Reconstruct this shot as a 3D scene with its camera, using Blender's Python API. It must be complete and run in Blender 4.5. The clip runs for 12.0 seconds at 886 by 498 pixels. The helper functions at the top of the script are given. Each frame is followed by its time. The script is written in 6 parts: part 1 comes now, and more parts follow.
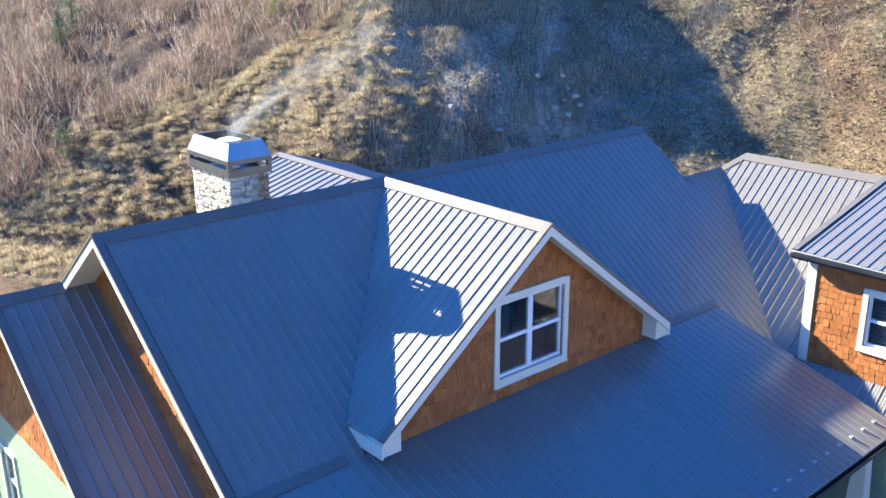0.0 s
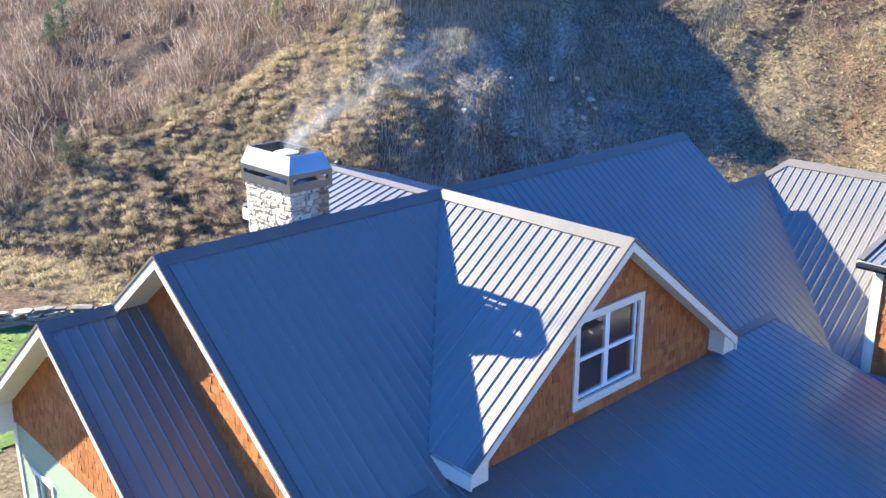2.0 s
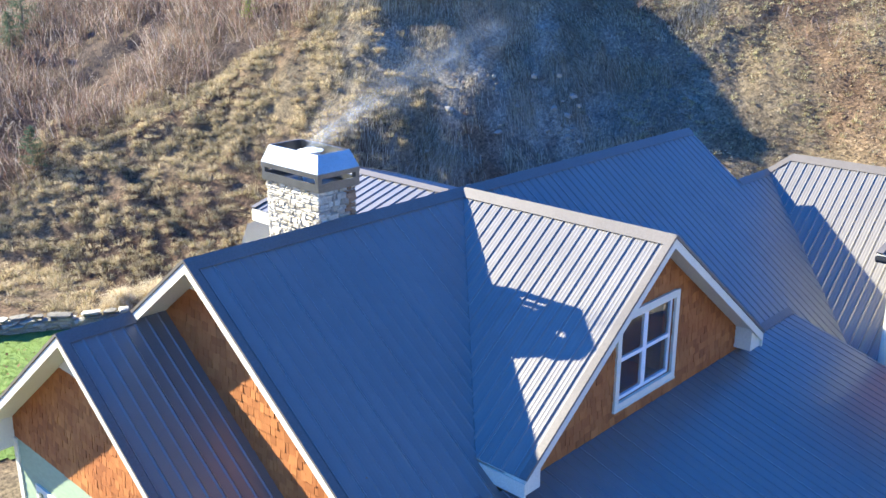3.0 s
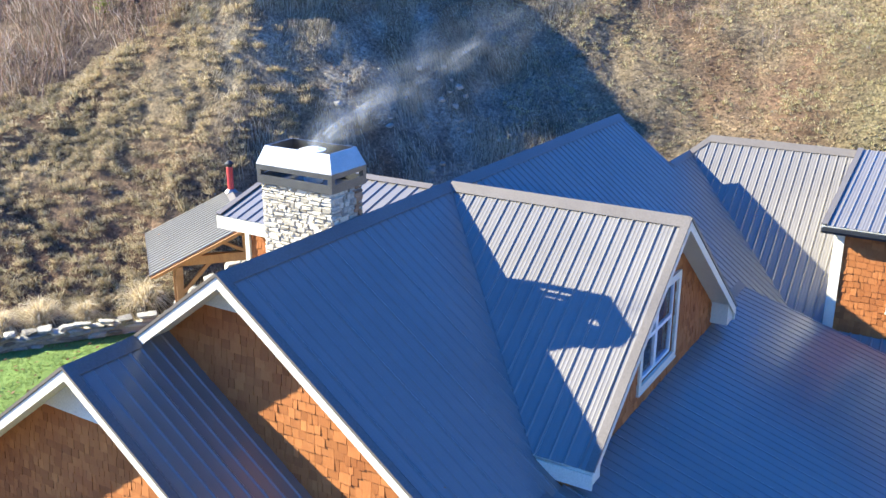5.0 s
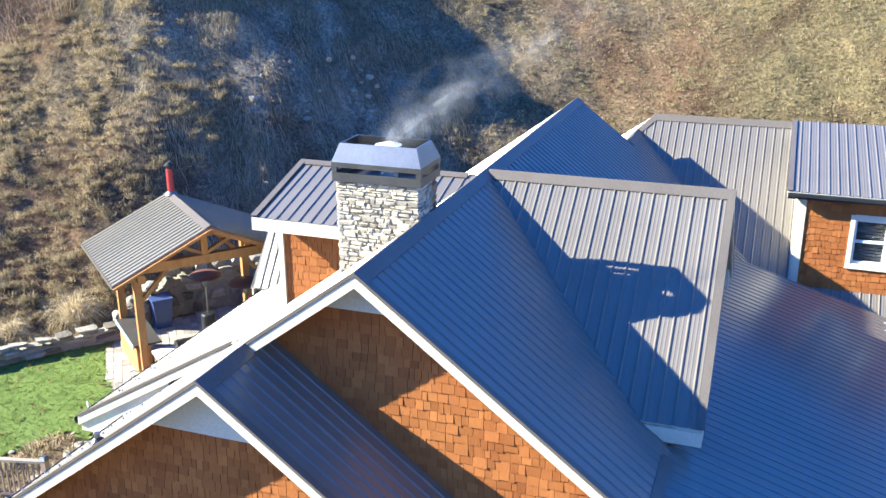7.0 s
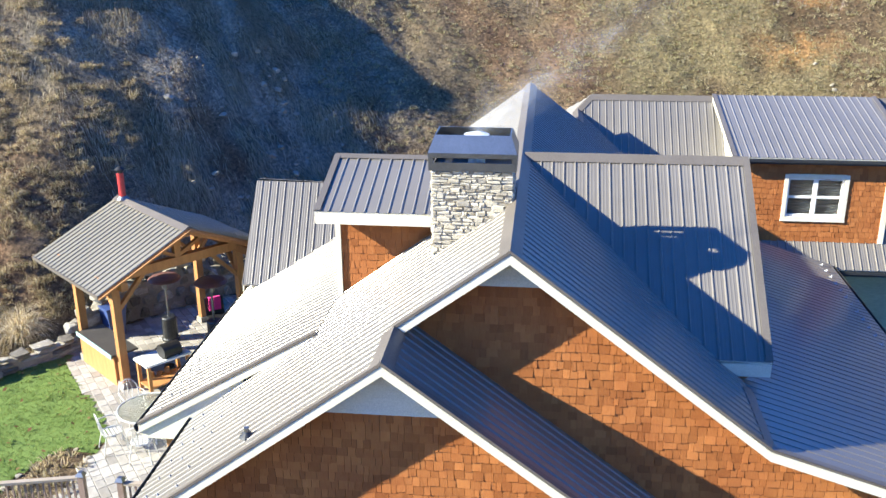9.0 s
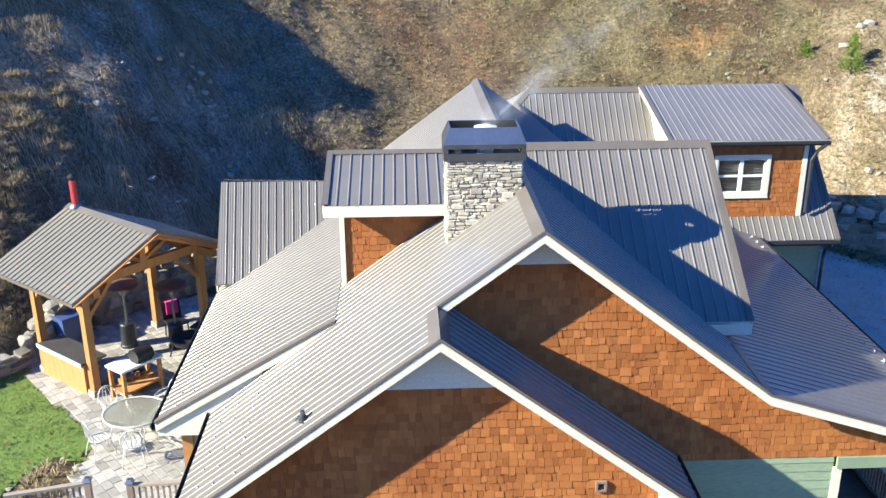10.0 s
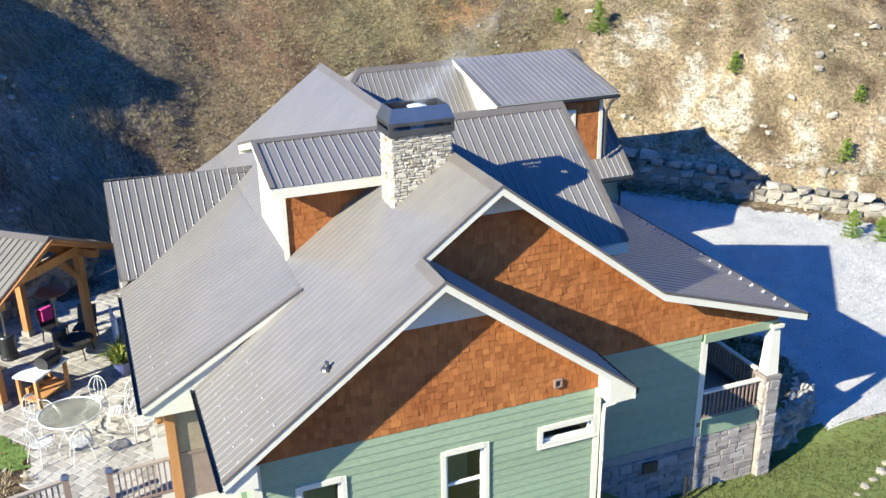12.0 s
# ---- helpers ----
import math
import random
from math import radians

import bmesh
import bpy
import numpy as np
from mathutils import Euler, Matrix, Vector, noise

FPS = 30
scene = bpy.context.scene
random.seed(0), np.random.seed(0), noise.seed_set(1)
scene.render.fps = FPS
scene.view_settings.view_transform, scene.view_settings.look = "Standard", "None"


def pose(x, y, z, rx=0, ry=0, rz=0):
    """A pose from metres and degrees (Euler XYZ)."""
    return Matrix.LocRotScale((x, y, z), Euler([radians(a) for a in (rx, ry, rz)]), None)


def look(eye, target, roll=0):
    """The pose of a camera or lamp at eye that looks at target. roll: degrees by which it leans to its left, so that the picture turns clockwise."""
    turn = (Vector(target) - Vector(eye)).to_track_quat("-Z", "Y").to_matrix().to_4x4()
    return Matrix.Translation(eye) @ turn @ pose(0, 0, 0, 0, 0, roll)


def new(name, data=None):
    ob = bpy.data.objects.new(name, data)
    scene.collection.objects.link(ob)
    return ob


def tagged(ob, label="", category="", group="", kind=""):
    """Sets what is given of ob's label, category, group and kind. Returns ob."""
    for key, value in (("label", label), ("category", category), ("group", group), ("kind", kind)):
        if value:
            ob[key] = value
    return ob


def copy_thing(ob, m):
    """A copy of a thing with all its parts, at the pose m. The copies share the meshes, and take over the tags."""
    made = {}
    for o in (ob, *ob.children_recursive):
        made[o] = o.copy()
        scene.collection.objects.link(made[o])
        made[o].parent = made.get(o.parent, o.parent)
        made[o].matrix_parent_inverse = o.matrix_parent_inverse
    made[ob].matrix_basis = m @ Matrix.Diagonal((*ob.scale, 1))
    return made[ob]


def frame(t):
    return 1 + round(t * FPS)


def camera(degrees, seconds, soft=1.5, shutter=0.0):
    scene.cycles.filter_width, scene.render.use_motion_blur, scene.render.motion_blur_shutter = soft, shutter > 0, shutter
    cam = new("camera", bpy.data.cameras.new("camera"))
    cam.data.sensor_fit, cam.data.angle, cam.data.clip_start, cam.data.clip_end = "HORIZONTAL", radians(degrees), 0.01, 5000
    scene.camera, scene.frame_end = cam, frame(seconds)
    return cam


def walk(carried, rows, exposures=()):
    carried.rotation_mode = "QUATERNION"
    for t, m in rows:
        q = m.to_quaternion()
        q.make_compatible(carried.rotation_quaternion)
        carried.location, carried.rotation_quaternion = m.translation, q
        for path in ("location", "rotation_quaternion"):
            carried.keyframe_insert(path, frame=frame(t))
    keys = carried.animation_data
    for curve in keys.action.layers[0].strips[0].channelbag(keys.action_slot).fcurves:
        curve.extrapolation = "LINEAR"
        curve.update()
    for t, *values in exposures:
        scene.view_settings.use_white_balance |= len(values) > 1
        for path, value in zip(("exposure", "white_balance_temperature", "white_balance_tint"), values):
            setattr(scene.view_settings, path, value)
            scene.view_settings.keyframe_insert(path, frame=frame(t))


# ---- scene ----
cam = camera(50.6, 12.0)
PATH = [
    (0, (-9.689, -12.55, 10.293), (-8.431, -11.12, 9.682), -0.2),
    (0.5, (-9.779, -12.272, 10.332), (-8.511, -10.851, 9.72), -0.3),
    (1, (-9.913, -11.95, 10.365), (-8.634, -10.54, 9.752), -0.3),
    (1.5, (-10.111, -11.526, 10.373), (-8.82, -10.127, 9.76), -0.2),
    (2, (-10.328, -11.062, 10.343), (-9.025, -9.673, 9.731), -0.2),
    (2.5, (-10.604, -10.504, 10.266), (-9.272, -9.142, 9.656), -0.1),
    (4.5, (-11.947, -8.115, 10.161), (-10.381, -7.038, 9.537), 0.1),
    (5, (-12.344, -7.457, 10.134), (-10.724, -6.463, 9.51), 0.1),
    (5.5, (-12.788, -6.763, 10.153), (-11.119, -5.858, 9.523), -0.1),
    (6, (-13.204, -6.054, 10.161), (-11.495, -5.234, 9.526), -0.1),
    (6.5, (-13.702, -5.224, 10.204), (-11.953, -4.496, 9.562), -0.1),
    (8.5, (-15.719, -1.423, 10.483), (-13.866, -1.086, 9.808), -0.3),
    (9, (-16.251, -0.386, 10.591), (-14.382, -0.178, 9.909), -0.3),
    (9.5, (-16.796, 0.804, 10.707), (-14.92, 0.863, 10.018), -0.3),
    (10, (-17.328, 1.916, 10.759), (-15.451, 1.839, 10.072), -0.3),
    (10.5, (-17.747, 3.124, 10.964), (-15.89, 2.903, 10.256), -0.5),
    (11, (-18.185, 4.246, 11.13), (-16.355, 3.883, 10.41), -0.6),
    (11.5, (-18.626, 5.424, 11.31), (-16.838, 4.904, 10.58), -0.8),
    (12, (-19.041, 6.487, 11.538), (-17.31, 5.819, 10.791), -1.0),
]
walk(cam, [(t, look(eye, target, roll)) for t, eye, target, roll in PATH], [(0, 2.48, 6850, 6), (6, 2.27, 6850, 6), (9.5, 1.76, 6800, 6), (12, 1.52, 6680, 6)])

# ---- light ----
SUN_FROM = Vector((-0.335, 1.0, 0.558)).normalized()
world = bpy.data.worlds.new("sky")
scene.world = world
world.use_nodes = True
wn, wl = world.node_tree.nodes, world.node_tree.links
sky = wn.new("ShaderNodeTexSky")
sky.sky_type, sky.sun_disc = "NISHITA", False
sky.sun_elevation = math.asin(SUN_FROM.z)
sky.sun_rotation = math.atan2(SUN_FROM.x, SUN_FROM.y)
sky.altitude, sky.air_density, sky.dust_density, sky.ozone_density = 1200, 1.0, 0.4, 4.0
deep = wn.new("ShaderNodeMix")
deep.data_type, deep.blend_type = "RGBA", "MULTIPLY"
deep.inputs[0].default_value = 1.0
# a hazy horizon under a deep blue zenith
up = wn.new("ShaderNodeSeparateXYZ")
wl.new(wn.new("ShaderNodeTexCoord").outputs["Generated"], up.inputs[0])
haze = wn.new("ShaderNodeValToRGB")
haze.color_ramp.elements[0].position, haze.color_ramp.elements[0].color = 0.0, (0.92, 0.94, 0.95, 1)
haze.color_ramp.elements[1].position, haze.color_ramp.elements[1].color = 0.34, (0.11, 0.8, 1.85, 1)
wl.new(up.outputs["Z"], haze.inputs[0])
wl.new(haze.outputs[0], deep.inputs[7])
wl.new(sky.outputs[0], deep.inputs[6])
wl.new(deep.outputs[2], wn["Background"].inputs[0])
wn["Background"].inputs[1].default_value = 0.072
sun = bpy.data.lights.new("sun", "SUN")
sun.energy, sun.angle, sun.color = 5.0, radians(0.5), (1.0, 0.965, 0.83)
sun_ob = new("sun", sun)
sun_ob.matrix_world = look(SUN_FROM * 60, (0, 0, 0))


# ---- materials ----
def material(name):
    m = bpy.data.materials.new(name)
    m.use_nodes = True
    nt = m.node_tree
    return m, nt.nodes, nt.links, nt.nodes["Principled BSDF"]


def ramp(nodes, links, src, stops):
    r = nodes.new("ShaderNodeValToRGB")
    while len(r.color_ramp.elements) < len(stops):
        r.color_ramp.elements.new(0.5)
    for e, (p, c) in zip(r.color_ramp.elements, stops):
        e.position, e.color = p, (*c, 1)
    links.new(src, r.inputs[0])
    return r.outputs[0]


def noise_at(nodes, links, scale, detail=4, rough=0.6, stretch=(1, 1, 1), kind="Object", offset=None):
    tc = nodes.new("ShaderNodeTexCoord")
    mp = nodes.new("ShaderNodeMapping")
    mp.inputs["Scale"].default_value = stretch
    links.new(tc.outputs[kind], mp.inputs[0])
    if offset is not None:
        links.new(offset, mp.inputs["Location"])
    n = nodes.new("ShaderNodeTexNoise")
    n.inputs["Scale"].default_value, n.inputs["Detail"].default_value, n.inputs["Roughness"].default_value = scale, detail, rough
    links.new(mp.outputs[0], n.inputs[0])
    return n.outputs["Fac"]


def mix(nodes, links, fac, a, b, mode="MIX"):
    n = nodes.new("ShaderNodeMix")
    n.data_type, n.blend_type = "RGBA", mode
    for sock, v in ((n.inputs[0], fac), (n.inputs[6], a), (n.inputs[7], b)):
        if isinstance(v, (int, float)):
            sock.default_value = v
        elif isinstance(v, tuple):
            sock.default_value = (*v, 1)
        else:
            links.new(v, sock)
    return n.outputs[2]


def bump(nodes, links, bsdf, height, strength=0.3, dist=0.01):
    b = nodes.new("ShaderNodeBump")
    b.inputs["Strength"].default_value, b.inputs["Distance"].default_value = strength, dist
    links.new(height, b.inputs["Height"])
    links.new(b.outputs[0], bsdf.inputs["Normal"])


def surface(name, dark, light, scale=6.0, rough=0.6, fine=60.0, relief=0.25, dist=0.004, stretch=(1, 1, 1), metal=0.0, vary=0.0, island=False, spec=0.5):
    """Two scales of colour variation, a fine relief, and a tint of its own for each object or each loose piece."""
    m, n, l, b = material(name)
    big = noise_at(n, l, scale, 5, 0.6, stretch)
    small = noise_at(n, l, fine, 3, 0.7, stretch)
    c = ramp(n, l, big, [(0.3, dark), (0.72, light)])
    c = mix(n, l, 0.35, c, ramp(n, l, small, [(0.3, tuple(v * 0.55 for v in dark)), (0.7, tuple(min(1, v * 1.25) for v in light))]))
    if vary:
        if island:
            r = n.new("ShaderNodeNewGeometry").outputs["Random Per Island"]
        else:
            r = n.new("ShaderNodeObjectInfo").outputs["Random"]
        c = mix(n, l, 1.0, c, ramp(n, l, r, [(0.0, (1 - vary, 1 - vary * 1.05, 1 - vary * 1.1)), (0.5, (1, 1, 1)), (1.0, (1 + vary * 0.6, 1 + vary * 0.6, 1 + vary * 0.6))]), "MULTIPLY")
    l.new(c, b.inputs["Base Color"])
    b.inputs["Roughness"].default_value, b.inputs["Metallic"].default_value = rough, metal
    b.inputs["Specular IOR Level"].default_value = spec
    if relief:
        bump(n, l, b, small, relief, dist)
    return m


def roof_metal(name="bronze_painted_steel", tone=(1, 1, 1)):
    m, n, l, b = material(name)
    big = noise_at(n, l, 0.7, 5, 0.6)
    streak = noise_at(n, l, 3.0, 4, 0.6, (1, 1, 0.15))
    c = ramp(n, l, big, [(0.3, (0.147, 0.135, 0.122)), (0.75, (0.175, 0.161, 0.146))])
    c = mix(n, l, 0.15, c, ramp(n, l, streak, [(0.35, (0.123, 0.113, 0.102)), (0.7, (0.189, 0.174, 0.158))]))
    r = n.new("ShaderNodeObjectInfo").outputs["Random"]
    c = mix(n, l, 1.0, c, ramp(n, l, r, [(0, (0.98, 0.98, 0.98)), (1, (1.02, 1.02, 1.02))]), "MULTIPLY")
    c = mix(n, l, 1.0, c, tone, "MULTIPLY")
    l.new(c, b.inputs["Base Color"])
    rr = ramp(n, l, streak, [(0.3, (0.3, 0.3, 0.3)), (0.7, (0.34, 0.34, 0.34))])
    l.new(rr, b.inputs["Roughness"])
    b.inputs["Metallic"].default_value, b.inputs["Specular IOR Level"].default_value = 0.08, 0.35
    b.inputs["Coat Weight"].default_value, b.inputs["Coat Roughness"].default_value, b.inputs["Coat IOR"].default_value = 0.28, 0.25, 1.6
    bump(n, l, b, noise_at(n, l, 1.6, 2, 0.5), 0.05, 0.02)
    return m


def cedar(island=False):
    m, n, l, b = material("stained_cedar")
    info = n.new("ShaderNodeNewGeometry").outputs["Random Per Island"] if island else n.new("ShaderNodeObjectInfo").outputs["Random"]
    grain = noise_at(n, l, 9.0, 6, 0.7, (9, 9, 0.8))
    blotch = noise_at(n, l, 0.9, 4, 0.6)
    c = ramp(n, l, grain, [(0.25, (0.27, 0.078, 0.022)), (0.55, (0.35, 0.13, 0.04)), (0.85, (0.4, 0.18, 0.062))])
    c = mix(n, l, 0.5, c, ramp(n, l, blotch, [(0.35, (0.24, 0.072, 0.024)), (0.65, (0.36, 0.14, 0.045))]))
    tint = ramp(n, l, info, [(0.0, (0.72, 0.68, 0.65)), (0.22, (0.89, 0.87, 0.85)), (0.7, (1.0, 1.0, 1.0)), (1.0, (1.16, 1.2, 1.22))])
    l.new(mix(n, l, 1.0, c, tint, "MULTIPLY"), b.inputs["Base Color"])
    b.inputs["Roughness"].default_value, b.inputs["Specular IOR Level"].default_value = 0.72, 0.2
    bump(n, l, b, grain, 0.5, 0.006)
    return m


def glass_dark(name, tint=(0.9, 0.95, 0.97)):
    m, n, l, b = material(name)
    b.inputs["Base Color"].default_value = (*tint, 1)
    b.inputs["Roughness"].default_value = 0.02
    b.inputs["Transmission Weight"].default_value = 1.0
    b.inputs["IOR"].default_value = 1.5
    return m


ROOF = roof_metal()
TANROOF = roof_metal("tan_painted_steel", (1.22, 1.2, 1.0))
TRIM = surface("dark_bronze_trim", (0.11, 0.096, 0.084), (0.15, 0.132, 0.116), 1.5, 0.42, 40, 0.05, 0.002, metal=0.1, spec=0.3)
GUTTER = surface("black_gutter_metal", (0.018, 0.02, 0.024), (0.035, 0.038, 0.042), 3, 0.35, 30, 0.05)
CREAM = surface("cream_painted_wood", (0.57, 0.54, 0.44), (0.65, 0.62, 0.52), 1.2, 0.5, 50, 0.12, 0.002)
WHITE = surface("white_vinyl", (0.62, 0.63, 0.63), (0.7, 0.7, 0.7), 2, 0.4, 60, 0.03)
CEDAR = cedar()
CEDAR_ROW = cedar(True)
GREEN = surface("sage_green_siding", (0.2, 0.265, 0.175), (0.25, 0.315, 0.215), 1.2, 0.55, 45, 0.15, 0.002, stretch=(1, 0.15, 1), vary=0.06)
GREEN_TRIM = surface("sage_green_board", (0.19, 0.255, 0.17), (0.235, 0.3, 0.205), 1.2, 0.55, 45, 0.15, 0.002)
SOFFIT = surface("cream_soffit", (0.55, 0.53, 0.45), (0.62, 0.6, 0.52), 2, 0.6, 50, 0.1)
LEDGE = surface("ledge_stone", (0.31, 0.275, 0.215), (0.5, 0.45, 0.36), 7, 0.8, 45, 0.7, 0.012, vary=0.42)
RUSTY = surface("rust_stained_stone", (0.2, 0.1, 0.05), (0.34, 0.2, 0.11), 7, 0.85, 45, 0.7, 0.012, vary=0.3)
PIERSTONE = surface("mauve_ledge_stone", (0.19, 0.165, 0.15), (0.33, 0.295, 0.27), 6, 0.85, 40, 0.8, 0.014, vary=0.3)
MORTAR = surface("mortar", (0.2, 0.18, 0.15), (0.3, 0.27, 0.23), 6, 0.9, 60, 0.5)
FIELD = surface("field_stone", (0.2, 0.185, 0.155), (0.43, 0.395, 0.33), 5, 0.88, 26, 0.9, 0.03, vary=0.5)
STEEL = surface("brushed_steel", (0.21, 0.215, 0.22), (0.29, 0.295, 0.3), 3, 0.37, 70, 0.1, 0.001, metal=0.9)
BANDSTEEL = surface("weathered_steel", (0.1, 0.105, 0.11), (0.17, 0.175, 0.18), 3, 0.4, 60, 0.1, 0.001, metal=0.85)
DARKSTEEL = surface("sooty_steel", (0.03, 0.032, 0.035), (0.07, 0.072, 0.075), 3, 0.4, 40, 0.1, metal=0.6)
TIMBER = surface("honey_timber", (0.33, 0.14, 0.048), (0.48, 0.235, 0.085), 3, 0.6, 40, 0.3, 0.004, stretch=(3, 3, 0.5), vary=0.15)
GLASS = glass_dark("window_glass")
BLACK = surface("black_iron", (0.015, 0.015, 0.016), (0.03, 0.03, 0.032), 4, 0.45, 40, 0.1, metal=0.3)
ROOM = surface("dim_interior", (0.035, 0.034, 0.036), (0.06, 0.058, 0.06), 1.5, 0.9, 20, 0.0)
BLIND = surface("grey_blind", (0.04, 0.046, 0.055), (0.065, 0.072, 0.082), 2, 0.7, 20, 0.0)
PORCHFLOOR = surface("painted_deck", (0.12, 0.09, 0.08), (0.2, 0.15, 0.13), 2, 0.6, 30, 0.2, stretch=(6, 0.5, 1))
RAILWOOD = surface("brown_railing", (0.16, 0.11, 0.09), (0.25, 0.18, 0.15), 3, 0.6, 40, 0.2)


# ---- mesh helpers ----
def bm_box(bm, a, b):
    """An axis-aligned box between two corners."""
    (x0, y0, z0), (x1, y1, z1) = [min(p) for p in zip(a, b)], [max(p) for p in zip(a, b)]
    v = [bm.verts.new((x, y, z)) for z in (z0, z1) for x, y in ((x0, y0), (x1, y0), (x1, y1), (x0, y1))]
    for q in ((3, 2, 1, 0), (4, 5, 6, 7), (0, 1, 5, 4), (1, 2, 6, 5), (2, 3, 7, 6), (3, 0, 4, 7)):
        bm.faces.new([v[i] for i in q])
    return v


def bm_prism(bm, poly, depth):
    """A polygon in space swept by the vector depth."""
    d = Vector(depth)
    a = [bm.verts.new(p) for p in poly]
    b = [bm.verts.new(Vector(p) + d) for p in poly]
    n = len(a)
    fa, fb = bm.faces.new(a), bm.faces.new(b[::-1])
    for i in range(n):
        bm.faces.new((a[i], b[i], b[(i + 1) % n], a[(i + 1) % n]))
    return fa, fb


def bm_beam(bm, p, q, w, h, up=(0, 0, 1)):
    """A bar of cross-section w (sideways) by h (along up) from p to q."""
    p, q = Vector(p), Vector(q)
    d = (q - p).normalized()
    s = d.cross(Vector(up))
    s = (s if s.length > 1e-4 else d.cross(Vector((1, 0, 0)))).normalized()
    u = s.cross(d).normalized()
    ring = [s * w / 2 + u * h / 2, -s * w / 2 + u * h / 2, -s * w / 2 - u * h / 2, s * w / 2 - u * h / 2]
    bm_prism(bm, [p + r for r in ring], q - p)


def bm_tube(bm, pts, radius, sides=8, taper=None, caps=True):
    """A round bar through the points."""
    pts = [Vector(p) for p in pts]
    rings = []
    for i, p in enumerate(pts):
        d = (pts[min(i + 1, len(pts) - 1)] - pts[max(i - 1, 0)]).normalized()
        s = d.cross(Vector((0, 0, 1)))
        s = (s if s.length > 1e-3 else d.cross(Vector((1, 0, 0)))).normalized()
        u = s.cross(d)
        r = radius if taper is None else radius + (taper - radius) * i / (len(pts) - 1)
        rings.append([bm.verts.new(p + (s * math.cos(a) + u * math.sin(a)) * r) for a in [k * math.tau / sides for k in range(sides)]])
    for a, b in zip(rings, rings[1:]):
        for k in range(sides):
            bm.faces.new((a[k], a[(k + 1) % sides], b[(k + 1) % sides], b[k]))
    if caps:
        bm.faces.new(rings[0][::-1])
        bm.faces.new(rings[-1])


def bm_lathe(bm, profile, centre=(0, 0, 0), sides=20):
    """A turned body: (radius, height) rows about a standing axis."""
    c = Vector(centre)
    rings = [[bm.verts.new(c + Vector((r * math.cos(k * math.tau / sides), r * math.sin(k * math.tau / sides), z))) for k in range(sides)] for r, z in profile]
    for a, b in zip(rings, rings[1:]):
        for k in range(sides):
            bm.faces.new((a[k], a[(k + 1) % sides], b[(k + 1) % sides], b[k]))
    bm.faces.new(rings[0][::-1])
    bm.faces.new(rings[-1])


def mesh_of(name, bm, mat, smooth=False):
    bmesh.ops.recalc_face_normals(bm, faces=bm.faces)
    me = bpy.data.meshes.new(name)
    bm.to_mesh(me)
    bm.free()
    for p in me.polygons:
        p.use_smooth = smooth
    me.materials.append(mat)
    return me


def part(name, bm, mat, parent=None, label="", smooth=False):
    ob = new(name, mesh_of(name, bm, mat, smooth))
    ob.parent = parent
    if label:
        ob["label"] = label
    return ob


def thing(name, label, category, group="", kind="", at=(0, 0, 0), turn=0.0):
    ob = new(name)
    ob.empty_display_size = 0.2
    ob.matrix_world = pose(*at, 0, 0, turn)
    return tagged(ob, label, category, group, kind)


def shared(name, me, parent, m):
    ob = new(name, me)
    ob.parent = parent
    ob.matrix_local = m
    return ob


def one(maker, *args):
    bm = bmesh.new()
    maker(bm, *args)
    return bm


def clip(poly, axis, lo, hi):
    """The part of a flat polygon between two values along an axis."""
    for sign, lim in ((1, lo), (-1, hi)):
        out = []
        for i, p in enumerate(poly):
            q = poly[(i + 1) % len(poly)]
            dp, dq = sign * (p.dot(axis) - lim), sign * (q.dot(axis) - lim)
            if dp >= 0:
                out.append(p)
            if dp * dq < 0:
                out.append(p + (q - p) * (dp / (dp - dq)))
        poly = out
        if len(poly) < 3:
            return []
    return poly


def spans(poly, axis, at, along):
    """Where the line axis = at runs inside a flat polygon, as pairs along another axis."""
    cuts = []
    for i, p in enumerate(poly):
        q = poly[(i + 1) % len(poly)]
        a, b = p.dot(axis) - at, q.dot(axis) - at
        if a * b < 0:
            cuts.append((p + (q - p) * (a / (a - b))).dot(along))
    cuts.sort()
    return list(zip(cuts[::2], cuts[1::2]))


# ---- the house ----
RIDGE, FRONT, REAR, PORCH, REARLOW, DORMER = 6.5, 0.76, 0.735, 0.31, 0.58, 0.75
house = thing("house", "cedar-shingled mountain house with bronze metal roof and sage green siding", "house")


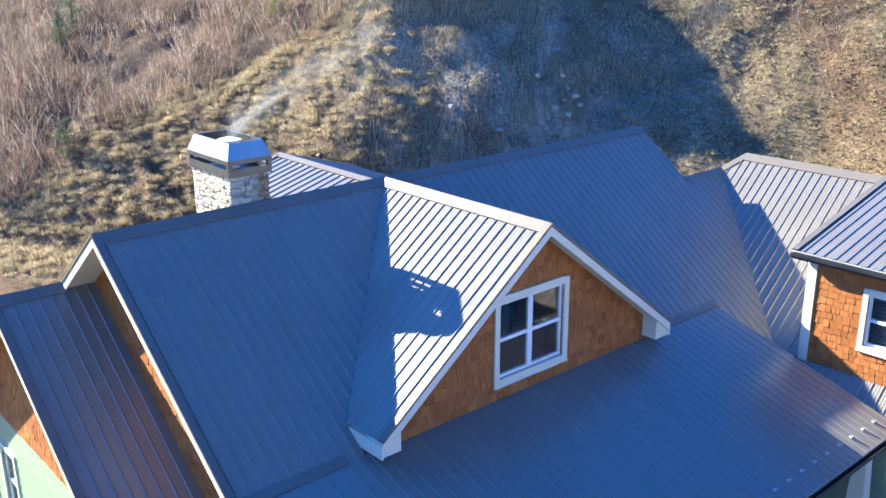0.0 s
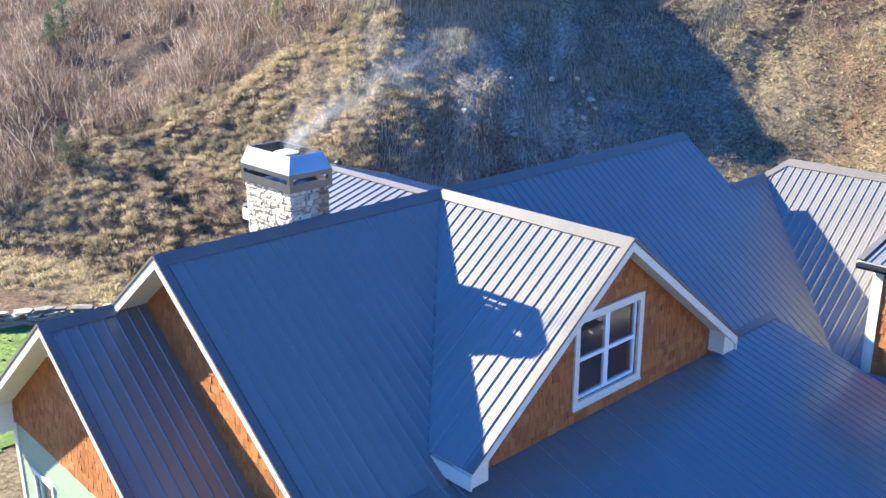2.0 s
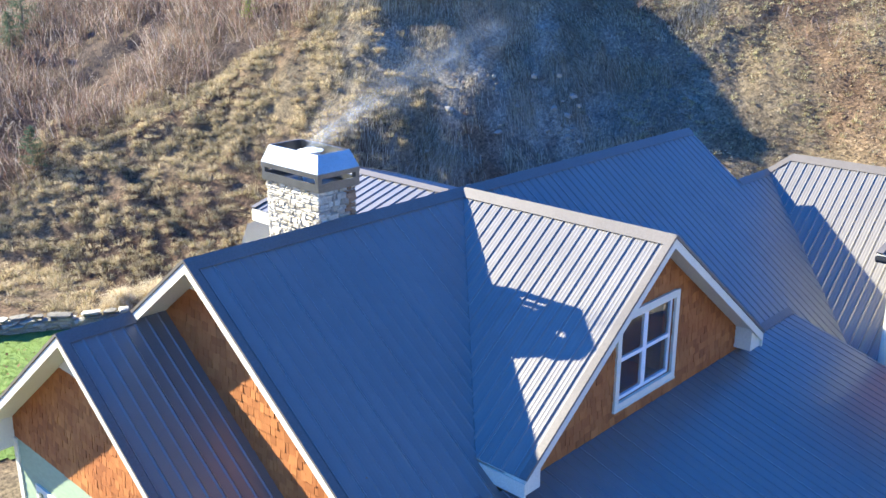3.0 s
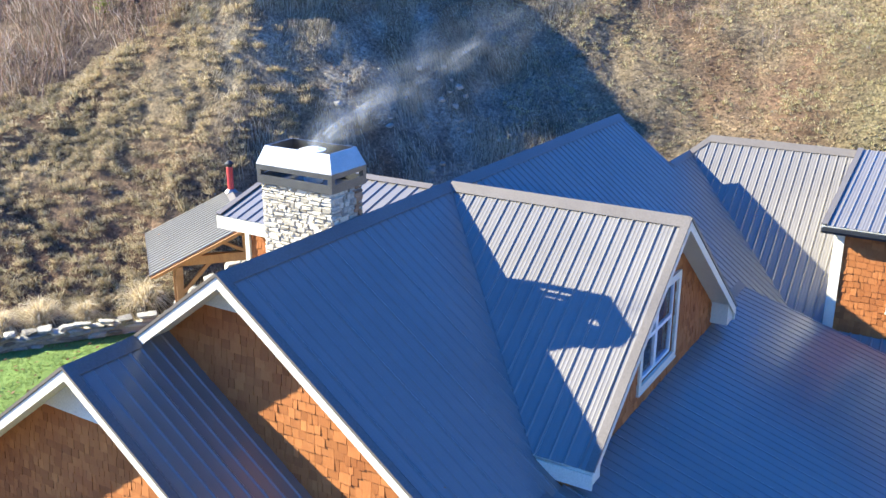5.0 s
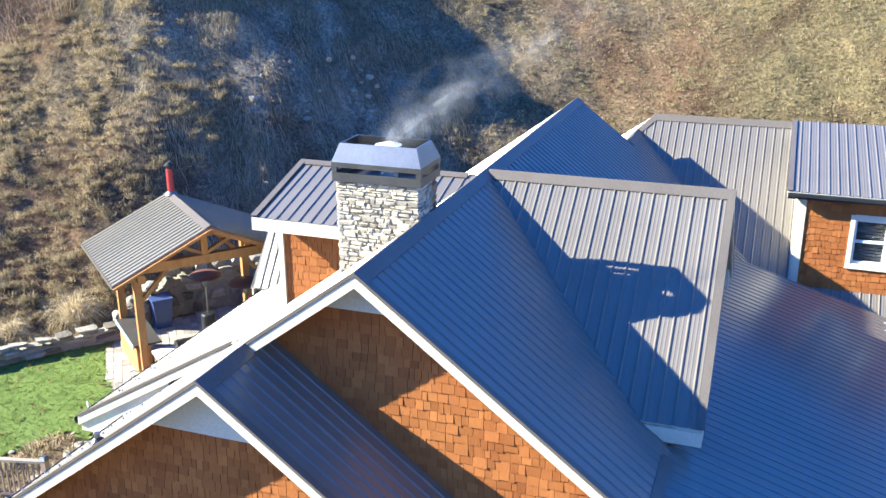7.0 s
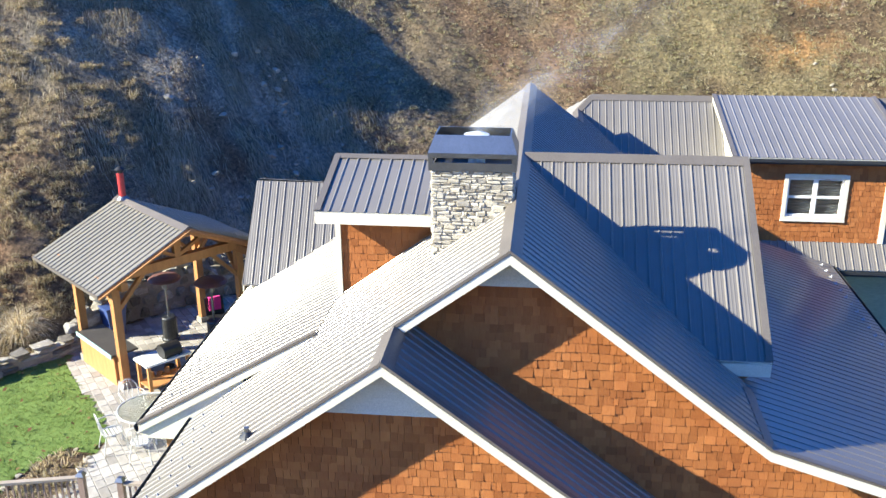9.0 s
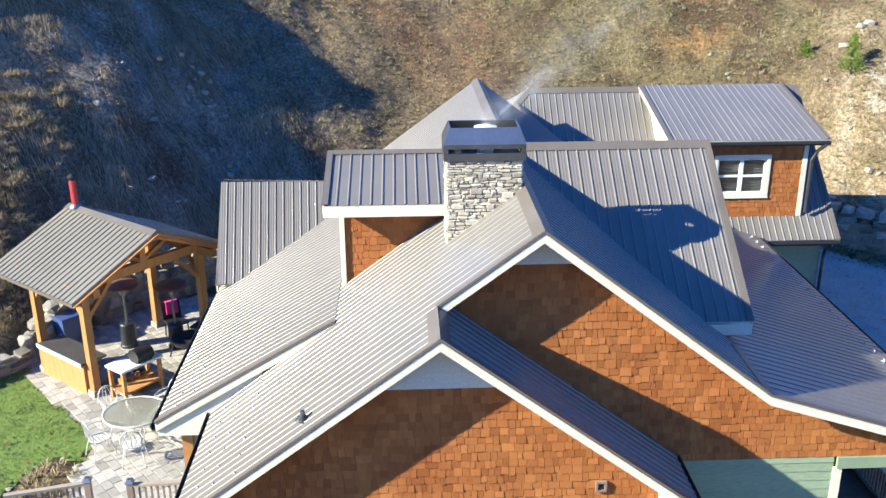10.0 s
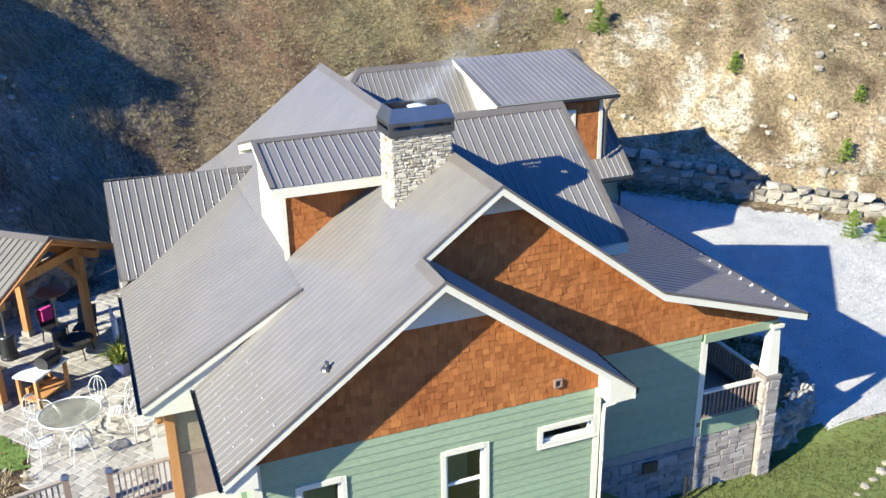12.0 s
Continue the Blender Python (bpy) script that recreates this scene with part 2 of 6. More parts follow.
def roof_plane(poly, offset=0.0, step=0.1925, wide=0.77, rib=0.024, label="", minor=0.12):
    """One slope of the metal roof: a deck, and steel panels with standing ribs on it that run down the fall."""
    pts = [Vector(p) for p in poly]
    nrm = (pts[1] - pts[0]).cross(pts[2] - pts[1]).normalized()
    nrm = nrm if nrm.z > 0 else -nrm
    across = nrm.cross(Vector((0, 0, 1))).normalized()
    down = across.cross(nrm).normalized()
    level = pts[0].dot(nrm)
    deck = part("roof", one(bm_prism, [p - nrm * 0.004 for p in pts], -nrm * 0.09), SOFFIT, house, label or "bronze standing-rib metal roof slope")
    lo, hi = min(p.dot(across) for p in pts), max(p.dot(across) for p in pts)
    corners = [p.dot(across) + e for p in pts for e in (-0.002, 0.002)]
    count = int(round(wide / step))
    for k in range(math.floor((lo - offset) / wide), int((hi - offset) / wide) + 1):
        a, b = offset + k * wide, offset + (k + 1) * wide
        prof = [(a + 0.0015, 0.0), (b - 0.0015, 0.0)] + [(c, None) for c in corners if a < c < b]
        for i in range(count):
            for shift, w, h in ((0.0, 0.044 * min(1, rib / 0.024), rib * 0.82), (step * 0.36, 0.03, rib * minor), (step * 0.64, 0.03, rib * minor))[: 3 if minor else 1]:
                at = a + i * step + 0.03 + shift
                prof += [(at - w / 2, 0.0), (at - w * 0.16, h * 0.9), (at - w * 0.1, h), (at + w * 0.1, h), (at + w * 0.16, h * 0.9), (at + w / 2, 0.0)]
        prof.sort(key=lambda r: r[0])
        known = [r for r in prof if r[1] is not None]
        bm = bmesh.new()
        last = None
        for at, h in prof:
            if h is None:
                h = float(np.interp(at, [r[0] for r in known], [r[1] for r in known]))
            runs = spans(pts, across, at, down)
            if not runs:
                last = None
                continue
            s_, e_ = max(runs, key=lambda r: r[1] - r[0])
            base = nrm * (level + 0.006 + h) + across * at
            row = (bm.verts.new(base + down * s_), bm.verts.new(base + down * e_), bm.verts.new(base - nrm * (h + 0.008) + down * e_))
            if last:
                bm.faces.new((last[0], row[0], row[1], last[1]))
                bm.faces.new((last[1], row[1], row[2], last[2]))
            last = row
        if len(bm.faces):
            part("roof_panel", bm, ROOF, deck)
        else:
            bm.free()
    return deck


def cap(p, q, n1, n2, w=0.17, name="ridge_cap"):
    """A folded metal cap over the edge from p to q, with wings lying along the two slopes."""
    p, q = Vector(p), Vector(q)
    bm = bmesh.new()
    d = (q - p).normalized()
    wings = []
    for n in (n1, n2):
        n = Vector(n).normalized()
        s = n.cross(d).normalized()
        s = s if s.z < 0 else -s
        wings.append((s, n))
    lift = Vector((0, 0, 0.034))
    prof = [wings[0][0] * w + wings[0][1] * 0.03, lift + (wings[0][1] + wings[1][1]) * 0.006, wings[1][0] * w + wings[1][1] * 0.03]
    ring = prof + [v - Vector((0, 0, 0.006)) for v in prof[::-1]]
    bm_prism(bm, [p + v for v in ring], q - p)
    return part(name, bm, TRIM, house)


def board(p, q, w, h, mat=CREAM, name="fascia_board", up=(0, 0, 1), label=""):
    return part(name, one(bm_beam, p, q, w, h, up), mat, house, label)


def rake(p, q, out, drop=0.12):
    """A cream board under the edge of a gable roof, a dark metal edge on it."""
    out = Vector(out)
    p, q = Vector(p) + out * 0.008, Vector(q) + out * 0.008
    bm_ = bmesh.new()
    bm_prism(bm_, [p + Vector((0, 0, -0.012)), q + Vector((0, 0, -0.012)), q + Vector((0, 0, -0.03 - drop)), p + Vector((0, 0, -0.03 - drop))], -out * 0.035)
    part("fascia_board", bm_, CREAM, house)
    bm_ = bmesh.new()
    bm_prism(bm_, [p + Vector((0, 0, 0.04)), q + Vector((0, 0, 0.04)), q + Vector((0, 0, 0.0)), p + Vector((0, 0, 0.0))], out * 0.012)
    d = (q - p).normalized()
    n = out.cross(d)
    n = n if n.z > 0 else -n
    bm_prism(bm_, [p + n * 0.032 + out * 0.012, q + n * 0.032 + out * 0.012, q + n * 0.032 - out * 0.1, p + n * 0.032 - out * 0.1], n * 0.006)
    part("rake_trim", bm_, TRIM, house)


XL, XR = -5.13, 7.2
KF, KR = -3.5, 3.15
zf = lambda y: RIDGE + FRONT * y if y > KF else RIDGE + FRONT * KF + PORCH * (y - KF)
zr = lambda y: RIDGE - REAR * y if y < KR else RIDGE - REAR * KR - REARLOW * (y - KR)
NF, NR = (0, -FRONT, 1), (0, REAR, 1)
PE, RE = -7.15, 6.33  # porch eave, rear eave
DT, DA = 3.13, -3.89  # dormer half width at the eave, its front edge
dv = -(DORMER * DT) / FRONT  # where the dormer's eave meets the main slope
GX, GZ, GP = 8.97, 5.89, 0.86  # garage ridge and pitch
zg = lambda x: GZ - GP * (GX - x)
gv = lambda y: GX - (GZ - (RIDGE + FRONT * y)) / GP  # valley between house and garage
CR = -1.23  # ridge of the link roof

# front slope on either side of the dormer's valleys
roof_plane([(XL, 0, RIDGE), (XL, KF, zf(KF)), (-DT, KF, zf(KF)), (-DT, dv, RIDGE - DORMER * DT), (0, 0, RIDGE)], 0.165, rib=0.021, minor=0.05)
roof_plane([(0, 0, RIDGE), (DT, dv, RIDGE - DORMER * DT), (DT, KF, zf(KF)), (5.15, KF, zf(KF)), (5.15, -4.96, RIDGE - FRONT * 4.96), (gv(-4.96), -4.96, RIDGE - FRONT * 4.96), (gv(CR), CR, RIDGE + FRONT * CR), (XR, CR, RIDGE + FRONT * CR), (XR, 0, RIDGE)], 0.165, rib=0.021, minor=0.05)
roof_plane([(XL, KF, zf(KF)), (XL, PE, zf(PE)), (5.15, PE, zf(PE)), (5.15, KF, zf(KF))], 0.02, 0.19, 0.76, 0.014, minor=0, label="shallow bronze metal roof over the front porch")
# rear slope, steep above and shallow below
LW = -2.93
roof_plane([(XL, 0, RIDGE), (XL, 1.5, zr(1.5)), (-6.2, 1.5, zr(1.5)), (-6.2, 5.34, RIDGE - REAR * 5.34), (-2.5, 5.34, RIDGE - REAR * 5.34), (-2.5, KR, zr(KR)), (XR, KR, zr(KR)), (XR, 0, RIDGE)], 0.1175, 0.1925, 0.77, 0.01, minor=0)
roof_plane([(LW, KR, zr(KR) + 0.012), (LW, RE, zr(RE) + 0.03), (XR, RE, zr(RE) + 0.03), (XR, KR, zr(KR) + 0.012)], 0.06, 0.1925, 0.77, 0.01, minor=0, label="shallow bronze metal roof over the rear porch")
# lower gable at the end of the house
LZ = RIDGE - REAR * 1.5
roof_plane([(-6.2, 1.5, LZ), (-6.2, -2.25, LZ - 0.745 * 3.75), (-4.66, -2.25, LZ - 0.745 * 3.75), (-4.66, 1.5, LZ)], 0.091, 0.187, 0.748, minor=0)
# front dormer
DZ = RIDGE - DORMER * DT
roof_plane([(0, 0, RIDGE), (-DT, dv, DZ), (-DT, DA, DZ), (0, DA, RIDGE)], 0.021, 0.198, 0.792, label="dormer roof slope in bronze ribbed metal")
roof_plane([(0, 0, RIDGE), (DT, dv, DZ), (DT, DA, DZ), (0, DA, RIDGE)], 0.021, 0.198, 0.792, label="dormer roof slope in bronze ribbed metal")
# rear dormer, low pitched
RDZ, RDP, RDX, RDY = 6.4, 0.29, 1.76, 3.36
rd = lambda x: RDZ - RDP * abs(x)
for s in (-1, 1):
    roof_plane([(0, (RIDGE - RDZ) / REAR, RDZ), (s * RDX, (RIDGE - rd(RDX)) / REAR, rd(RDX)), (s * RDX, RDY, rd(RDX)), (0, RDY, RDZ)], 0.1, 0.1995, 0.798, 0.024, minor=0, label="low rear dormer roof in bronze standing-seam metal")
# steep rear porch gable
WX, WZ, WP, WY = 4.475, 4.545, 1.17, 6.3
for s in (-1, 1):
    low = 2.3
    reach = (WZ - low) / WP
    yv = KR + (zr(KR) + 0.03 - low) / REARLOW
    ytop = (RIDGE - WZ) / REAR
    roof_plane([(WX, ytop, WZ), (WX + s * (WZ - zr(KR)) / WP, KR, zr(KR)), (WX + s * (WZ - zr(5.9)) / WP, 5.9, zr(5.9) + 0.03), (WX + s * (WZ - zr(5.9) - 0.03) / WP, WY, zr(5.9) + 0.03), (WX, WY, WZ)], 0.0, 0.18288)
# link roof behind and garage roof
roof_plane([(XR, CR, RIDGE + FRONT * CR), (gv(CR), CR, RIDGE + FRONT * CR), (gv(CR), 2.5, 3.0), (XR, 2.5, 3.0)])
GE, GS = 5.13, 5.47
gy0, gy1 = -1.6, -9.3
roof_plane([(GX, gy0, GZ), (gv(CR), CR, RIDGE + FRONT * CR), (gv(-4.96), -4.96, RIDGE - FRONT * 4.96), (GE, -5.1, zg(GE)), (GE, gy1, zg(GE)), (GX, gy1, GZ)], 0.02, 0.184, 0.736)
roof_plane([(GX, gy0, GZ), (GX, gy1, GZ), (GX + 3.84, gy1, GZ - GP * 3.84), (GX + 3.84, gy0 + 3.4, GZ - GP * 3.84)])
roof_plane([(GX, gy0, GZ), (gv(CR), CR, RIDGE + FRONT * CR), (gv(CR), 2.5, 2.4), (GX + 3.84, gy0 + 3.4, GZ - GP * 3.84)])
# shed dormer of the garage
SZ = 5.16
roof_plane([(GX, -4.75, GZ + 0.06), (GS, -4.75, SZ), (GS, -8.85, SZ), (GX, -8.85, GZ + 0.06)], 0.05, 0.18288, label="low shed dormer roof in bronze ribbed metal")

# caps and edges
cap((XL, 0, RIDGE), (XR, 0, RIDGE), NF, NR)
cap((-6.2, 1.5, LZ), (XL, 1.5, LZ), (0, -0.745, 1), NR)
cap((0, -0.05, RIDGE), (0, DA, RIDGE), (-DORMER, 0, 1), (DORMER, 0, 1))
cap((0, 0.3, RDZ), (0, RDY, RDZ), (-RDP, 0, 1), (RDP, 0, 1), 0.12)
cap((WX, 2.7, WZ), (WX, WY, WZ), (-WP, 0, 1), (WP, 0, 1), 0.14)
cap((GX, gy0, GZ), (GX, gy1, GZ), (-GP, 0, 1), (GP, 0, 1))
cap((XR, CR, RIDGE + FRONT * CR), (gv(CR), CR, RIDGE + FRONT * CR), NF, NR, 0.14)
cap((GX, gy0, GZ), (gv(CR), CR, RIDGE + FRONT * CR), (-GP, 0, 1), (0, 0.8, 1), 0.12)
for s in (-1, 1):
    cap((0, 0, RIDGE - 0.03), (s * DT, dv, DZ - 0.03), NF, (s * DORMER, 0, 1), 0.07, "valley_flashing")
board((XL, KF, zf(KF) + 0.035), (-DT - 0.3, KF, zf(KF) + 0.035), 0.16, 0.012, TRIM, "pitch_flashing", (0, -0.5, 1))
board((DT - 0.1, KF, zf(KF) + 0.035), (5.15, KF, zf(KF) + 0.035), 0.16, 0.012, TRIM, "pitch_flashing", (0, -0.5, 1))

W = Vector((-1, 0, 0))
rake((XL, 0, RIDGE), (XL, KF, zf(KF)), W)
rake((XL, KF, zf(KF)), (XL, PE, zf(PE)), W)
rake((XL, 0, RIDGE), (XL, 1.5, zr(1.5)), W)
rake((-6.2, 1.5, LZ), (-6.2, -2.25, LZ - 0.745 * 3.75), W)
rake((-6.2, 1.5, LZ), (-6.2, 5.34, RIDGE - REAR * 5.34), W)
rake((LW, KR, zr(KR) + 0.03), (LW, RE, zr(RE) + 0.03), W)
S_ = Vector((0, -1, 0))
rake((0, DA, RIDGE), (-DT, DA, DZ), S_)
rake((0, DA, RIDGE), (DT, DA, DZ), S_)
N_ = Vector((0, 1, 0))
for s in (-1, 1):
    rake((0, RDY, RDZ), (s * RDX, RDY, rd(RDX)), N_, 0.11)
    rake((WX, WY, WZ), (WX + s * (WZ - zr(5.9)) / WP, WY, zr(5.9)), N_, 0.11)
rake((GX, -4.75, GZ + 0.06), (GS, -4.75, SZ), N_, 0.11)
rake((GX, -8.85, GZ + 0.06), (GS, -8.85, SZ), S_, 0.11)
rake((GX, gy1, GZ), (GE, gy1, zg(GE)), S_)


# ---- ground ----
TOE = [(-25, 75), (-8, 38), (-1, 23.6), (1.9, 17.4), (3.4, 14.3), (4.8, 11.9), (7.4, 10.2), (10.4, 7.6), (12.6, 4.6), (14.0, 0.5), (14.2, -4.5), (12.6, -9.4), (9.3, -14.0), (6.0, -17.8), (2.6, -22.6), (-6, -50)]
STEEP = [0.5, 0.55, 0.7, 0.8, 0.86, 0.98, 1.3, 1.35, 1.0, 0.95, 1.0, 1.0, 1.0, 0.95, 0.85, 0.6]
PATIO = -0.05


def hill_distance(x, y):
    """The distance uphill from the foot of the slope (below it: negative), the steepness there, and how far along the foot."""
    best, side, st, along, whole = np.full(x.shape, 1e9), np.full(x.shape, -1.0), np.zeros(x.shape), np.zeros(x.shape), np.zeros(x.shape)
    for i, ((ax, ay), (bx, by), s0, s1) in enumerate(zip(TOE, TOE[1:], STEEP, STEEP[1:])):
        dx, dy = bx - ax, by - ay
        k = np.clip(((x - ax) * dx + (y - ay) * dy) / (dx * dx + dy * dy), 0, 1)
        d = np.hypot(x - ax - k * dx, y - ay - k * dy)
        near = d < best
        best = np.where(near, d, best)
        side = np.where(near, np.sign(dx * (y - ay) - dy * (x - ax)), side)
        # the steepness is shared out between the faces by how near they are
        share = 1.0 / (d + 0.3) ** 9
        st = st + share * (s0 + (s1 - s0) * k)
        whole = whole + share
        along = np.where(near, i + k, along)
    return best * side, st / whole, along


def fbm(x, y, scale, octaves=4, seed=0.0):
    out = np.zeros(x.shape)
    for o in range(octaves):
        f, a = scale * 2**o, 0.5**o
        p = o * 1.7 + seed
        out += a * (np.sin(x * f * 1.31 + p + 1.9 * np.sin(y * f * 0.83 + p)) * np.cos(y * f * 1.17 - p + 1.6 * np.sin(x * f * 0.71 - p)))
    return out


def smooth(t):
    t = np.clip(t, 0, 1)
    return t * t * (3 - 2 * t)


def ground_height(x, y):
    x, y = np.asarray(x, float), np.asarray(y, float)
    d, st, along = hill_distance(x, y)
    # patio level behind; the drive in front falls to the west, the lawn there lies lower still
    front = smooth((-1.0 - y) / 3.0)
    drive = -1.15 + 0.1 * np.clip(x - 1, 0, 12)
    lawn = -1.45 - 0.05 * np.clip(-5 - x, 0, 6)
    edge = -4.15 + 0.25 * np.sin(y * 0.7) + 0.06 * np.maximum(-10 - y, 0)
    drive = drive + (lawn - drive) * smooth((edge - x) / 0.7 + 0.4)
    drive = np.where(np.hypot((x + 1.2) / 2.95, (y + 6.9) / 2.95) < 1, -0.4, drive)
    base = (PATIO - 0.03) * (1 - front) + drive * front
    fall = smooth((-x - 9) / 30) * 7
    wall = np.interp(x, [-30, -9, -1.7, 1.85, 4.3], [33, 20.1, 15.5, 13.3, 11.45])
    base = base + 0.07 * np.clip(y - wall - 0.2, 0, 9) * (x < 4.3)
    # the rise is taken over a small ring, which rounds the crests between the faces
    rise, up = np.zeros(x.shape), np.maximum(d, 0)
    for k in range(9):
        r = 0.0 if k == 8 else np.clip(0.45 * up, 0, 2.2)
        dk, sk, _ = hill_distance(x + r * math.cos(k * math.tau / 8), y + r * math.sin(k * math.tau / 8))
        uk = np.maximum(dk, 0)
        rise = rise + np.where(uk < 5.5, uk * sk, 5.5 * sk + (uk - 5.5) * (0.3 + 0.3 * sk)) / 9
    # the hill's unseen top is capped to a crest, leaving roofs sky to reflect
    rise = np.where(rise < 8.5, rise, 8.5 + 2.2 * (1 - np.exp(-(np.maximum(rise, 8.5) - 8.5) / 2.2)))
    # two unseen bumps added above the visible slope, to cast the shade across it
    shade_knoll = 2.2 * np.exp(-((x - 13.2) ** 2 + (y - 15.6) ** 2) / 9.0) + 1.6 * np.exp(-((x - 18) ** 2 + (y - 16) ** 2) / 5.5)
    rise = rise + shade_knoll * smooth((rise - 7.8) / 0.9)
    lumps = 0.085 * fbm(x, y, 0.8, 5) + 0.15 * fbm(x, y, 0.23, 2, 3.0)
    east = smooth((along - 7.6) / 0.8)
    lumps = lumps + 0.16 * east * (fbm(x, y, 0.42, 3, 6.0) + 0.5 * np.abs(fbm(x, y, 0.7, 2, 1.5)))
    lumps = lumps + 0.2 * (1 - east) * fbm(x, y, 0.6, 3, 9.0) * smooth((up - 0.5) / 2)
    high = base - fall * (1 - smooth(up / 3)) + rise + lumps * smooth(up / 1.2)
    # along the drive the slope is cut back to a retaining wall
    cut = smooth((along - 9.9) / 0.5)
    shelf = base + 1.2 * smooth((d - 1.75) / 0.35)
    high = high + cut * (1 - smooth((d - 2.1) / 3.0)) * (shelf - high)
    return high + 0.012 * fbm(x, y, 2.1, 2)


def fast_mesh(name, verts, faces, mat, smooth_faces=False):
    """A mesh from arrays of places and of equal-sided faces."""
    me = bpy.data.meshes.new(name)
    verts, faces = np.asarray(verts, np.float32), np.asarray(faces, np.int32)
    n, k = faces.shape
    me.vertices.add(len(verts))
    me.vertices.foreach_set("co", verts.ravel())
    me.loops.add(n * k)
    me.loops.foreach_set("vertex_index", faces.ravel())
    me.polygons.add(n)
    me.polygons.foreach_set("loop_start", np.arange(n, dtype=np.int32) * k)
    me.polygons.foreach_set("loop_total", np.full(n, k, np.int32))
    me.polygons.foreach_set("use_smooth", np.full(n, smooth_faces))
    me.update(calc_edges=True)
    me.validate()
    me.materials.append(mat)
    return me


def brush_line(x):
    """How far back the golden grass reaches before the bare brush begins."""
    return np.minimum(22.7, 27.5 - 0.83 * x)


def soil_colour(x, y):
    """What the ground is made of, place by place: leaf mould, dry grass, orange clay, pale rock."""
    d, st, along = hill_distance(x, y)
    n1, n2 = fbm(x, y, 0.35, 4, 1.0), fbm(x, y, 1.1, 3, 5.0)
    tan, mould, umber = np.array([0.19, 0.145, 0.09]), np.array([0.135, 0.085, 0.055]), np.array([0.1, 0.07, 0.056])
    clay, chalk, shale = np.array([0.36, 0.2, 0.085]), np.array([0.38, 0.345, 0.275]), np.array([0.235, 0.215, 0.175])
    c = tan + (mould - tan) * smooth(0.5 + 0.6 * n1)[..., None]
    brush = smooth((y - brush_line(x)) / 1.2 + 0.3 * n2) * smooth((6.4 - along) / 0.6)
    c = c + (umber - c) * (0.8 * brush)[..., None]
    steep = smooth((along - 5.7) / 0.6) * smooth((8.6 - along) / 0.8) * smooth((10 - d) / 4)
    c = c + (shale - c) * (steep * smooth(0.65 + 0.5 * n2))[..., None]
    east = smooth((along - 9.3) / 0.6)
    patch = smooth(0.5 + 0.9 * fbm(x, y, 0.5, 3, 8.0))[..., None]
    meadow = np.array([0.085, 0.062, 0.039]) * (1 - patch) + np.array([0.155, 0.13, 0.071]) * patch
    c = c + (meadow - c) * (0.85 * east)[..., None]
    scree = smooth((along - 10.9) / 0.5)
    c = c + (np.array([0.31, 0.24, 0.155]) - c) * (0.75 * scree * smooth(0.75 + 0.5 * n2))[..., None]
    c = c + (clay - c) * (smooth((n1 - 0.45) / 0.3) * smooth((along - 10.2) / 0.4) * smooth((11.0 - along) / 0.5) * smooth((d - 5) / 1.5))[..., None]
    c = c + (chalk - c) * (smooth((along - 11.2) / 0.5) * smooth(d + 1) * smooth((n2 + 0.5 * n1 + 0.8 * fbm(x, y, 4.0, 2, 2.0) - 0.7) / 0.35) * smooth((12 - d) / 3))[..., None]
    c = c + (chalk - c) * (0.5 * steep * smooth((7.7 - along) / 0.3) * smooth((n2 + 0.6 * fbm(x, y, 3.0, 2, 6.0) - 0.8) / 0.25))[..., None]
    return c


def ground_material():
    m, n, l, b = material("hillside_soil")
    soil = n.new("ShaderNodeAttribute")
    soil.attribute_name = "soil"
    mid = noise_at(n, l, 1.3, 6, 0.72)
    fine = noise_at(n, l, 9, 8, 0.85)
    c = mix(n, l, 1.0, soil.outputs["Color"], ramp(n, l, mid, [(0.3, (0.6, 0.58, 0.56)), (0.5, (0.95, 0.95, 0.95)), (0.72, (1.35, 1.32, 1.26))]), "MULTIPLY")
    c = mix(n, l, 1.0, c, ramp(n, l, fine, [(0.36, (0.25, 0.25, 0.26)), (0.5, (0.9, 0.9, 0.9)), (0.64, (1.9, 1.85, 1.75))]), "MULTIPLY")
    l.new(c, b.inputs["Base Color"])
    b.inputs["Roughness"].default_value = 0.95
    b.inputs["Specular IOR Level"].default_value = 0.1
    bump(n, l, b, fine, 0.9, 0.08)
    return m


def grid_axis(lo, hi, a, b, fine):
    out, v, step = list(np.arange(a, b, fine)), b, fine
    while v < hi:
        out.append(v)
        step *= 1.12
        v += step
    v, step, low = a, fine, []
    while v > lo:
        step *= 1.12
        v -= step
        low.append(v)
    return np.array(low[::-1] + out)


GROUND = ground_material()
gx, gy = np.meshgrid(grid_axis(-500, 500, -9, 34, 0.2), grid_axis(-500, 500, -24, 34, 0.2), indexing="ij")
gi = np.arange(gx.size).reshape(gx.shape)
gm = fast_mesh("ground", np.stack([gx, gy, ground_height(gx, gy)], -1).reshape(-1, 3), np.stack([gi[:-1, :-1], gi[1:, :-1], gi[1:, 1:], gi[:-1, 1:]], -1).reshape(-1, 4), GROUND, True)
soil = gm.attributes.new("soil", "FLOAT_COLOR", "POINT")
soil.data.foreach_set("color", np.concatenate([soil_colour(gx, gy).reshape(-1, 3), np.ones((gx.size, 1))], 1).astype(np.float32).ravel())
tagged(new("ground", gm), "dry brown hillside with leaf litter rising behind the house", "ground", kind="structure")

GRAVEL = surface("pale_gravel", (0.36, 0.35, 0.33), (0.54, 0.53, 0.5), 1.2, 0.9, 24, 1.0, 0.05, spec=0.2)
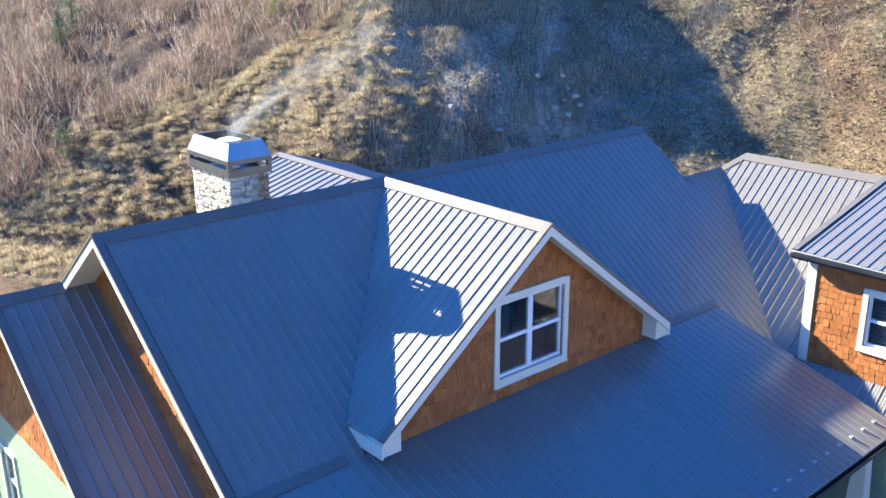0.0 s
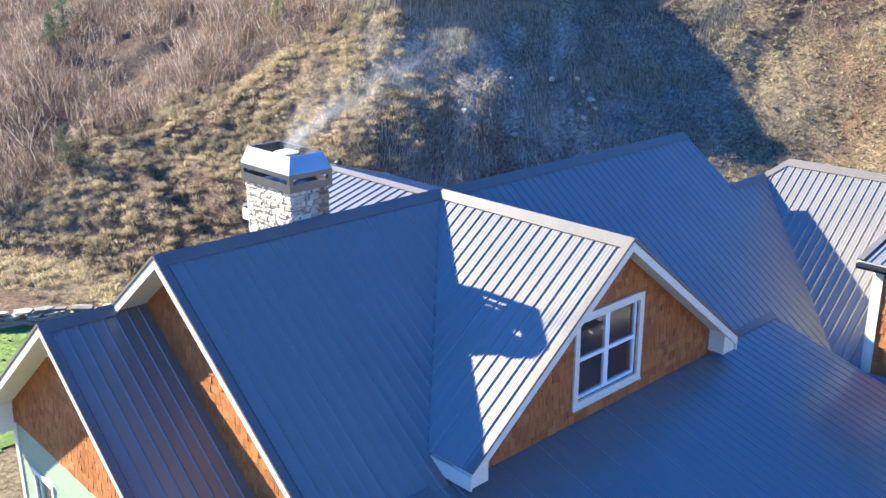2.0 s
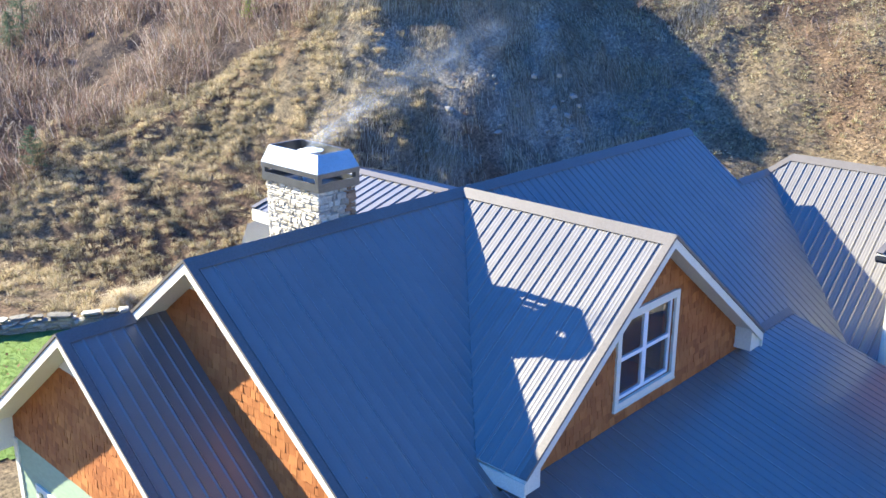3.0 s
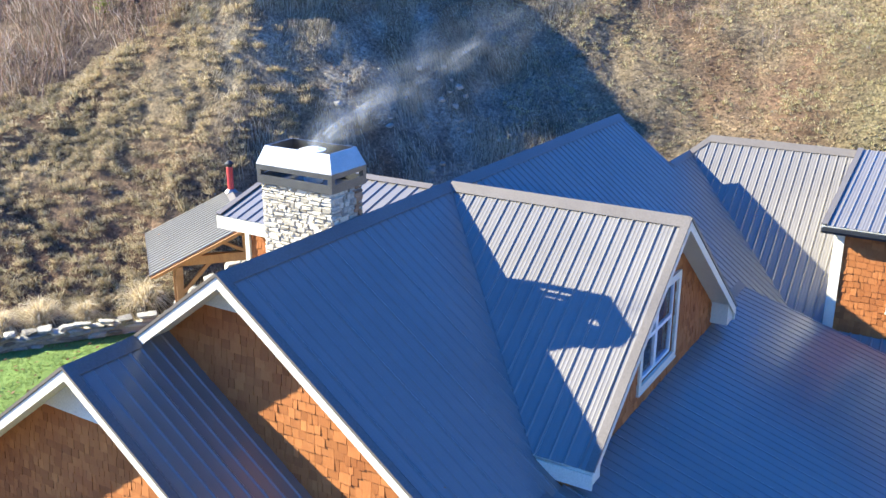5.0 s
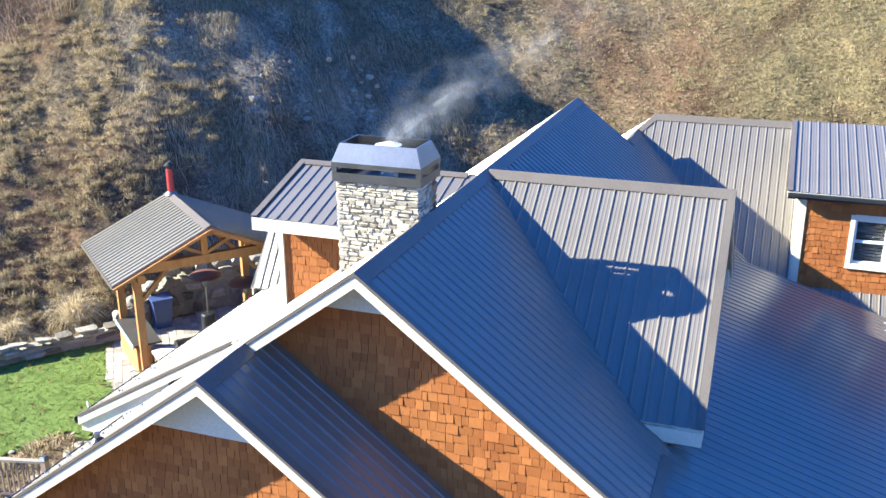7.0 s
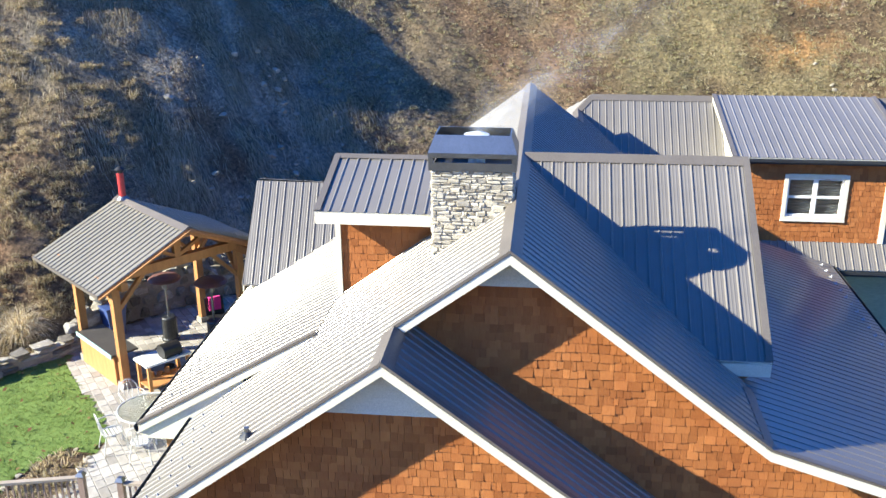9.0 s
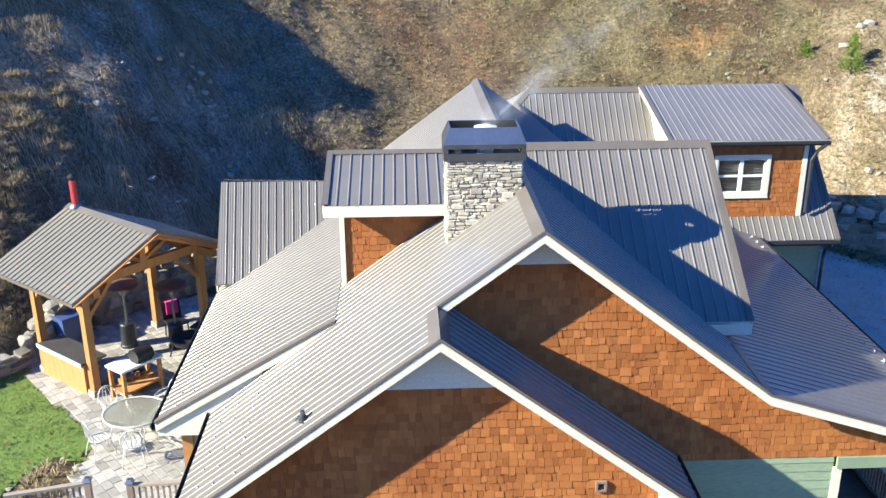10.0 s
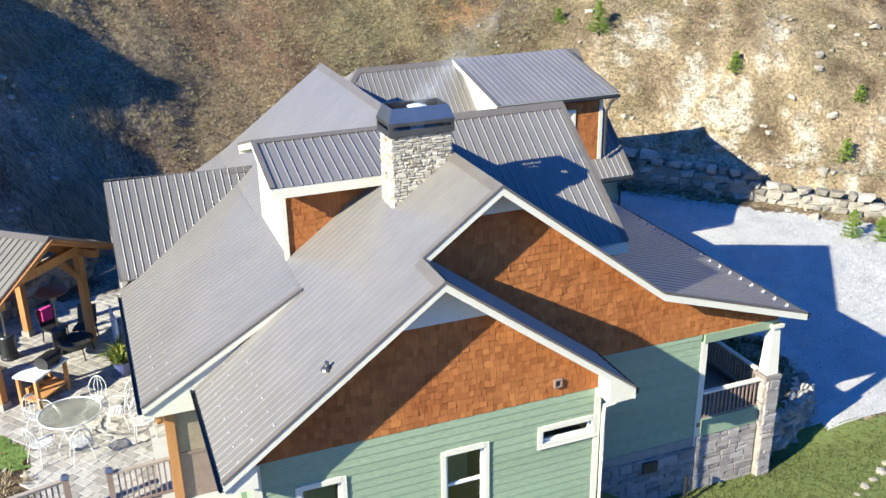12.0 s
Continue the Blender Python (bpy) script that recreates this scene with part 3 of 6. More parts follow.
LAWN = surface("lawn_turf", (0.095, 0.155, 0.037), (0.165, 0.235, 0.068), 1.5, 0.9, 30, 0.8, 0.03, spec=0.1)


def drape(name, inside, x0, x1, y0, y1, mat, lift, label, category, step=0.14):
    """A thin layer that lies on the ground wherever inside(x, y) holds."""
    xs, ys = np.arange(x0, x1, step), np.arange(y0, y1, step)
    px, py = np.meshgrid(xs, ys, indexing="ij")
    idx = np.arange(px.size).reshape(px.shape)
    quads = np.stack([idx[:-1, :-1], idx[1:, :-1], idx[1:, 1:], idx[:-1, 1:]], -1)
    keep = inside(px[:-1, :-1] + step / 2, py[:-1, :-1] + step / 2)
    quads = quads[keep]
    used, inv = np.unique(quads, return_inverse=True)
    v = np.stack([px, py, ground_height(px, py) + lift], -1).reshape(-1, 3)[used]
    ob = new(name, fast_mesh(name, v, inv.reshape(-1, 4), mat, True))
    return tagged(ob, label, category, kind="structure")


PATIO_EDGE = [(-3.5, 8.8), (-0.3, 8.8), (0.4, 8.72), (1.2, 9.2), (2.2, 10.1), (3.2, 11.0), (4.0, 11.45), (4.6, 11.6)]


def on_lawn(x, y):
    d, _, _ = hill_distance(x, y)
    ex, ey = zip(*PATIO_EDGE)
    bound = np.interp(x, ex, ey) + 0.04 * np.sin(x * 9) + 0.03 * np.sin(x * 23)
    bed = (np.hypot((x + 1.6) / 1.5, (y - 9.2) / 0.75) < 1)
    wall = np.interp(x, [-30, -9, -1.7, 1.85, 4.3], [33, 20.1, 15.5, 13.3, 11.45])
    return (y > bound) & (y < wall) & (x > -8.5 + 0.5 * np.sin(y * 0.9)) & ~bed


def on_front_lawn(x, y):
    edge = -4.05 + 0.25 * np.sin(y * 0.7) + 0.06 * np.maximum(-10 - y, 0) + 0.12 * np.sin(y * 5.1) * np.sin(x * 3.7)
    return (x < edge) & (y < 4) & (x > -9.5 + 0.5 * np.sin(y * 0.8))


def on_drive(x, y):
    d, _, along = hill_distance(x, y)
    bed = (np.hypot((x + 1.2) / 2.9, (y + 6.9) / 2.9) < 1)
    return (~on_front_lawn(x, y)) & (d < -0.9 + 1.3 * smooth((along - 9.9) / 0.5) + 0.25 * np.sin(x * 2.1) * np.sin(y * 1.7)) & (y < -4.5) & ~bed


drape("lawn", on_lawn, -10, 6, 8, 30, LAWN, 0.03, "short green lawn with scattered fallen leaves", "lawn")
drape("lawn_front", on_front_lawn, -11, -2, -26, 5, surface("thin_lawn", (0.095, 0.12, 0.035), (0.16, 0.185, 0.065), 0.9, 0.9, 25, 0.8, 0.03, spec=0.1), 0.02, "patchy yellow-green lawn beside the drive", "lawn")
drape("drive", on_drive, -6, 16, -26, -4, GRAVEL, 0.025, "pale crushed-gravel drive in front of the house", "driveway", 0.2)


# ---- walls ----
def top_of(line, u):
    us, zs = zip(*line)
    return float(np.interp(u, us, zs))


class Face:
    """A standing wall face: a place on it is u along the wall, z up and d out of it."""

    def __init__(self, origin, along, out):
        self.o, self.u, self.n = Vector(origin), Vector(along), Vector(out)

    def at(self, u, z, d=0.0):
        return self.o + self.u * u + Vector((0, 0, z)) + self.n * d

    def slab(self, bm, u0, u1, z0, z1, d0, d1):
        ring = [self.at(u0, z0, d0), self.at(u1, z0, d0), self.at(u1, z1, d0), self.at(u0, z1, d0)]
        bm_prism(bm, ring, self.n * (d1 - d0))

    def box(self, name, u0, u1, z0, z1, d0, d1, mat, parent=None, label=""):
        bm = bmesh.new()
        self.slab(bm, u0, u1, z0, z1, d0, d1)
        return part(name, bm, mat, parent or house, label)


def wall_core(face, line, u0, u1, base, holes=(), thick=0.16, mat=None, label=""):
    """The wall's body with its openings; line is its top, base its foot (a number or a line)."""
    base = [(u0, base), (u1, base)] if isinstance(base, (int, float)) else base
    cuts = sorted({u0, u1, *[u for u, _ in line if u0 < u < u1], *[u for u, _ in base if u0 < u < u1], *[u for h in holes for u in h[:2]]})
    bm = bmesh.new()
    for a, b in zip(cuts, cuts[1:]):
        mid = (a + b) / 2
        inside = sorted([h for h in holes if h[0] < mid < h[1]], key=lambda h: h[2])
        low = [top_of(base, a + 1e-4), top_of(base, b - 1e-4)]
        for h in inside:
            bm_prism(bm, [face.at(a, low[0]), face.at(b, low[1]), face.at(b, h[2]), face.at(a, h[2])], -face.n * thick)
            low = [h[3], h[3]]
        tops = [max(top_of(line, a + 1e-4), low[0] + 0.001), max(top_of(line, b - 1e-4), low[1] + 0.001)]
        bm_prism(bm, [face.at(a, low[0]), face.at(b, low[1]), face.at(b, tops[1]), face.at(a, tops[0])], -face.n * thick)
    bmesh.ops.remove_doubles(bm, verts=bm.verts, dist=0.0005)
    return part("wall", bm, mat or CEDAR, house, label)


def cut_by(holes, a, b, z0, z1):
    """What is left of the stretch a..b of a course once the openings are taken out."""
    left = [(a, b)]
    for h in holes:
        if h[3] <= z0 + 0.01 or h[2] >= z1 - 0.01:
            continue
        nxt = []
        for s, e in left:
            if h[1] <= s or h[0] >= e:
                nxt.append((s, e))
                continue
            if h[0] - s > 0.02:
                nxt.append((s, h[0]))
            if e - h[1] > 0.02:
                nxt.append((h[1], e))
        left = nxt
    return left


def shingles(face, wall, line, u0, u1, base, holes=(), course=0.13, seed=1, hidden=None):
    """Cedar shakes in courses with uneven butts; base as in wall_core."""
    rnd = random.Random(seed)
    low_all = base if isinstance(base, (int, float)) else min(z for _, z in base)
    foot = [(u0, base), (u1, base)] if isinstance(base, (int, float)) else base
    z, hi, made, rest = low_all, max(p[1] for p in line), 0, bmesh.new()
    extra = 0
    while z < hi:
        u = u0 - rnd.uniform(0, 0.1)
        while u < u1:
            w = rnd.choice((0.07, 0.09, 0.1, 0.11, 0.13, 0.14, 0.16, 0.19))
            for a, b in cut_by(holes, max(u, u0), min(u + w - 0.006, u1), z, z + course):
                if b - a < 0.02:
                    continue
                drop = rnd.uniform(-0.02, 0.014)
                za = max(z + drop, top_of(foot, a), low_all - 0.01)
                zb = max(z + drop, top_of(foot, b), low_all - 0.01)
                ta, tb = min(z + course + 0.02, top_of(line, a)), min(z + course + 0.02, top_of(line, b))
                if ta - za < 0.015 and tb - zb < 0.015:
                    continue
                ta, tb = max(ta, za + 0.004), max(tb, zb + 0.004)
                if hidden and hidden((a + b) / 2, z + course):
                    continue
                proud = rnd.uniform(0.012, 0.022)
                tilt = rnd.uniform(-0.003, 0.003)
                bm = rest if made >= 300 else bmesh.new()
                q = [face.at(a, za, 0.002), face.at(b, zb, 0.002), face.at(b, tb, 0.002), face.at(a, ta, 0.002)]
                f = [face.at(a, za, proud + tilt), face.at(b, zb, proud - tilt), face.at(b, tb, 0.007), face.at(a, ta, 0.007)]
                v = [bm.verts.new(p) for p in q + f]
                for i in ((3, 2, 1, 0), (4, 5, 6, 7), (0, 1, 5, 4), (1, 2, 6, 5), (2, 3, 7, 6), (3, 0, 4, 7)):
                    bm.faces.new([v[k] for k in i])
                if made < 300:
                    part("shingle", bm, CEDAR, wall)
                else:
                    extra += 1
                made += 1
            u += w
        z += course
    if extra:
        tagged(part("shingles", rest, CEDAR_ROW, wall), kind="stuff")
    else:
        rest.free()


def siding(face, wall, line, u0, u1, z0, z1, holes=(), course=0.165, mat=None):
    """Lapped boards, each standing proud of the one above it."""
    z = z0
    while z < z1 - 0.02:
        t = min(z + course + 0.015, z1)
        for a, b in cut_by(holes, u0, u1, z, z + course):
            za, zb = min(t, top_of(line, a)), min(t, top_of(line, b))
            if max(za, zb) - z < 0.03:
                continue
            bm = bmesh.new()
            q = [face.at(a, z, 0.002), face.at(b, z, 0.002), face.at(b, max(zb, z + 0.004), 0.002), face.at(a, max(za, z + 0.004), 0.002)]
            f = [face.at(a, z, 0.02), face.at(b, z, 0.02), face.at(b, max(zb, z + 0.004), 0.006), face.at(a, max(za, z + 0.004), 0.006)]
            v = [bm.verts.new(p) for p in q + f]
            for i in ((3, 2, 1, 0), (4, 5, 6, 7), (0, 1, 5, 4), (1, 2, 6, 5), (2, 3, 7, 6), (3, 0, 4, 7)):
                bm.faces.new([v[k] for k in i])
            part("siding_board", bm, mat or GREEN, wall)
        z += course


def window(face, u0, u1, z0, z1, lights=2, casing=0.1, sash=True, blind=False, depth=0.16, label="white double-hung window"):
    """A cased window in an opening u0..u1, z0..z1: casing boards, sill, frames, panes and a dim room behind."""
    win = face.box("window", u0, u1, z1, z1 + casing * 1.15, 0.0, 0.05, CREAM, house, label)
    for a, b, lo, hi in ((u0 - casing, u0, z0 - casing, z1 + casing), (u1, u1 + casing, z0 - casing, z1 + casing), (u0, u1, z0 - casing, z0)):
        face.box("casing_board", a, b, lo, hi, 0.0, 0.045, CREAM, win)
    face.box("sill", u0 - casing - 0.01, u1 + casing + 0.01, z0 - casing - 0.02, z0 - casing + 0.004, 0.0, 0.055, CREAM, win)
    step = (u1 - u0) / lights
    for k in range(lights):
        a, b = u0 + k * step, u0 + (k + 1) * step
        f = 0.05
        bars = [(a, a + f, z0, z1), (b - f, b, z0, z1), (a + f, b - f, z0, z0 + f), (a + f, b - f, z1 - f, z1)]
        mid = (z0 + z1) / 2
        if sash:
            bars.append((a + f, b - f, mid - 0.028, mid + 0.028))
        part("window_frame", one(lambda m: [face.slab(m, *r, -0.07, -0.02) for r in bars]), WHITE, win)
        for lo, hi, d in (((z0 + f, mid - 0.028, -0.05), (mid + 0.028, z1 - f, -0.04)) if sash else ((z0 + f, z1 - f, -0.045),)):
            pane = face.box("pane", a + f - 0.004, b - f + 0.004, lo - 0.004, hi + 0.004, d - 0.006, d, GLASS, win)
            pane.visible_shadow = False
    room = bmesh.new()
    for r in ((u0 - 0.12, u1 + 0.12, z0 - 0.1, z1 + 0.1, -1.3, -1.25), (u0 - 0.12, u1 + 0.12, z0 - 0.15, z0 - 0.1, -1.3, -depth), (u0 - 0.12, u1 + 0.12, z1 + 0.1, z1 + 0.15, -1.3, -depth), (u0 - 0.17, u0 - 0.12, z0 - 0.15, z1 + 0.15, -1.3, -depth), (u1 + 0.12, u1 + 0.17, z0 - 0.15, z1 + 0.15, -1.3, -depth)):
        face.slab(room, *r)
    part("room_lining", room, ROOM, win)
    if blind:
        n = 14
        bl = bmesh.new()
        for i in range(n):
            zz = z1 - (z1 - z0) * (i + 0.5) / n
            face.slab(bl, u0 + 0.04, u1 - 0.04, zz - 0.026, zz + 0.026, -0.13, -0.122)
        part("blind", bl, BLIND, win)
    return win


def corner_board(face, u0, u1, z0, z1, mat=None):
    return face.box("corner_board", u0, u1, z0, z1, 0.0, 0.04, mat or CREAM)


west = Face((-4.65, 0, 0), (0, 1, 0), (-1, 0, 0))
low_w = Face((-5.74, 0, 0), (0, 1, 0), (-1, 0, 0))
low_s = Face((0, -1.75, 0), (1, 0, 0), (0, -1, 0))
low_n = Face((0, 4.8, 0), (-1, 0, 0), (0, 1, 0))
dorm = Face((0, -3.55, 0), (1, 0, 0), (0, -1, 0))
rdw = Face((-1.35, 0, 0), (0, 1, 0), (-1, 0, 0))
rdn = Face((0, 3.05, 0), (-1, 0, 0), (0, 1, 0))
gar = Face((5.7, 0, 0), (0, 1, 0), (-1, 0, 0))
gcheek = Face((0, -4.95, 0), (-1, 0, 0), (0, 1, 0))
front_w = Face((0, -4.9, 0), (1, 0, 0), (0, -1, 0))
rear_w = Face((0, 4.3, 0), (-1, 0, 0), (0, 1, 0))

roofline = [(-6.85, zf(-6.85) - 0.1), (KF, zf(KF) - 0.1), (0, RIDGE - 0.1), (KR, zr(KR) - 0.1), (5.0, RIDGE - REAR * 5.0 - 0.1)]
lowline = [(-2.25, LZ - 0.745 * 3.75 - 0.1), (1.5, LZ - 0.1), (5.34, RIDGE - REAR * 5.34 - 0.1)]
main_gable = wall_core(west, roofline, -6.8, 4.9, 2.45)
main_lower = wall_core(west, [(-4.9, 2.45), (4.9, 2.45)], -4.9, 4.9, -1.7, mat=GREEN_TRIM)
low_gable = wall_core(low_w, lowline, -1.75, 4.8, 2.5)
LOWWIN = [(0.62, 1.38, 0.45, 1.8), (3.32, 4.04, 0.45, 1.8), (-1.6, -0.56, 1.56, 1.83)]
low_lower = wall_core(low_w, [(-1.75, 2.5), (4.8, 2.5)], -1.75, 4.8, -1.7, LOWWIN, mat=GREEN_TRIM)
low_side = wall_core(low_s, [(-5.74, 2.75), (-4.65, 2.75)], -5.74, -4.65, -1.7, mat=GREEN_TRIM)
low_rear = wall_core(low_n, [(2.6, 2.75), (5.74, 2.75)], 2.6, 5.74, -1.0, mat=GREEN_TRIM)
DWIN = [(-0.7, 0.7, 4.17, 5.38)]
dline = [(-DT, DZ - 0.1), (0, RIDGE - 0.1), (DT, DZ - 0.1)]
dorm_wall = wall_core(dorm, dline, -DT + 0.06, DT - 0.06, zf(-3.55) - 0.1, DWIN)
rd_side = wall_core(rdw, [(0.3, rd(1.35) - 0.08), (3.05, rd(1.35) - 0.08)], 0.9, 3.05, [(0.9, zr(0.9) - 0.05), (3.05, zr(3.05) - 0.05)])
rd_rear = wall_core(rdn, [(-1.35, rd(1.35) - 0.08), (0, RDZ - 0.08), (1.35, rd(1.35) - 0.08)], -1.35, 1.35, zr(3.05) - 0.05, mat=CREAM, label="cream painted rear wall of the low dormer")
GWIN = [(-7.38, -6.1, 3.7, 4.64)]
gar_up = wall_core(gar, [(-8.5, SZ + 0.02), (-5.1, SZ + 0.02)], -8.4, -5.0, zg(5.7) - 0.05, GWIN)
gar_low = wall_core(gar, [(-9.2, zg(5.7) - 0.15), (-5.0, zg(5.7) - 0.15)], -9.1, -5.0, -1.0, mat=GREEN_TRIM)
cheek = wall_core(gcheek, [(-GX, GZ), (-5.7, SZ)], -GX + 0.3, -5.7, [(-GX + 0.3, zg(GX - 0.3) - 0.05), (-5.7, zg(5.7) - 0.05)], mat=CREAM, label="cream cheek wall of the shed dormer")
gar_end = wall_core(Face((0, -9.1, 0), (1, 0, 0), (0, -1, 0)), [(5.7, zg(5.7) - 0.1), (GX, GZ - 0.1), (2 * GX - 5.7, zg(5.7) - 0.1)], 5.7, 2 * GX - 5.7, -1.0, mat=GREEN_TRIM)
gar_cheek_s = wall_core(Face((0, -8.4, 0), (1, 0, 0), (0, -1, 0)), [(5.7, SZ), (GX, GZ)], 5.7, GX - 0.3, [(5.7, zg(5.7) - 0.05), (GX - 0.3, zg(GX - 0.3) - 0.05)])
front_wall = wall_core(front_w, [(-4.65, 2.9), (5.6, 2.9)], -4.65, 5.6, -1.7, mat=GREEN_TRIM)
rear_wall = wall_core(rear_w, [(-7.2, 3.1), (2.6, 3.1)], -7.2, 2.6, -1.0, mat=GREEN_TRIM)

# trim on the gables
board((-4.68, -6.8, 2.36), (-4.68, -4.9, 2.36), 0.06, 0.2, GREEN_TRIM, "porch_beam")
corner_board(west, -5.0, -4.86, -0.3, 2.27)
corner_board(low_w, -1.78, -1.66, -1.6, 2.5)
corner_board(low_w, 4.68, 4.83, -1.6, 2.5)
for face, apex, line, z0, slope in ((west, 0.0, roofline, 5.86, 0.75), (low_w, 1.5, lowline, 4.46, 0.74)):
    half = (top_of(line, apex) - z0) / slope
    louvre = part("gable_vent", one(lambda b: bm_prism(b, [face.at(apex - half, z0, 0.004), face.at(apex + half, z0, 0.004), face.at(apex, z0 + half * slope, 0.004)], face.n * 0.012)), CREAM, house, "cream slatted gable vent under the roof peak")
    z = z0
    while z < z0 + half * slope - 0.06:
        h = half - (z - z0) / slope - 0.03
        bm = bmesh.new()
        bm_prism(bm, [face.at(apex - h, z + 0.01, 0.016), face.at(apex - h, z + 0.01, 0.045), face.at(apex - h, z + 0.075, 0.018)], face.u * 2 * h)
        part("slat", bm, CREAM, louvre)
        z += 0.085


def cornice(face, tip, inner, z, rise, d0, d1):
    """The boxed cream end of an eave under a gable's rake."""
    part("cornice_return", one(lambda b: bm_prism(b, [face.at(tip, z - 0.03, d0), face.at(tip, z - 0.24, d0), face.at(inner, z - 0.24, d0), face.at(inner, z + rise - 0.05, d0)], face.n * (d1 - d0))), CREAM, house)


cornice(dorm, -DT + 0.01, -DT + 0.34, DZ, 0.34 * DORMER, 0.0, 0.3)
cornice(dorm, DT - 0.01, DT - 0.34, DZ, 0.34 * DORMER, 0.0, 0.3)
cornice(low_w, -2.23, -1.72, LZ - 0.745 * 3.75, 0.51 * 0.745, 0.0, 0.42)
cornice(low_w, 5.32, 4.78, RIDGE - REAR * 5.34, 0.54 * REAR, 0.0, 0.42)
cornice(Face((LW, 0, 0), (0, 1, 0), (-1, 0, 0)), RE - 0.02, RE - 1.9, zr(RE), 1.85 * REARLOW, -0.3, -0.04)
# level fascias and gutters along the eaves
for x in (-DT, DT):
    board((x, dv, DZ - 0.14), (x, DA, DZ - 0.14), 0.03, 0.2)
board((-6.2, -2.25, LZ - 0.745 * 3.75 - 0.13), (-4.66, -2.25, LZ - 0.745 * 3.75 - 0.13), 0.03, 0.18)
for s in (-1, 1):
    board((s * RDX, 0.7, rd(RDX) - 0.12), (s * RDX, RDY, rd(RDX) - 0.12), 0.03, 0.17)
board((-1.36, 3.07, 4.2), (-1.36, 3.07, 5.78), 0.09, 0.09, CREAM, "corner_board", (0, 1, 0))
corner_board(gar, -5.14, -5.0, zg(5.7), SZ - 0.02)
corner_board(gar, -8.42, -8.3, zg(5.7), SZ - 0.02)


def gutter(p, q, out):
    """A half-open black gutter trough along an eave."""
    p, q, out = Vector(p), Vector(q), Vector(out)
    up = Vector((0, 0, 1))
    ring = [out * 0.0 + up * 0.0, out * 0.0 - up * 0.1, out * 0.055 - up * 0.11, out * 0.085 - up * 0.06, out * 0.09 + up * 0.0, out * 0.08, out * 0.076 - up * 0.055, out * 0.05 - up * 0.095, out * 0.012 - up * 0.088, out * 0.012]
    return part("gutter", one(lambda b: bm_prism(b, [p + r for r in ring], q - p)), GUTTER, house)


gutter((XL, PE, zf(PE) - 0.02), (5.15, PE, zf(PE) - 0.02), S_)
gutter((LW, RE, zr(RE) + 0.0), (2.7, RE, zr(RE) + 0.0), N_)
gutter((-6.2, 5.34, RIDGE - REAR * 5.34 - 0.03), (-2.6, 5.34, RIDGE - REAR * 5.34 - 0.03), N_)
gutter((-6.2, -2.25, LZ - 0.745 * 3.75 - 0.03), (-4.66, -2.25, LZ - 0.745 * 3.75 - 0.03), S_)
gutter((GS, -8.85, SZ - 0.02), (GS, -4.75, SZ - 0.02), W)
gutter((GE, -9.3, zg(GE) - 0.02), (GE, -5.2, zg(GE) - 0.02), W)


def downspout(pts, mat, label):
    return part("downspout", one(bm_tube, pts, 0.045, 8), mat, house, label)


downspout([(-6.1, -2.32, 2.42), (-6.0, -2.2, 2.3), (-5.83, -1.84, 2.12), (-5.83, -1.82, 1.9), (-5.83, -1.82, -1.5)], CREAM, "cream downspout at the gable corner")
downspout([(GS - 0.06, -8.75, SZ - 0.1), (5.55, -8.6, 4.85), (5.6, -8.5, 4.6), (5.6, -8.5, 3.2)], GUTTER, "black downspout beside the upper wall")
downspout([(GE - 0.05, -9.1, zg(GE) - 0.1), (5.5, -9.15, 2.2), (5.6, -9.15, 1.9), (5.6, -9.15, 0.2)], GUTTER, "black downspout at the garage corner")

# windows
window(dorm, *DWIN[0], 2, 0.1, label="white twin double-hung window in the front dormer")
window(gar, *GWIN[0], 2, 0.09, blind=True, label="white twin window with lowered blinds")
window(low_w, *LOWWIN[0], 1, 0.09, label="white double-hung window in green siding")
window(low_w, *LOWWIN[1], 1, 0.09, label="white double-hung window in green siding")
window(low_w, *LOWWIN[2], 1, 0.09, sash=False, label="narrow high window with cream casing")

# ---- chimney ----
chimney = thing("chimney", "ledge-stone chimney with an open steel cap on the roof", "chimney")
CX0, CX1, CY0, CY1, CZ = -2.92, -2.25, 0.05, 1.26, 6.97
part("chimney_core", one(bm_box, (CX0 + 0.006, CY0 + 0.006, 5.2), (CX1 - 0.006, CY1 - 0.006, CZ)), MORTAR, chimney)


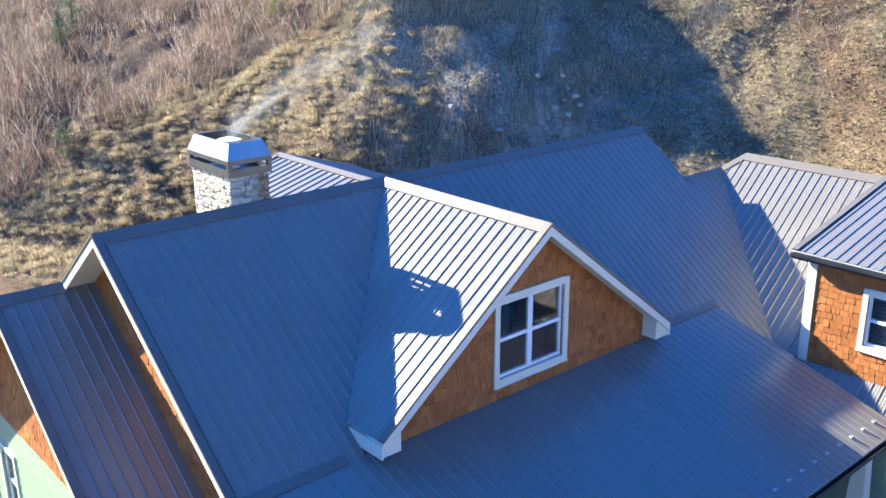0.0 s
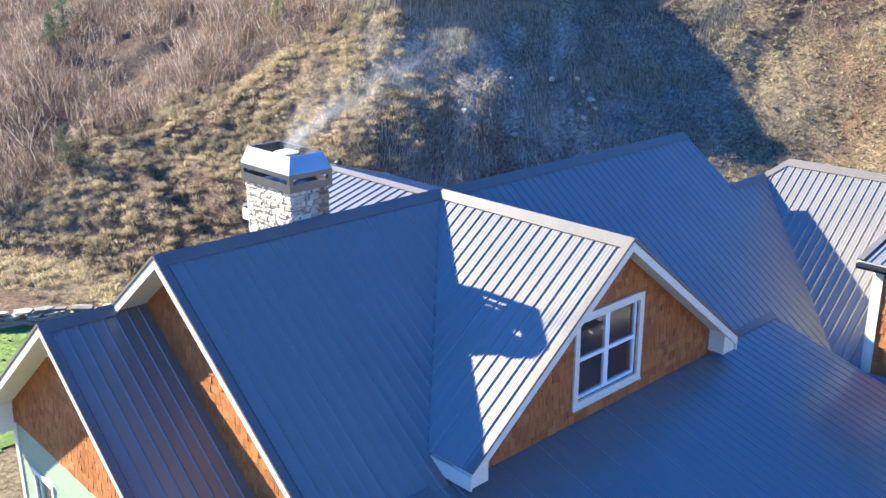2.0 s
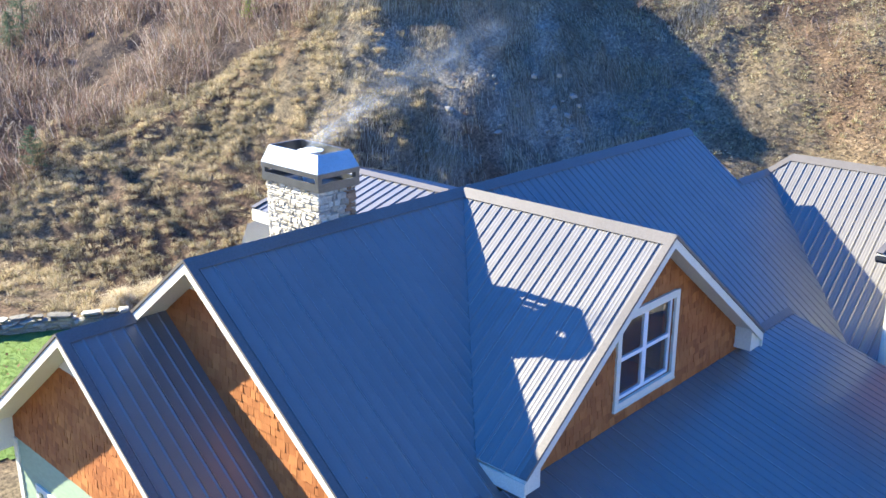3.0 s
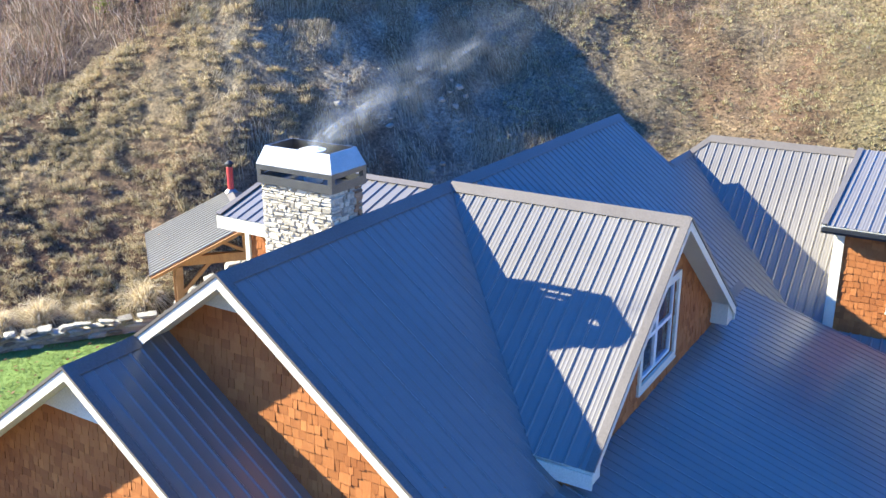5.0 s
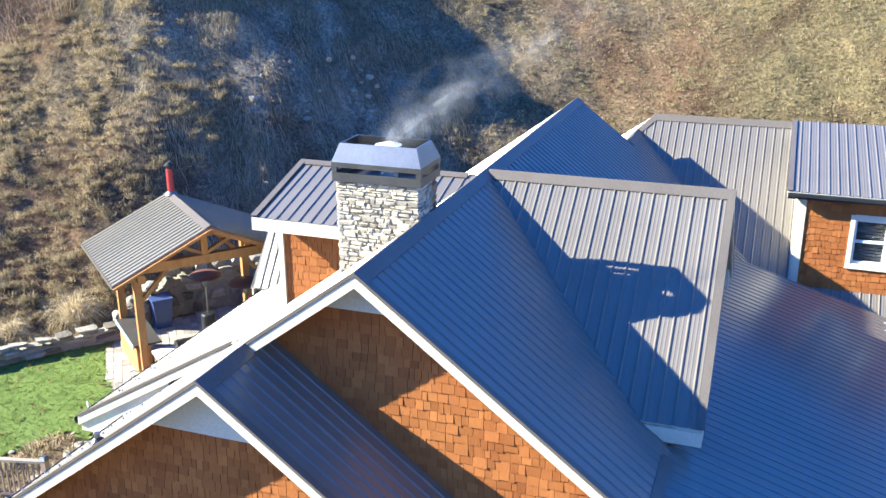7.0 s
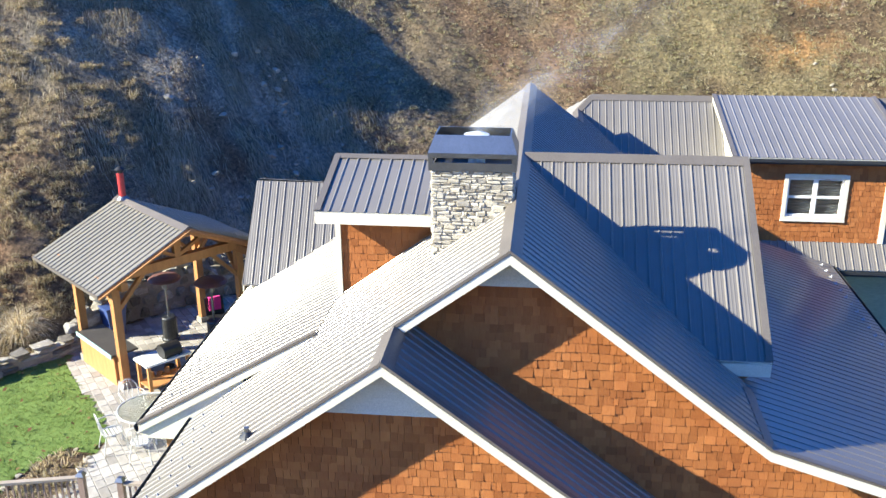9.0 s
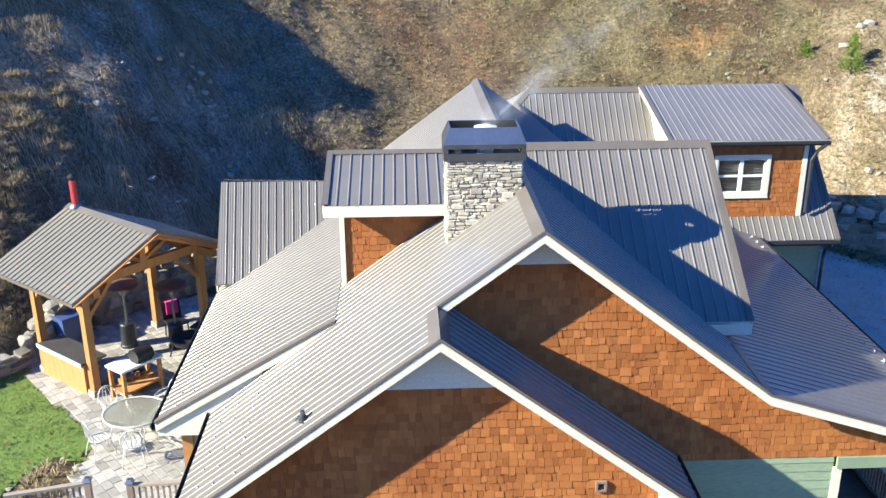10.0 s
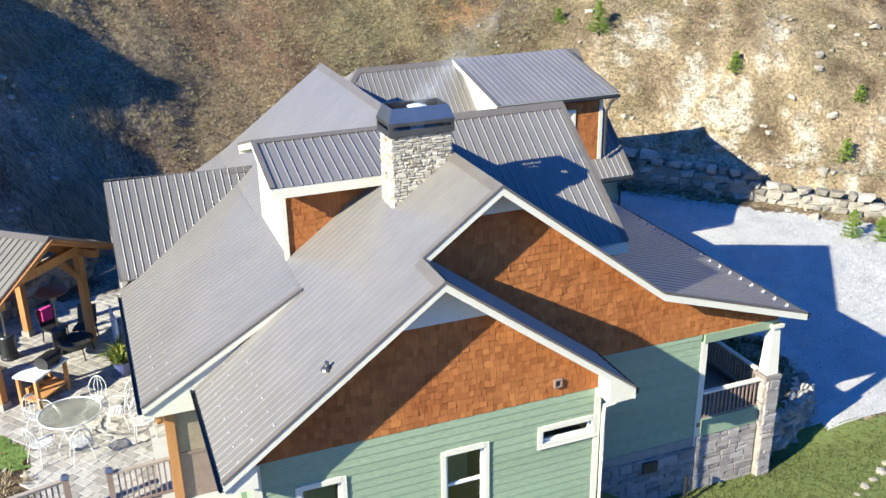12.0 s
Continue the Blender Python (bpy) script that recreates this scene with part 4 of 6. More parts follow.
def stone_face(face, parent, u0, u1, foot, z1, seed, rows=(0.026, 0.08), wide=(0.05, 0.18), mat=None, proud=(0.046, 0.064), big=0.4, name="stone", stain=None):
    """Rough stones laid in uneven courses over a mortar bed."""
    rnd = random.Random(seed)
    z = min(zz for _, zz in foot) if not isinstance(foot, (int, float)) else foot
    line = foot if not isinstance(foot, (int, float)) else [(u0, foot), (u1, foot)]
    while z < z1 - 0.02:
        h = min(rnd.uniform(*rows), z1 - z)
        if z1 - z - h < 0.03:
            h = z1 - z
        u = u0
        while u < u1 - 0.005:
            w = min(rnd.uniform(*wide) * (0.7 + 0.6 * h / rows[1]), u1 - u)
            if u1 - u - w < 0.05:
                w = u1 - u
            if z + h > top_of(line, u + w / 2):
                hh = h * (1.0 if rnd.random() > big else 1.5)
                j = lambda s: rnd.uniform(-s, s)
                d = rnd.uniform(*proud)
                g = 0.002
                a, b, lo, hi = u + g, u + w - g, z + g, min(z + hh - g, z1)
                c = min(0.018, h * 0.25)
                bm = bmesh.new()
                back = [face.at(a, lo, -0.045), face.at(b, lo, -0.045), face.at(b, hi, -0.045), face.at(a, hi, -0.045)]
                e = min(0.03, h * 0.38, w * 0.28)
                rim = [face.at(a + j(e), lo + j(e), d - 0.025), face.at(b + j(e), lo + j(e), d - 0.025), face.at(b + j(e), hi + j(e), d - 0.025), face.at(a + j(e), hi + j(e), d - 0.025)]
                top = [face.at(a + c + j(c / 2), lo + c + j(c / 2), d + j(0.008)), face.at(b - c + j(c / 2), lo + c + j(c / 2), d + j(0.008)), face.at(b - c + j(c / 2), hi - c + j(c / 2), d + j(0.008)), face.at(a + c + j(c / 2), hi - c + j(c / 2), d + j(0.008))]
                rings = [[bm.verts.new(p) for p in r] for r in (back, rim, top)]
                for r, s in zip(rings, rings[1:]):
                    for k in range(4):
                        bm.faces.new((r[k], r[(k + 1) % 4], s[(k + 1) % 4], s[k]))
                bm.faces.new(rings[-1])
                bm.faces.new(rings[0][::-1])
                part(name, bm, RUSTY if stain is not None and u + w / 2 > stain else mat or LEDGE, parent)
            u += w
        z += h


stone_face(Face((CX0 + 0.04, 0, 0), (0, 1, 0), (-1, 0, 0)), chimney, CY0, CY1, [(CY0, zr(CY0) - 0.12), (CY1, zr(CY1) - 0.12)], CZ, 3)
stone_face(Face((0, CY1 - 0.04, 0), (-1, 0, 0), (0, 1, 0)), chimney, -CX1, -CX0, zr(CY1) - 0.1, CZ, 4)
stone_face(Face((0, CY0 + 0.04, 0), (1, 0, 0), (0, -1, 0)), chimney, CX0, CX1, RIDGE - 0.1, CZ, 5, stain=CX1 - 0.2)
stone_face(Face((CX1 - 0.04, 0, 0), (0, -1, 0), (1, 0, 0)), chimney, -CY1, -CY0, [(-CY1, zr(CY1) - 0.12), (-CY0, zr(CY0) - 0.12)], CZ, 6)
cap_thing = thing("steel_hood", "folded steel chimney hood with side slots and an open top", "chimney hood")


def cap_ring(z0, z1, g0, g1, name, mat, thick=0.02):
    """A four-sided band between two heights, its walls leaning from grow g0 to g1."""
    bm = bmesh.new()
    for t0, t1, flip in ((g0, g1, False), (g0 - thick, g1 - thick, True)):
        lo = [(CX0 - t0, CY0 - t0), (CX1 + t0, CY0 - t0), (CX1 + t0, CY1 + t0), (CX0 - t0, CY1 + t0)]
        up = [(CX0 - t1, CY0 - t1), (CX1 + t1, CY0 - t1), (CX1 + t1, CY1 + t1), (CX0 - t1, CY1 + t1)]
        a, b = [bm.verts.new((*p, z0)) for p in lo], [bm.verts.new((*p, z1)) for p in up]
        for k in range(4):
            q = (a[k], a[(k + 1) % 4], b[(k + 1) % 4], b[k])
            bm.faces.new(q[::-1] if flip else q)
        if not flip:
            outer = (a, b)
    bmesh.ops.bridge_loops(bm, edges=[e for e in bm.edges if abs(e.verts[0].co.z - z0) < 1e-5 and abs(e.verts[1].co.z - z0) < 1e-5])
    bmesh.ops.bridge_loops(bm, edges=[e for e in bm.edges if abs(e.verts[0].co.z - z1) < 1e-5 and abs(e.verts[1].co.z - z1) < 1e-5 and len(e.link_faces) < 2])
    return part(name, bm, mat, cap_thing)


cap_ring(CZ, CZ + 0.12, 0.045, 0.045, "lower_band", BANDSTEEL)
cap_ring(CZ + 0.195, CZ + 0.265, 0.05, 0.05, "upper_band", BANDSTEEL)
cap_ring(CZ + 0.265, CZ + 0.515, 0.05, -0.045, "hood", STEEL)
for x in (CX0 - 0.045, CX1 + 0.045):
    for y in (CY0 - 0.045, CY1 + 0.045):
        sx, sy = (0.07 if x < CX0 else -0.07), (0.07 if y < CY0 else -0.07)
        part("corner_post", one(bm_box, (x, y, CZ + 0.115), (x + sx, y + sy, CZ + 0.2)), BANDSTEEL, cap_thing)
part("floor_pan", one(bm_box, (CX0, CY0, CZ - 0.002), (CX1, CY1, CZ + 0.02)), DARKSTEEL, cap_thing)
flue = thing("chimney_flue", "round pale flue end inside the steel cap", "flue")
bm = bmesh.new()
bm_lathe(bm, [(0.13, CZ + 0.02), (0.13, CZ + 0.44), (0.18, CZ + 0.45), (0.19, CZ + 0.47), (0.08, CZ + 0.5)], ((CX0 + CX1) / 2, 0.62, 0), 20)
part("flue_lid", bm, surface("galvanised_lid", (0.5, 0.52, 0.55), (0.62, 0.64, 0.66), 3, 0.35, 40, 0.05), flue, smooth=False)

# shingles and boards on the walls
hid = lambda u, z: -2.3 < u < 5.4 and z < top_of(lowline, u) - 0.05
shingles(west, main_gable, [(u, min(z, 9)) for u, z in roofline], -6.8, 4.9, 2.46, seed=11, hidden=lambda u, z: hid(u, z) or (z > 5.9 and abs(u) < 1.2))
shingles(low_w, low_gable, lowline, -1.75, 4.8, 2.51, seed=12, hidden=lambda u, z: z > 4.5)
shingles(dorm, dorm_wall, dline, -DT + 0.06, DT - 0.06, zf(-3.55) + 0.02, DWIN, seed=13)
shingles(rdw, rd_side, [(0.9, rd(1.35) - 0.1), (3.05, rd(1.35) - 0.1)], 0.9, 3.02, [(0.9, zr(0.9)), (3.05, zr(3.05))], seed=14)
shingles(gar, gar_up, [(-8.5, SZ - 0.02), (-5.0, SZ - 0.02)], -8.3, -5.14, zg(5.7), GWIN, seed=15)
siding(west, main_lower, [(-4.9, 2.45), (4.9, 2.45)], -4.86, -1.8, -0.28, 2.45)
siding(low_w, low_lower, [(-1.75, 2.5), (4.8, 2.5)], -1.66, 4.68, -1.6, 2.5, LOWWIN)
siding(low_s, low_side, [(-5.74, 2.5), (-4.65, 2.5)], -5.74, -4.67, -1.6, 2.4)
siding(gar, gar_low, [(-9.2, 2.9), (-5.0, 2.9)], -9.1, -5.0, -0.2, 2.8)


# ---- porch at the front corner ----
part("porch_floor", one(bm_box, (-4.7, -6.85, 0.2), (5.1, -4.9, 0.3)), PORCHFLOOR, house, "dark painted porch floor")
board((-4.72, -6.75, 0.18), (-4.72, -5.0, 0.18), 0.05, 0.42, GREEN_TRIM, "rim_board")
board((-4.7, -6.8, 0.18), (5.1, -6.8, 0.18), 0.05, 0.42, GREEN_TRIM, "rim_board")
board((-4.6, -6.7, 2.4), (5.1, -6.7, 2.4), 0.14, 0.22, GREEN_TRIM, "porch_beam")


def column(x, y):
    """A tapered cream porch column on a stone pier."""
    col = part("porch_column", one(lambda b: bm_frustum(b, (x, y, 1.16), 0.145, 0.095, 1.22)), CREAM, house, "tapered cream porch column")
    part("column_cap", one(bm_box, (x - 0.15, y - 0.15, 2.3), (x + 0.15, y + 0.15, 2.38)), CREAM, col)
    part("pier_cap", one(bm_box, (x - 0.21, y - 0.21, 1.06), (x + 0.21, y + 0.21, 1.15)), PIERSTONE, col, "rough stone pier cap")
    pier = part("stone_pier", one(bm_box, (x - 0.17, y - 0.17, -1.7), (x + 0.17, y + 0.17, 1.06)), MORTAR, house, "ledge-stone pier under the porch column")
    return col, pier


def bm_frustum(bm, base, r0, r1, h):
    x, y, z = base
    a = [bm.verts.new((x + sx * r0, y + sy * r0, z)) for sx, sy in ((-1, -1), (1, -1), (1, 1), (-1, 1))]
    b = [bm.verts.new((x + sx * r1, y + sy * r1, z + h)) for sx, sy in ((-1, -1), (1, -1), (1, 1), (-1, 1))]
    for k in range(4):
        bm.faces.new((a[k], a[(k + 1) % 4], b[(k + 1) % 4], b[k]))
    bm.faces.new(a[::-1])
    bm.faces.new(b)


col, pier = column(-4.66, -6.72)
stone_face(Face((-4.83, 0, 0), (0, 1, 0), (-1, 0, 0)), pier, -6.9, -6.55, -1.6, 1.06, 21, (0.08, 0.2), (0.14, 0.34), PIERSTONE)
stone_face(Face((0, -6.89, 0), (1, 0, 0), (0, -1, 0)), pier, -4.83, -4.49, -1.6, 1.06, 22, (0.08, 0.2), (0.14, 0.34), PIERSTONE)
stone_face(Face((0, -6.55, 0), (-1, 0, 0), (0, 1, 0)), pier, 4.49, 4.83, -0.1, 1.06, 23, (0.08, 0.2), (0.14, 0.34), PIERSTONE)
# the column's number is shown by four dark bars
for i in range(4):
    z = 2.16 - i * 0.13
    part("number_bar", one(bm_box, (-4.74, -6.72 - 0.112 - 0.02 - 0.006 * i, z - 0.045), (-4.68, -6.72 - 0.112 - 0.004 - 0.006 * i, z + 0.045)), BLACK, col)
for x in (-1.4, 1.9, 4.9):
    column(x, -6.72)
# stone skirt under porch and wall
skirt = part("stone_skirt", one(bm_box, (-4.68, -6.55, -1.7), (-4.5, -2.4, -0.06)), MORTAR, house, "ledge-stone skirt under the porch")
stone_face(Face((-4.68, 0, 0), (0, 1, 0), (-1, 0, 0)), skirt, -6.52, -4.9, -1.65, -0.05, 24, (0.09, 0.2), (0.16, 0.42), PIERSTONE, (0.046, 0.056))
stone_face(Face((-4.68, 0, 0), (0, 1, 0), (-1, 0, 0)), skirt, -4.9, -2.5, -1.65, -0.28, 25, (0.09, 0.2), (0.16, 0.42), PIERSTONE, (0.046, 0.056))
part("crawl_hatch", one(bm_box, (-4.79, -3.9, -0.6), (-4.72, -3.55, -0.35)), GUTTER, house, "dark vent in the stone skirt")
pump = thing("garden_tap", "dark yard tap post beside the stone skirt", "tap")
part("tap_post", one(bm_tube, [(-5.1, -4.45, -1.55), (-5.1, -4.45, -0.65)], 0.035, 8), BLACK, pump)
part("tap_spout", one(bm_tube, [(-5.1, -4.45, -0.7), (-5.25, -4.42, -0.68), (-5.28, -4.42, -0.78)], 0.025, 8), BLACK, pump)


def railing(p, q, label, low=0.4, high=1.0, mat=RAILWOOD, top=CREAM, gap=0.105, post=False):
    """A balustrade from p to q: top and foot rail, square balusters."""
    p, q = Vector(p), Vector(q)
    rail = thing("railing", label, "railing", "railings")
    d = (q - p)
    part("top_rail", one(bm_beam, p + Vector((0, 0, high)), q + Vector((0, 0, high)), 0.1, 0.05), top, rail, "pale flat top rail" if top is CREAM else "")
    part("foot_rail", one(bm_beam, p + Vector((0, 0, low - 0.02)), q + Vector((0, 0, low - 0.02)), 0.05, 0.06), mat, rail)
    n = int(d.length / gap)
    me = mesh_of("baluster", one(bm_box, (-0.016, -0.016, low), (0.016, 0.016, high - 0.02)), mat)
    for i in range(1, n):
        shared("baluster", me, rail, Matrix.Translation(p + d * i / n))
    return rail


railing((-4.68, -6.5, 0), (-4.68, -4.98, 0), "brown porch railing with a cream top rail", 0.42, 1.04)
railing((-4.4, -6.74, 0), (-1.65, -6.74, 0), "brown porch railing with a cream top rail", 0.42, 1.04)
railing((-1.15, -6.74, 0), (1.65, -6.74, 0), "brown porch railing with a cream top rail", 0.42, 1.04)

# ---- small things on the roof ----
vent = thing("roof_vent_pipe", "grey plumbing vent pipe with a dark boot on the roof", "vent pipe")
vx, vy = -5.73, 3.42
vz = RIDGE - REAR * vy
part("pipe", one(bm_tube, [(vx, vy, vz - 0.1), (vx, vy, vz + 0.16)], 0.035, 10), STEEL, vent)
bm = bmesh.new()
bm_lathe(bm, [(0.11, vz + 0.02), (0.09, vz + 0.05), (0.045, vz + 0.09), (0.04, vz + 0.1)], (vx, vy, 0), 12)
part("boot", bm, GUTTER, vent)
side_vent = thing("wall_vent", "small square brown wall vent in the shingled gable", "vent")
part("vent_frame", one(lambda b: [low_w.slab(b, -0.93, -0.77, 2.71, 2.74, 0.01, 0.06), low_w.slab(b, -0.93, -0.77, 2.85, 2.88, 0.01, 0.06), low_w.slab(b, -0.93, -0.9, 2.74, 2.85, 0.01, 0.06), low_w.slab(b, -0.8, -0.77, 2.74, 2.85, 0.01, 0.06)]), RAILWOOD, side_vent)
part("vent_flap", one(lambda b: low_w.slab(b, -0.9, -0.8, 2.74, 2.85, 0.01, 0.035)), GUTTER, side_vent)


def guard_mesh():
    bm = bmesh.new()
    bm_prism(bm, [(-0.016, 0, 0), (0.016, 0, 0), (0.016, 0.03, 0), (-0.016, 0.03, 0)], (0, 0, 0.006))
    bm_prism(bm, [(-0.019, 0.0, 0.0), (0.019, 0.0, 0.0), (0.014, 0.0, 0.03), (-0.014, 0.0, 0.03)], (0, 0.007, 0))
    return mesh_of("snow_guard", bm, SNOWGUARD)


SNOWGUARD = surface("clear_plastic_guard", (0.42, 0.43, 0.45), (0.52, 0.53, 0.55), 3, 0.25, 40, 0.0)
guard = guard_mesh()


def snow_guard(x, y, zfun, n, size=1.0):
    ob = new("snow_guard", guard)
    n = Vector(n).normalized()
    turn = Vector((0, 0, 1)).rotation_difference(n).to_matrix().to_4x4()
    ob.matrix_world = Matrix.Translation((x, y, zfun(y) + 0.012)) @ turn @ Matrix.Scale(size, 4)
    tagged(ob, "small clear snow guard screwed to the metal roof", "snow guard", "snow guards")


for i in range(26):
    snow_guard(XL + 0.3 + i * 0.385, PE + 0.3, zf, (0, -PORCH, 1), 1.7)
for row, off in ((0.32, 0.0), (0.6, 0.23), (0.95, 0.1)):
    for i in range(7):
        snow_guard(-6.0 + off + i * 0.457, 5.34 - row, lambda y: RIDGE - REAR * y, NR)
for row, off in ((0.35, 0.0), (0.62, 0.23)):
    for i in range(5):
        snow_guard(-2.7 + off + i * 0.457, RE - row, lambda y: zr(y) + 0.03, (0, REARLOW, 1))

# ---- rear porch ----
part("porch_post", one(bm_box, (-2.72, 5.78, -0.05), (-2.54, 5.96, 2.35)), TIMBER, house, "square honey-coloured timber porch post")
part("porch_post", one(bm_box, (0.4, 5.85, -0.05), (0.58, 6.03, 2.4)), TIMBER, house, "square honey-coloured timber porch post")
part("porch_header", one(bm_box, (-2.75, 5.8, 2.35), (4.0, 5.98, 2.56)), TIMBER, house)
part("porch_slab", one(bm_box, (-5.7, 4.75, -0.3), (7.0, 6.2, -0.01)), surface("porch_slab_concrete", (0.35, 0.33, 0.3), (0.45, 0.43, 0.4), 2, 0.8, 40, 0.3), house, "pale concrete rear porch slab")
screen = thing("porch_screen", "brown slatted roll-down shade in a dark frame", "screen")
part("screen_frame", one(lambda b: [bm_box(b, (-2.66, 4.86, 0.0), (-2.6, 4.92, 2.2)), bm_box(b, (-2.66, 5.72, 0.0), (-2.6, 5.78, 2.2)), bm_box(b, (-2.66, 4.92, 2.14), (-2.6, 5.72, 2.2)), bm_box(b, (-2.66, 4.92, 1.0), (-2.6, 5.72, 1.06))]), RAILWOOD, screen)
for i in range(40):
    part("shade_slat", one(bm_box, (-2.64, 4.92, 1.07 + i * 0.0268), (-2.62, 5.72, 1.092 + i * 0.0268)), surface_slat if i else (surface_slat := surface("woven_slat", (0.2, 0.16, 0.11), (0.33, 0.27, 0.2), 4, 0.7, 60, 0.2)), screen)
part("lower_panel", one(bm_box, (-2.64, 4.92, 0.0), (-2.62, 5.72, 1.0)), RAILWOOD, screen)
railing((-2.3, 5.85, PATIO), (-2.36, 7.05, PATIO), "tan wooden yard railing on the patio edge", 0.1, 0.82, RAILWOOD, surface("weathered_rail", (0.26, 0.21, 0.16), (0.36, 0.3, 0.24), 3, 0.7, 50, 0.2))
gate = railing((-2.27, 7.95, PATIO), (-2.6, 9.3, PATIO), "tan wooden yard railing beside the flower bed", 0.1, 0.82, RAILWOOD, bpy.data.materials["weathered_rail"])
for x, y in ((-2.36, 7.1), (-2.27, 7.9)):
    p = thing("fence_post", "square tan fence post with a lantern cap", "fence post", "fence posts")
    part("post", one(bm_box, (x - 0.055, y - 0.055, PATIO - 0.03), (x + 0.055, y + 0.055, PATIO + 0.88)), RAILWOOD, p)
    part("post_cap", one(lambda b: bm_frustum(b, (x, y, PATIO + 0.88), 0.08, 0.04, 0.07)), STEEL, p)

# ---- pavilion ----
pav = thing("pavilion", "timber-framed patio pavilion with a bronze metal gable roof", "pavilion", at=(4.61, 9.07, PATIO), turn=50.1)


def pav_part(name, maker, mat=TIMBER, parent=pav, label=""):
    return part(name, one(maker), mat, parent, label)


PL, PW, PH, PR = 1.79, 2.33, 2.72, 3.76  # half length, half width, eave and ridge height
for sx in (-1, 1):
    for sy in (-1, 1):
        x, y = sx * 1.05, sy * 1.65
        post = pav_part("post", lambda b: bm_box(b, (x - 0.09, y - 0.09, 0.14), (x + 0.09, y + 0.09, 2.62)))
        pav_part("footing", lambda b: bm_frustum(b, (x, y, -0.06), 0.16, 0.12, 0.2), MORTAR, post, "rough concrete post footing")
        pav_part("knee_brace", lambda b: bm_beam(b, (x, y - sy * 0.05, 1.95), (x, y - sy * 0.75, 2.68), 0.09, 0.11, (1, 0, 0)))
        pav_part("knee_brace", lambda b: bm_beam(b, (x - sx * 0.05, y, 2.0), (x - sx * 0.6, y, 2.6), 0.09, 0.11, (0, 1, 0)))
for sy in (-1, 1):
    pav_part("eave_beam", lambda b: bm_box(b, (-PL + 0.12, sy * 1.65 - 0.08, 2.62), (PL - 0.12, sy * 1.65 + 0.08, 2.82)))
for x in (-1.05, 1.05):
    pav_part("tie_beam", lambda b: bm_box(b, (x - 0.08, -2.0, 2.66), (x + 0.08, 2.0, 2.88)))
    pav_part("king_post", lambda b: bm_box(b, (x - 0.07, -0.08, 2.88), (x + 0.07, 0.08, PR - 0.14)))
    for s in (-1, 1):
        pav_part("strut", lambda b: bm_beam(b, (x, s * 0.08, 2.92), (x, s * 0.75, 3.26), 0.08, 0.1, (1, 0, 0)))
slope = (PR - PH) / PW
for x in (-1.62, -1.05, 0.0, 1.05, 1.62):
    for s in (-1, 1):
        pav_part("rafter", lambda b: bm_beam(b, (x, 0.0, PR - 0.15), (x, s * (PW - 0.08), PH - 0.1), 0.07, 0.14, (1, 0, 0)))
pav_part("ridge_beam", lambda b: bm_box(b, (-PL + 0.1, -0.05, PR - 0.24), (PL - 0.1, 0.05, PR - 0.08)))
for s in (-1, 1):
    nrm = Vector((0, s * slope, 1)).normalized()
    deck = pav_part("roof", lambda b: bm_prism(b, [Vector((-PL, 0, PR)) - nrm * 0.006, Vector((PL, 0, PR)) - nrm * 0.006, Vector((PL, s * PW, PH)) - nrm * 0.006, Vector((-PL, s * PW, PH)) - nrm * 0.006], -nrm * 0.04), TIMBER, pav, "bronze ribbed metal roof slope over timber boards")
    x = -PL
    while x < PL - 0.01:
        w = min(0.716, PL - x)
        prof = []
        k = 0
        while k * 0.179 < w - 0.02:
            c = x + k * 0.179 + 0.03
            prof += [(c - 0.025, 0), (c - 0.012, 0.022), (c + 0.012, 0.022), (c + 0.025, 0)]
            k += 1
        prof = [(x + 0.001, 0)] + prof + [(x + w - 0.001, 0)]
        bm = bmesh.new()
        rows = [(bm.verts.new(Vector((u, 0, PR)) + nrm * h), bm.verts.new(Vector((u, s * PW, PH)) + nrm * h)) for u, h in prof]
        for a, b_ in zip(rows, rows[1:]):
            bm.faces.new((a[0], b_[0], b_[1], a[1]))
        part("roof_panel", bm, TANROOF, deck)
        x += w
    pav_part("eave_trim", lambda b: bm_beam(b, (-PL, s * PW, PH - 0.03), (PL, s * PW, PH - 0.03), 0.03, 0.08), TRIM)
    for x in (-PL, PL):
        pav_part("rake_board", lambda b: bm_beam(b, (x, 0, PR - 0.06), (x, s * PW, PH - 0.06), 0.03, 0.12, (1, 0, 0)))
    pav_part("ridge_cap", lambda b: bm_prism(b, [(-PL, 0, PR + 0.045), (-PL, s * 0.16, PR + 0.03 - 0.16 * slope), (-PL, s * 0.16, PR + 0.02 - 0.16 * slope), (-PL, 0, PR + 0.03)], (2 * PL, 0, 0)), TRIM)
flue_red = thing("stove_flue", "red metal stove flue with a black cap through the pavilion roof", "flue", at=(5.52, 10.2, 0))
RED = surface("red_enamel", (0.4, 0.03, 0.035), (0.5, 0.05, 0.05), 3, 0.4, 40, 0.05)
bm = bmesh.new()
bm_lathe(bm, [(0.085, 3.6), (0.085, 4.4)], sides=16)
part("pipe", bm, RED, flue_red, smooth=False)
bm = bmesh.new()
bm_lathe(bm, [(0.07, 4.4), (0.07, 4.46), (0.12, 4.47), (0.12, 4.5), (0.03, 4.57)], sides=16)
part("cap", bm, BLACK, flue_red)
bm = bmesh.new()
bm_lathe(bm, [(0.17, 3.72), (0.1, 3.8)], sides=16)
part("flashing", bm, STEEL, flue_red)

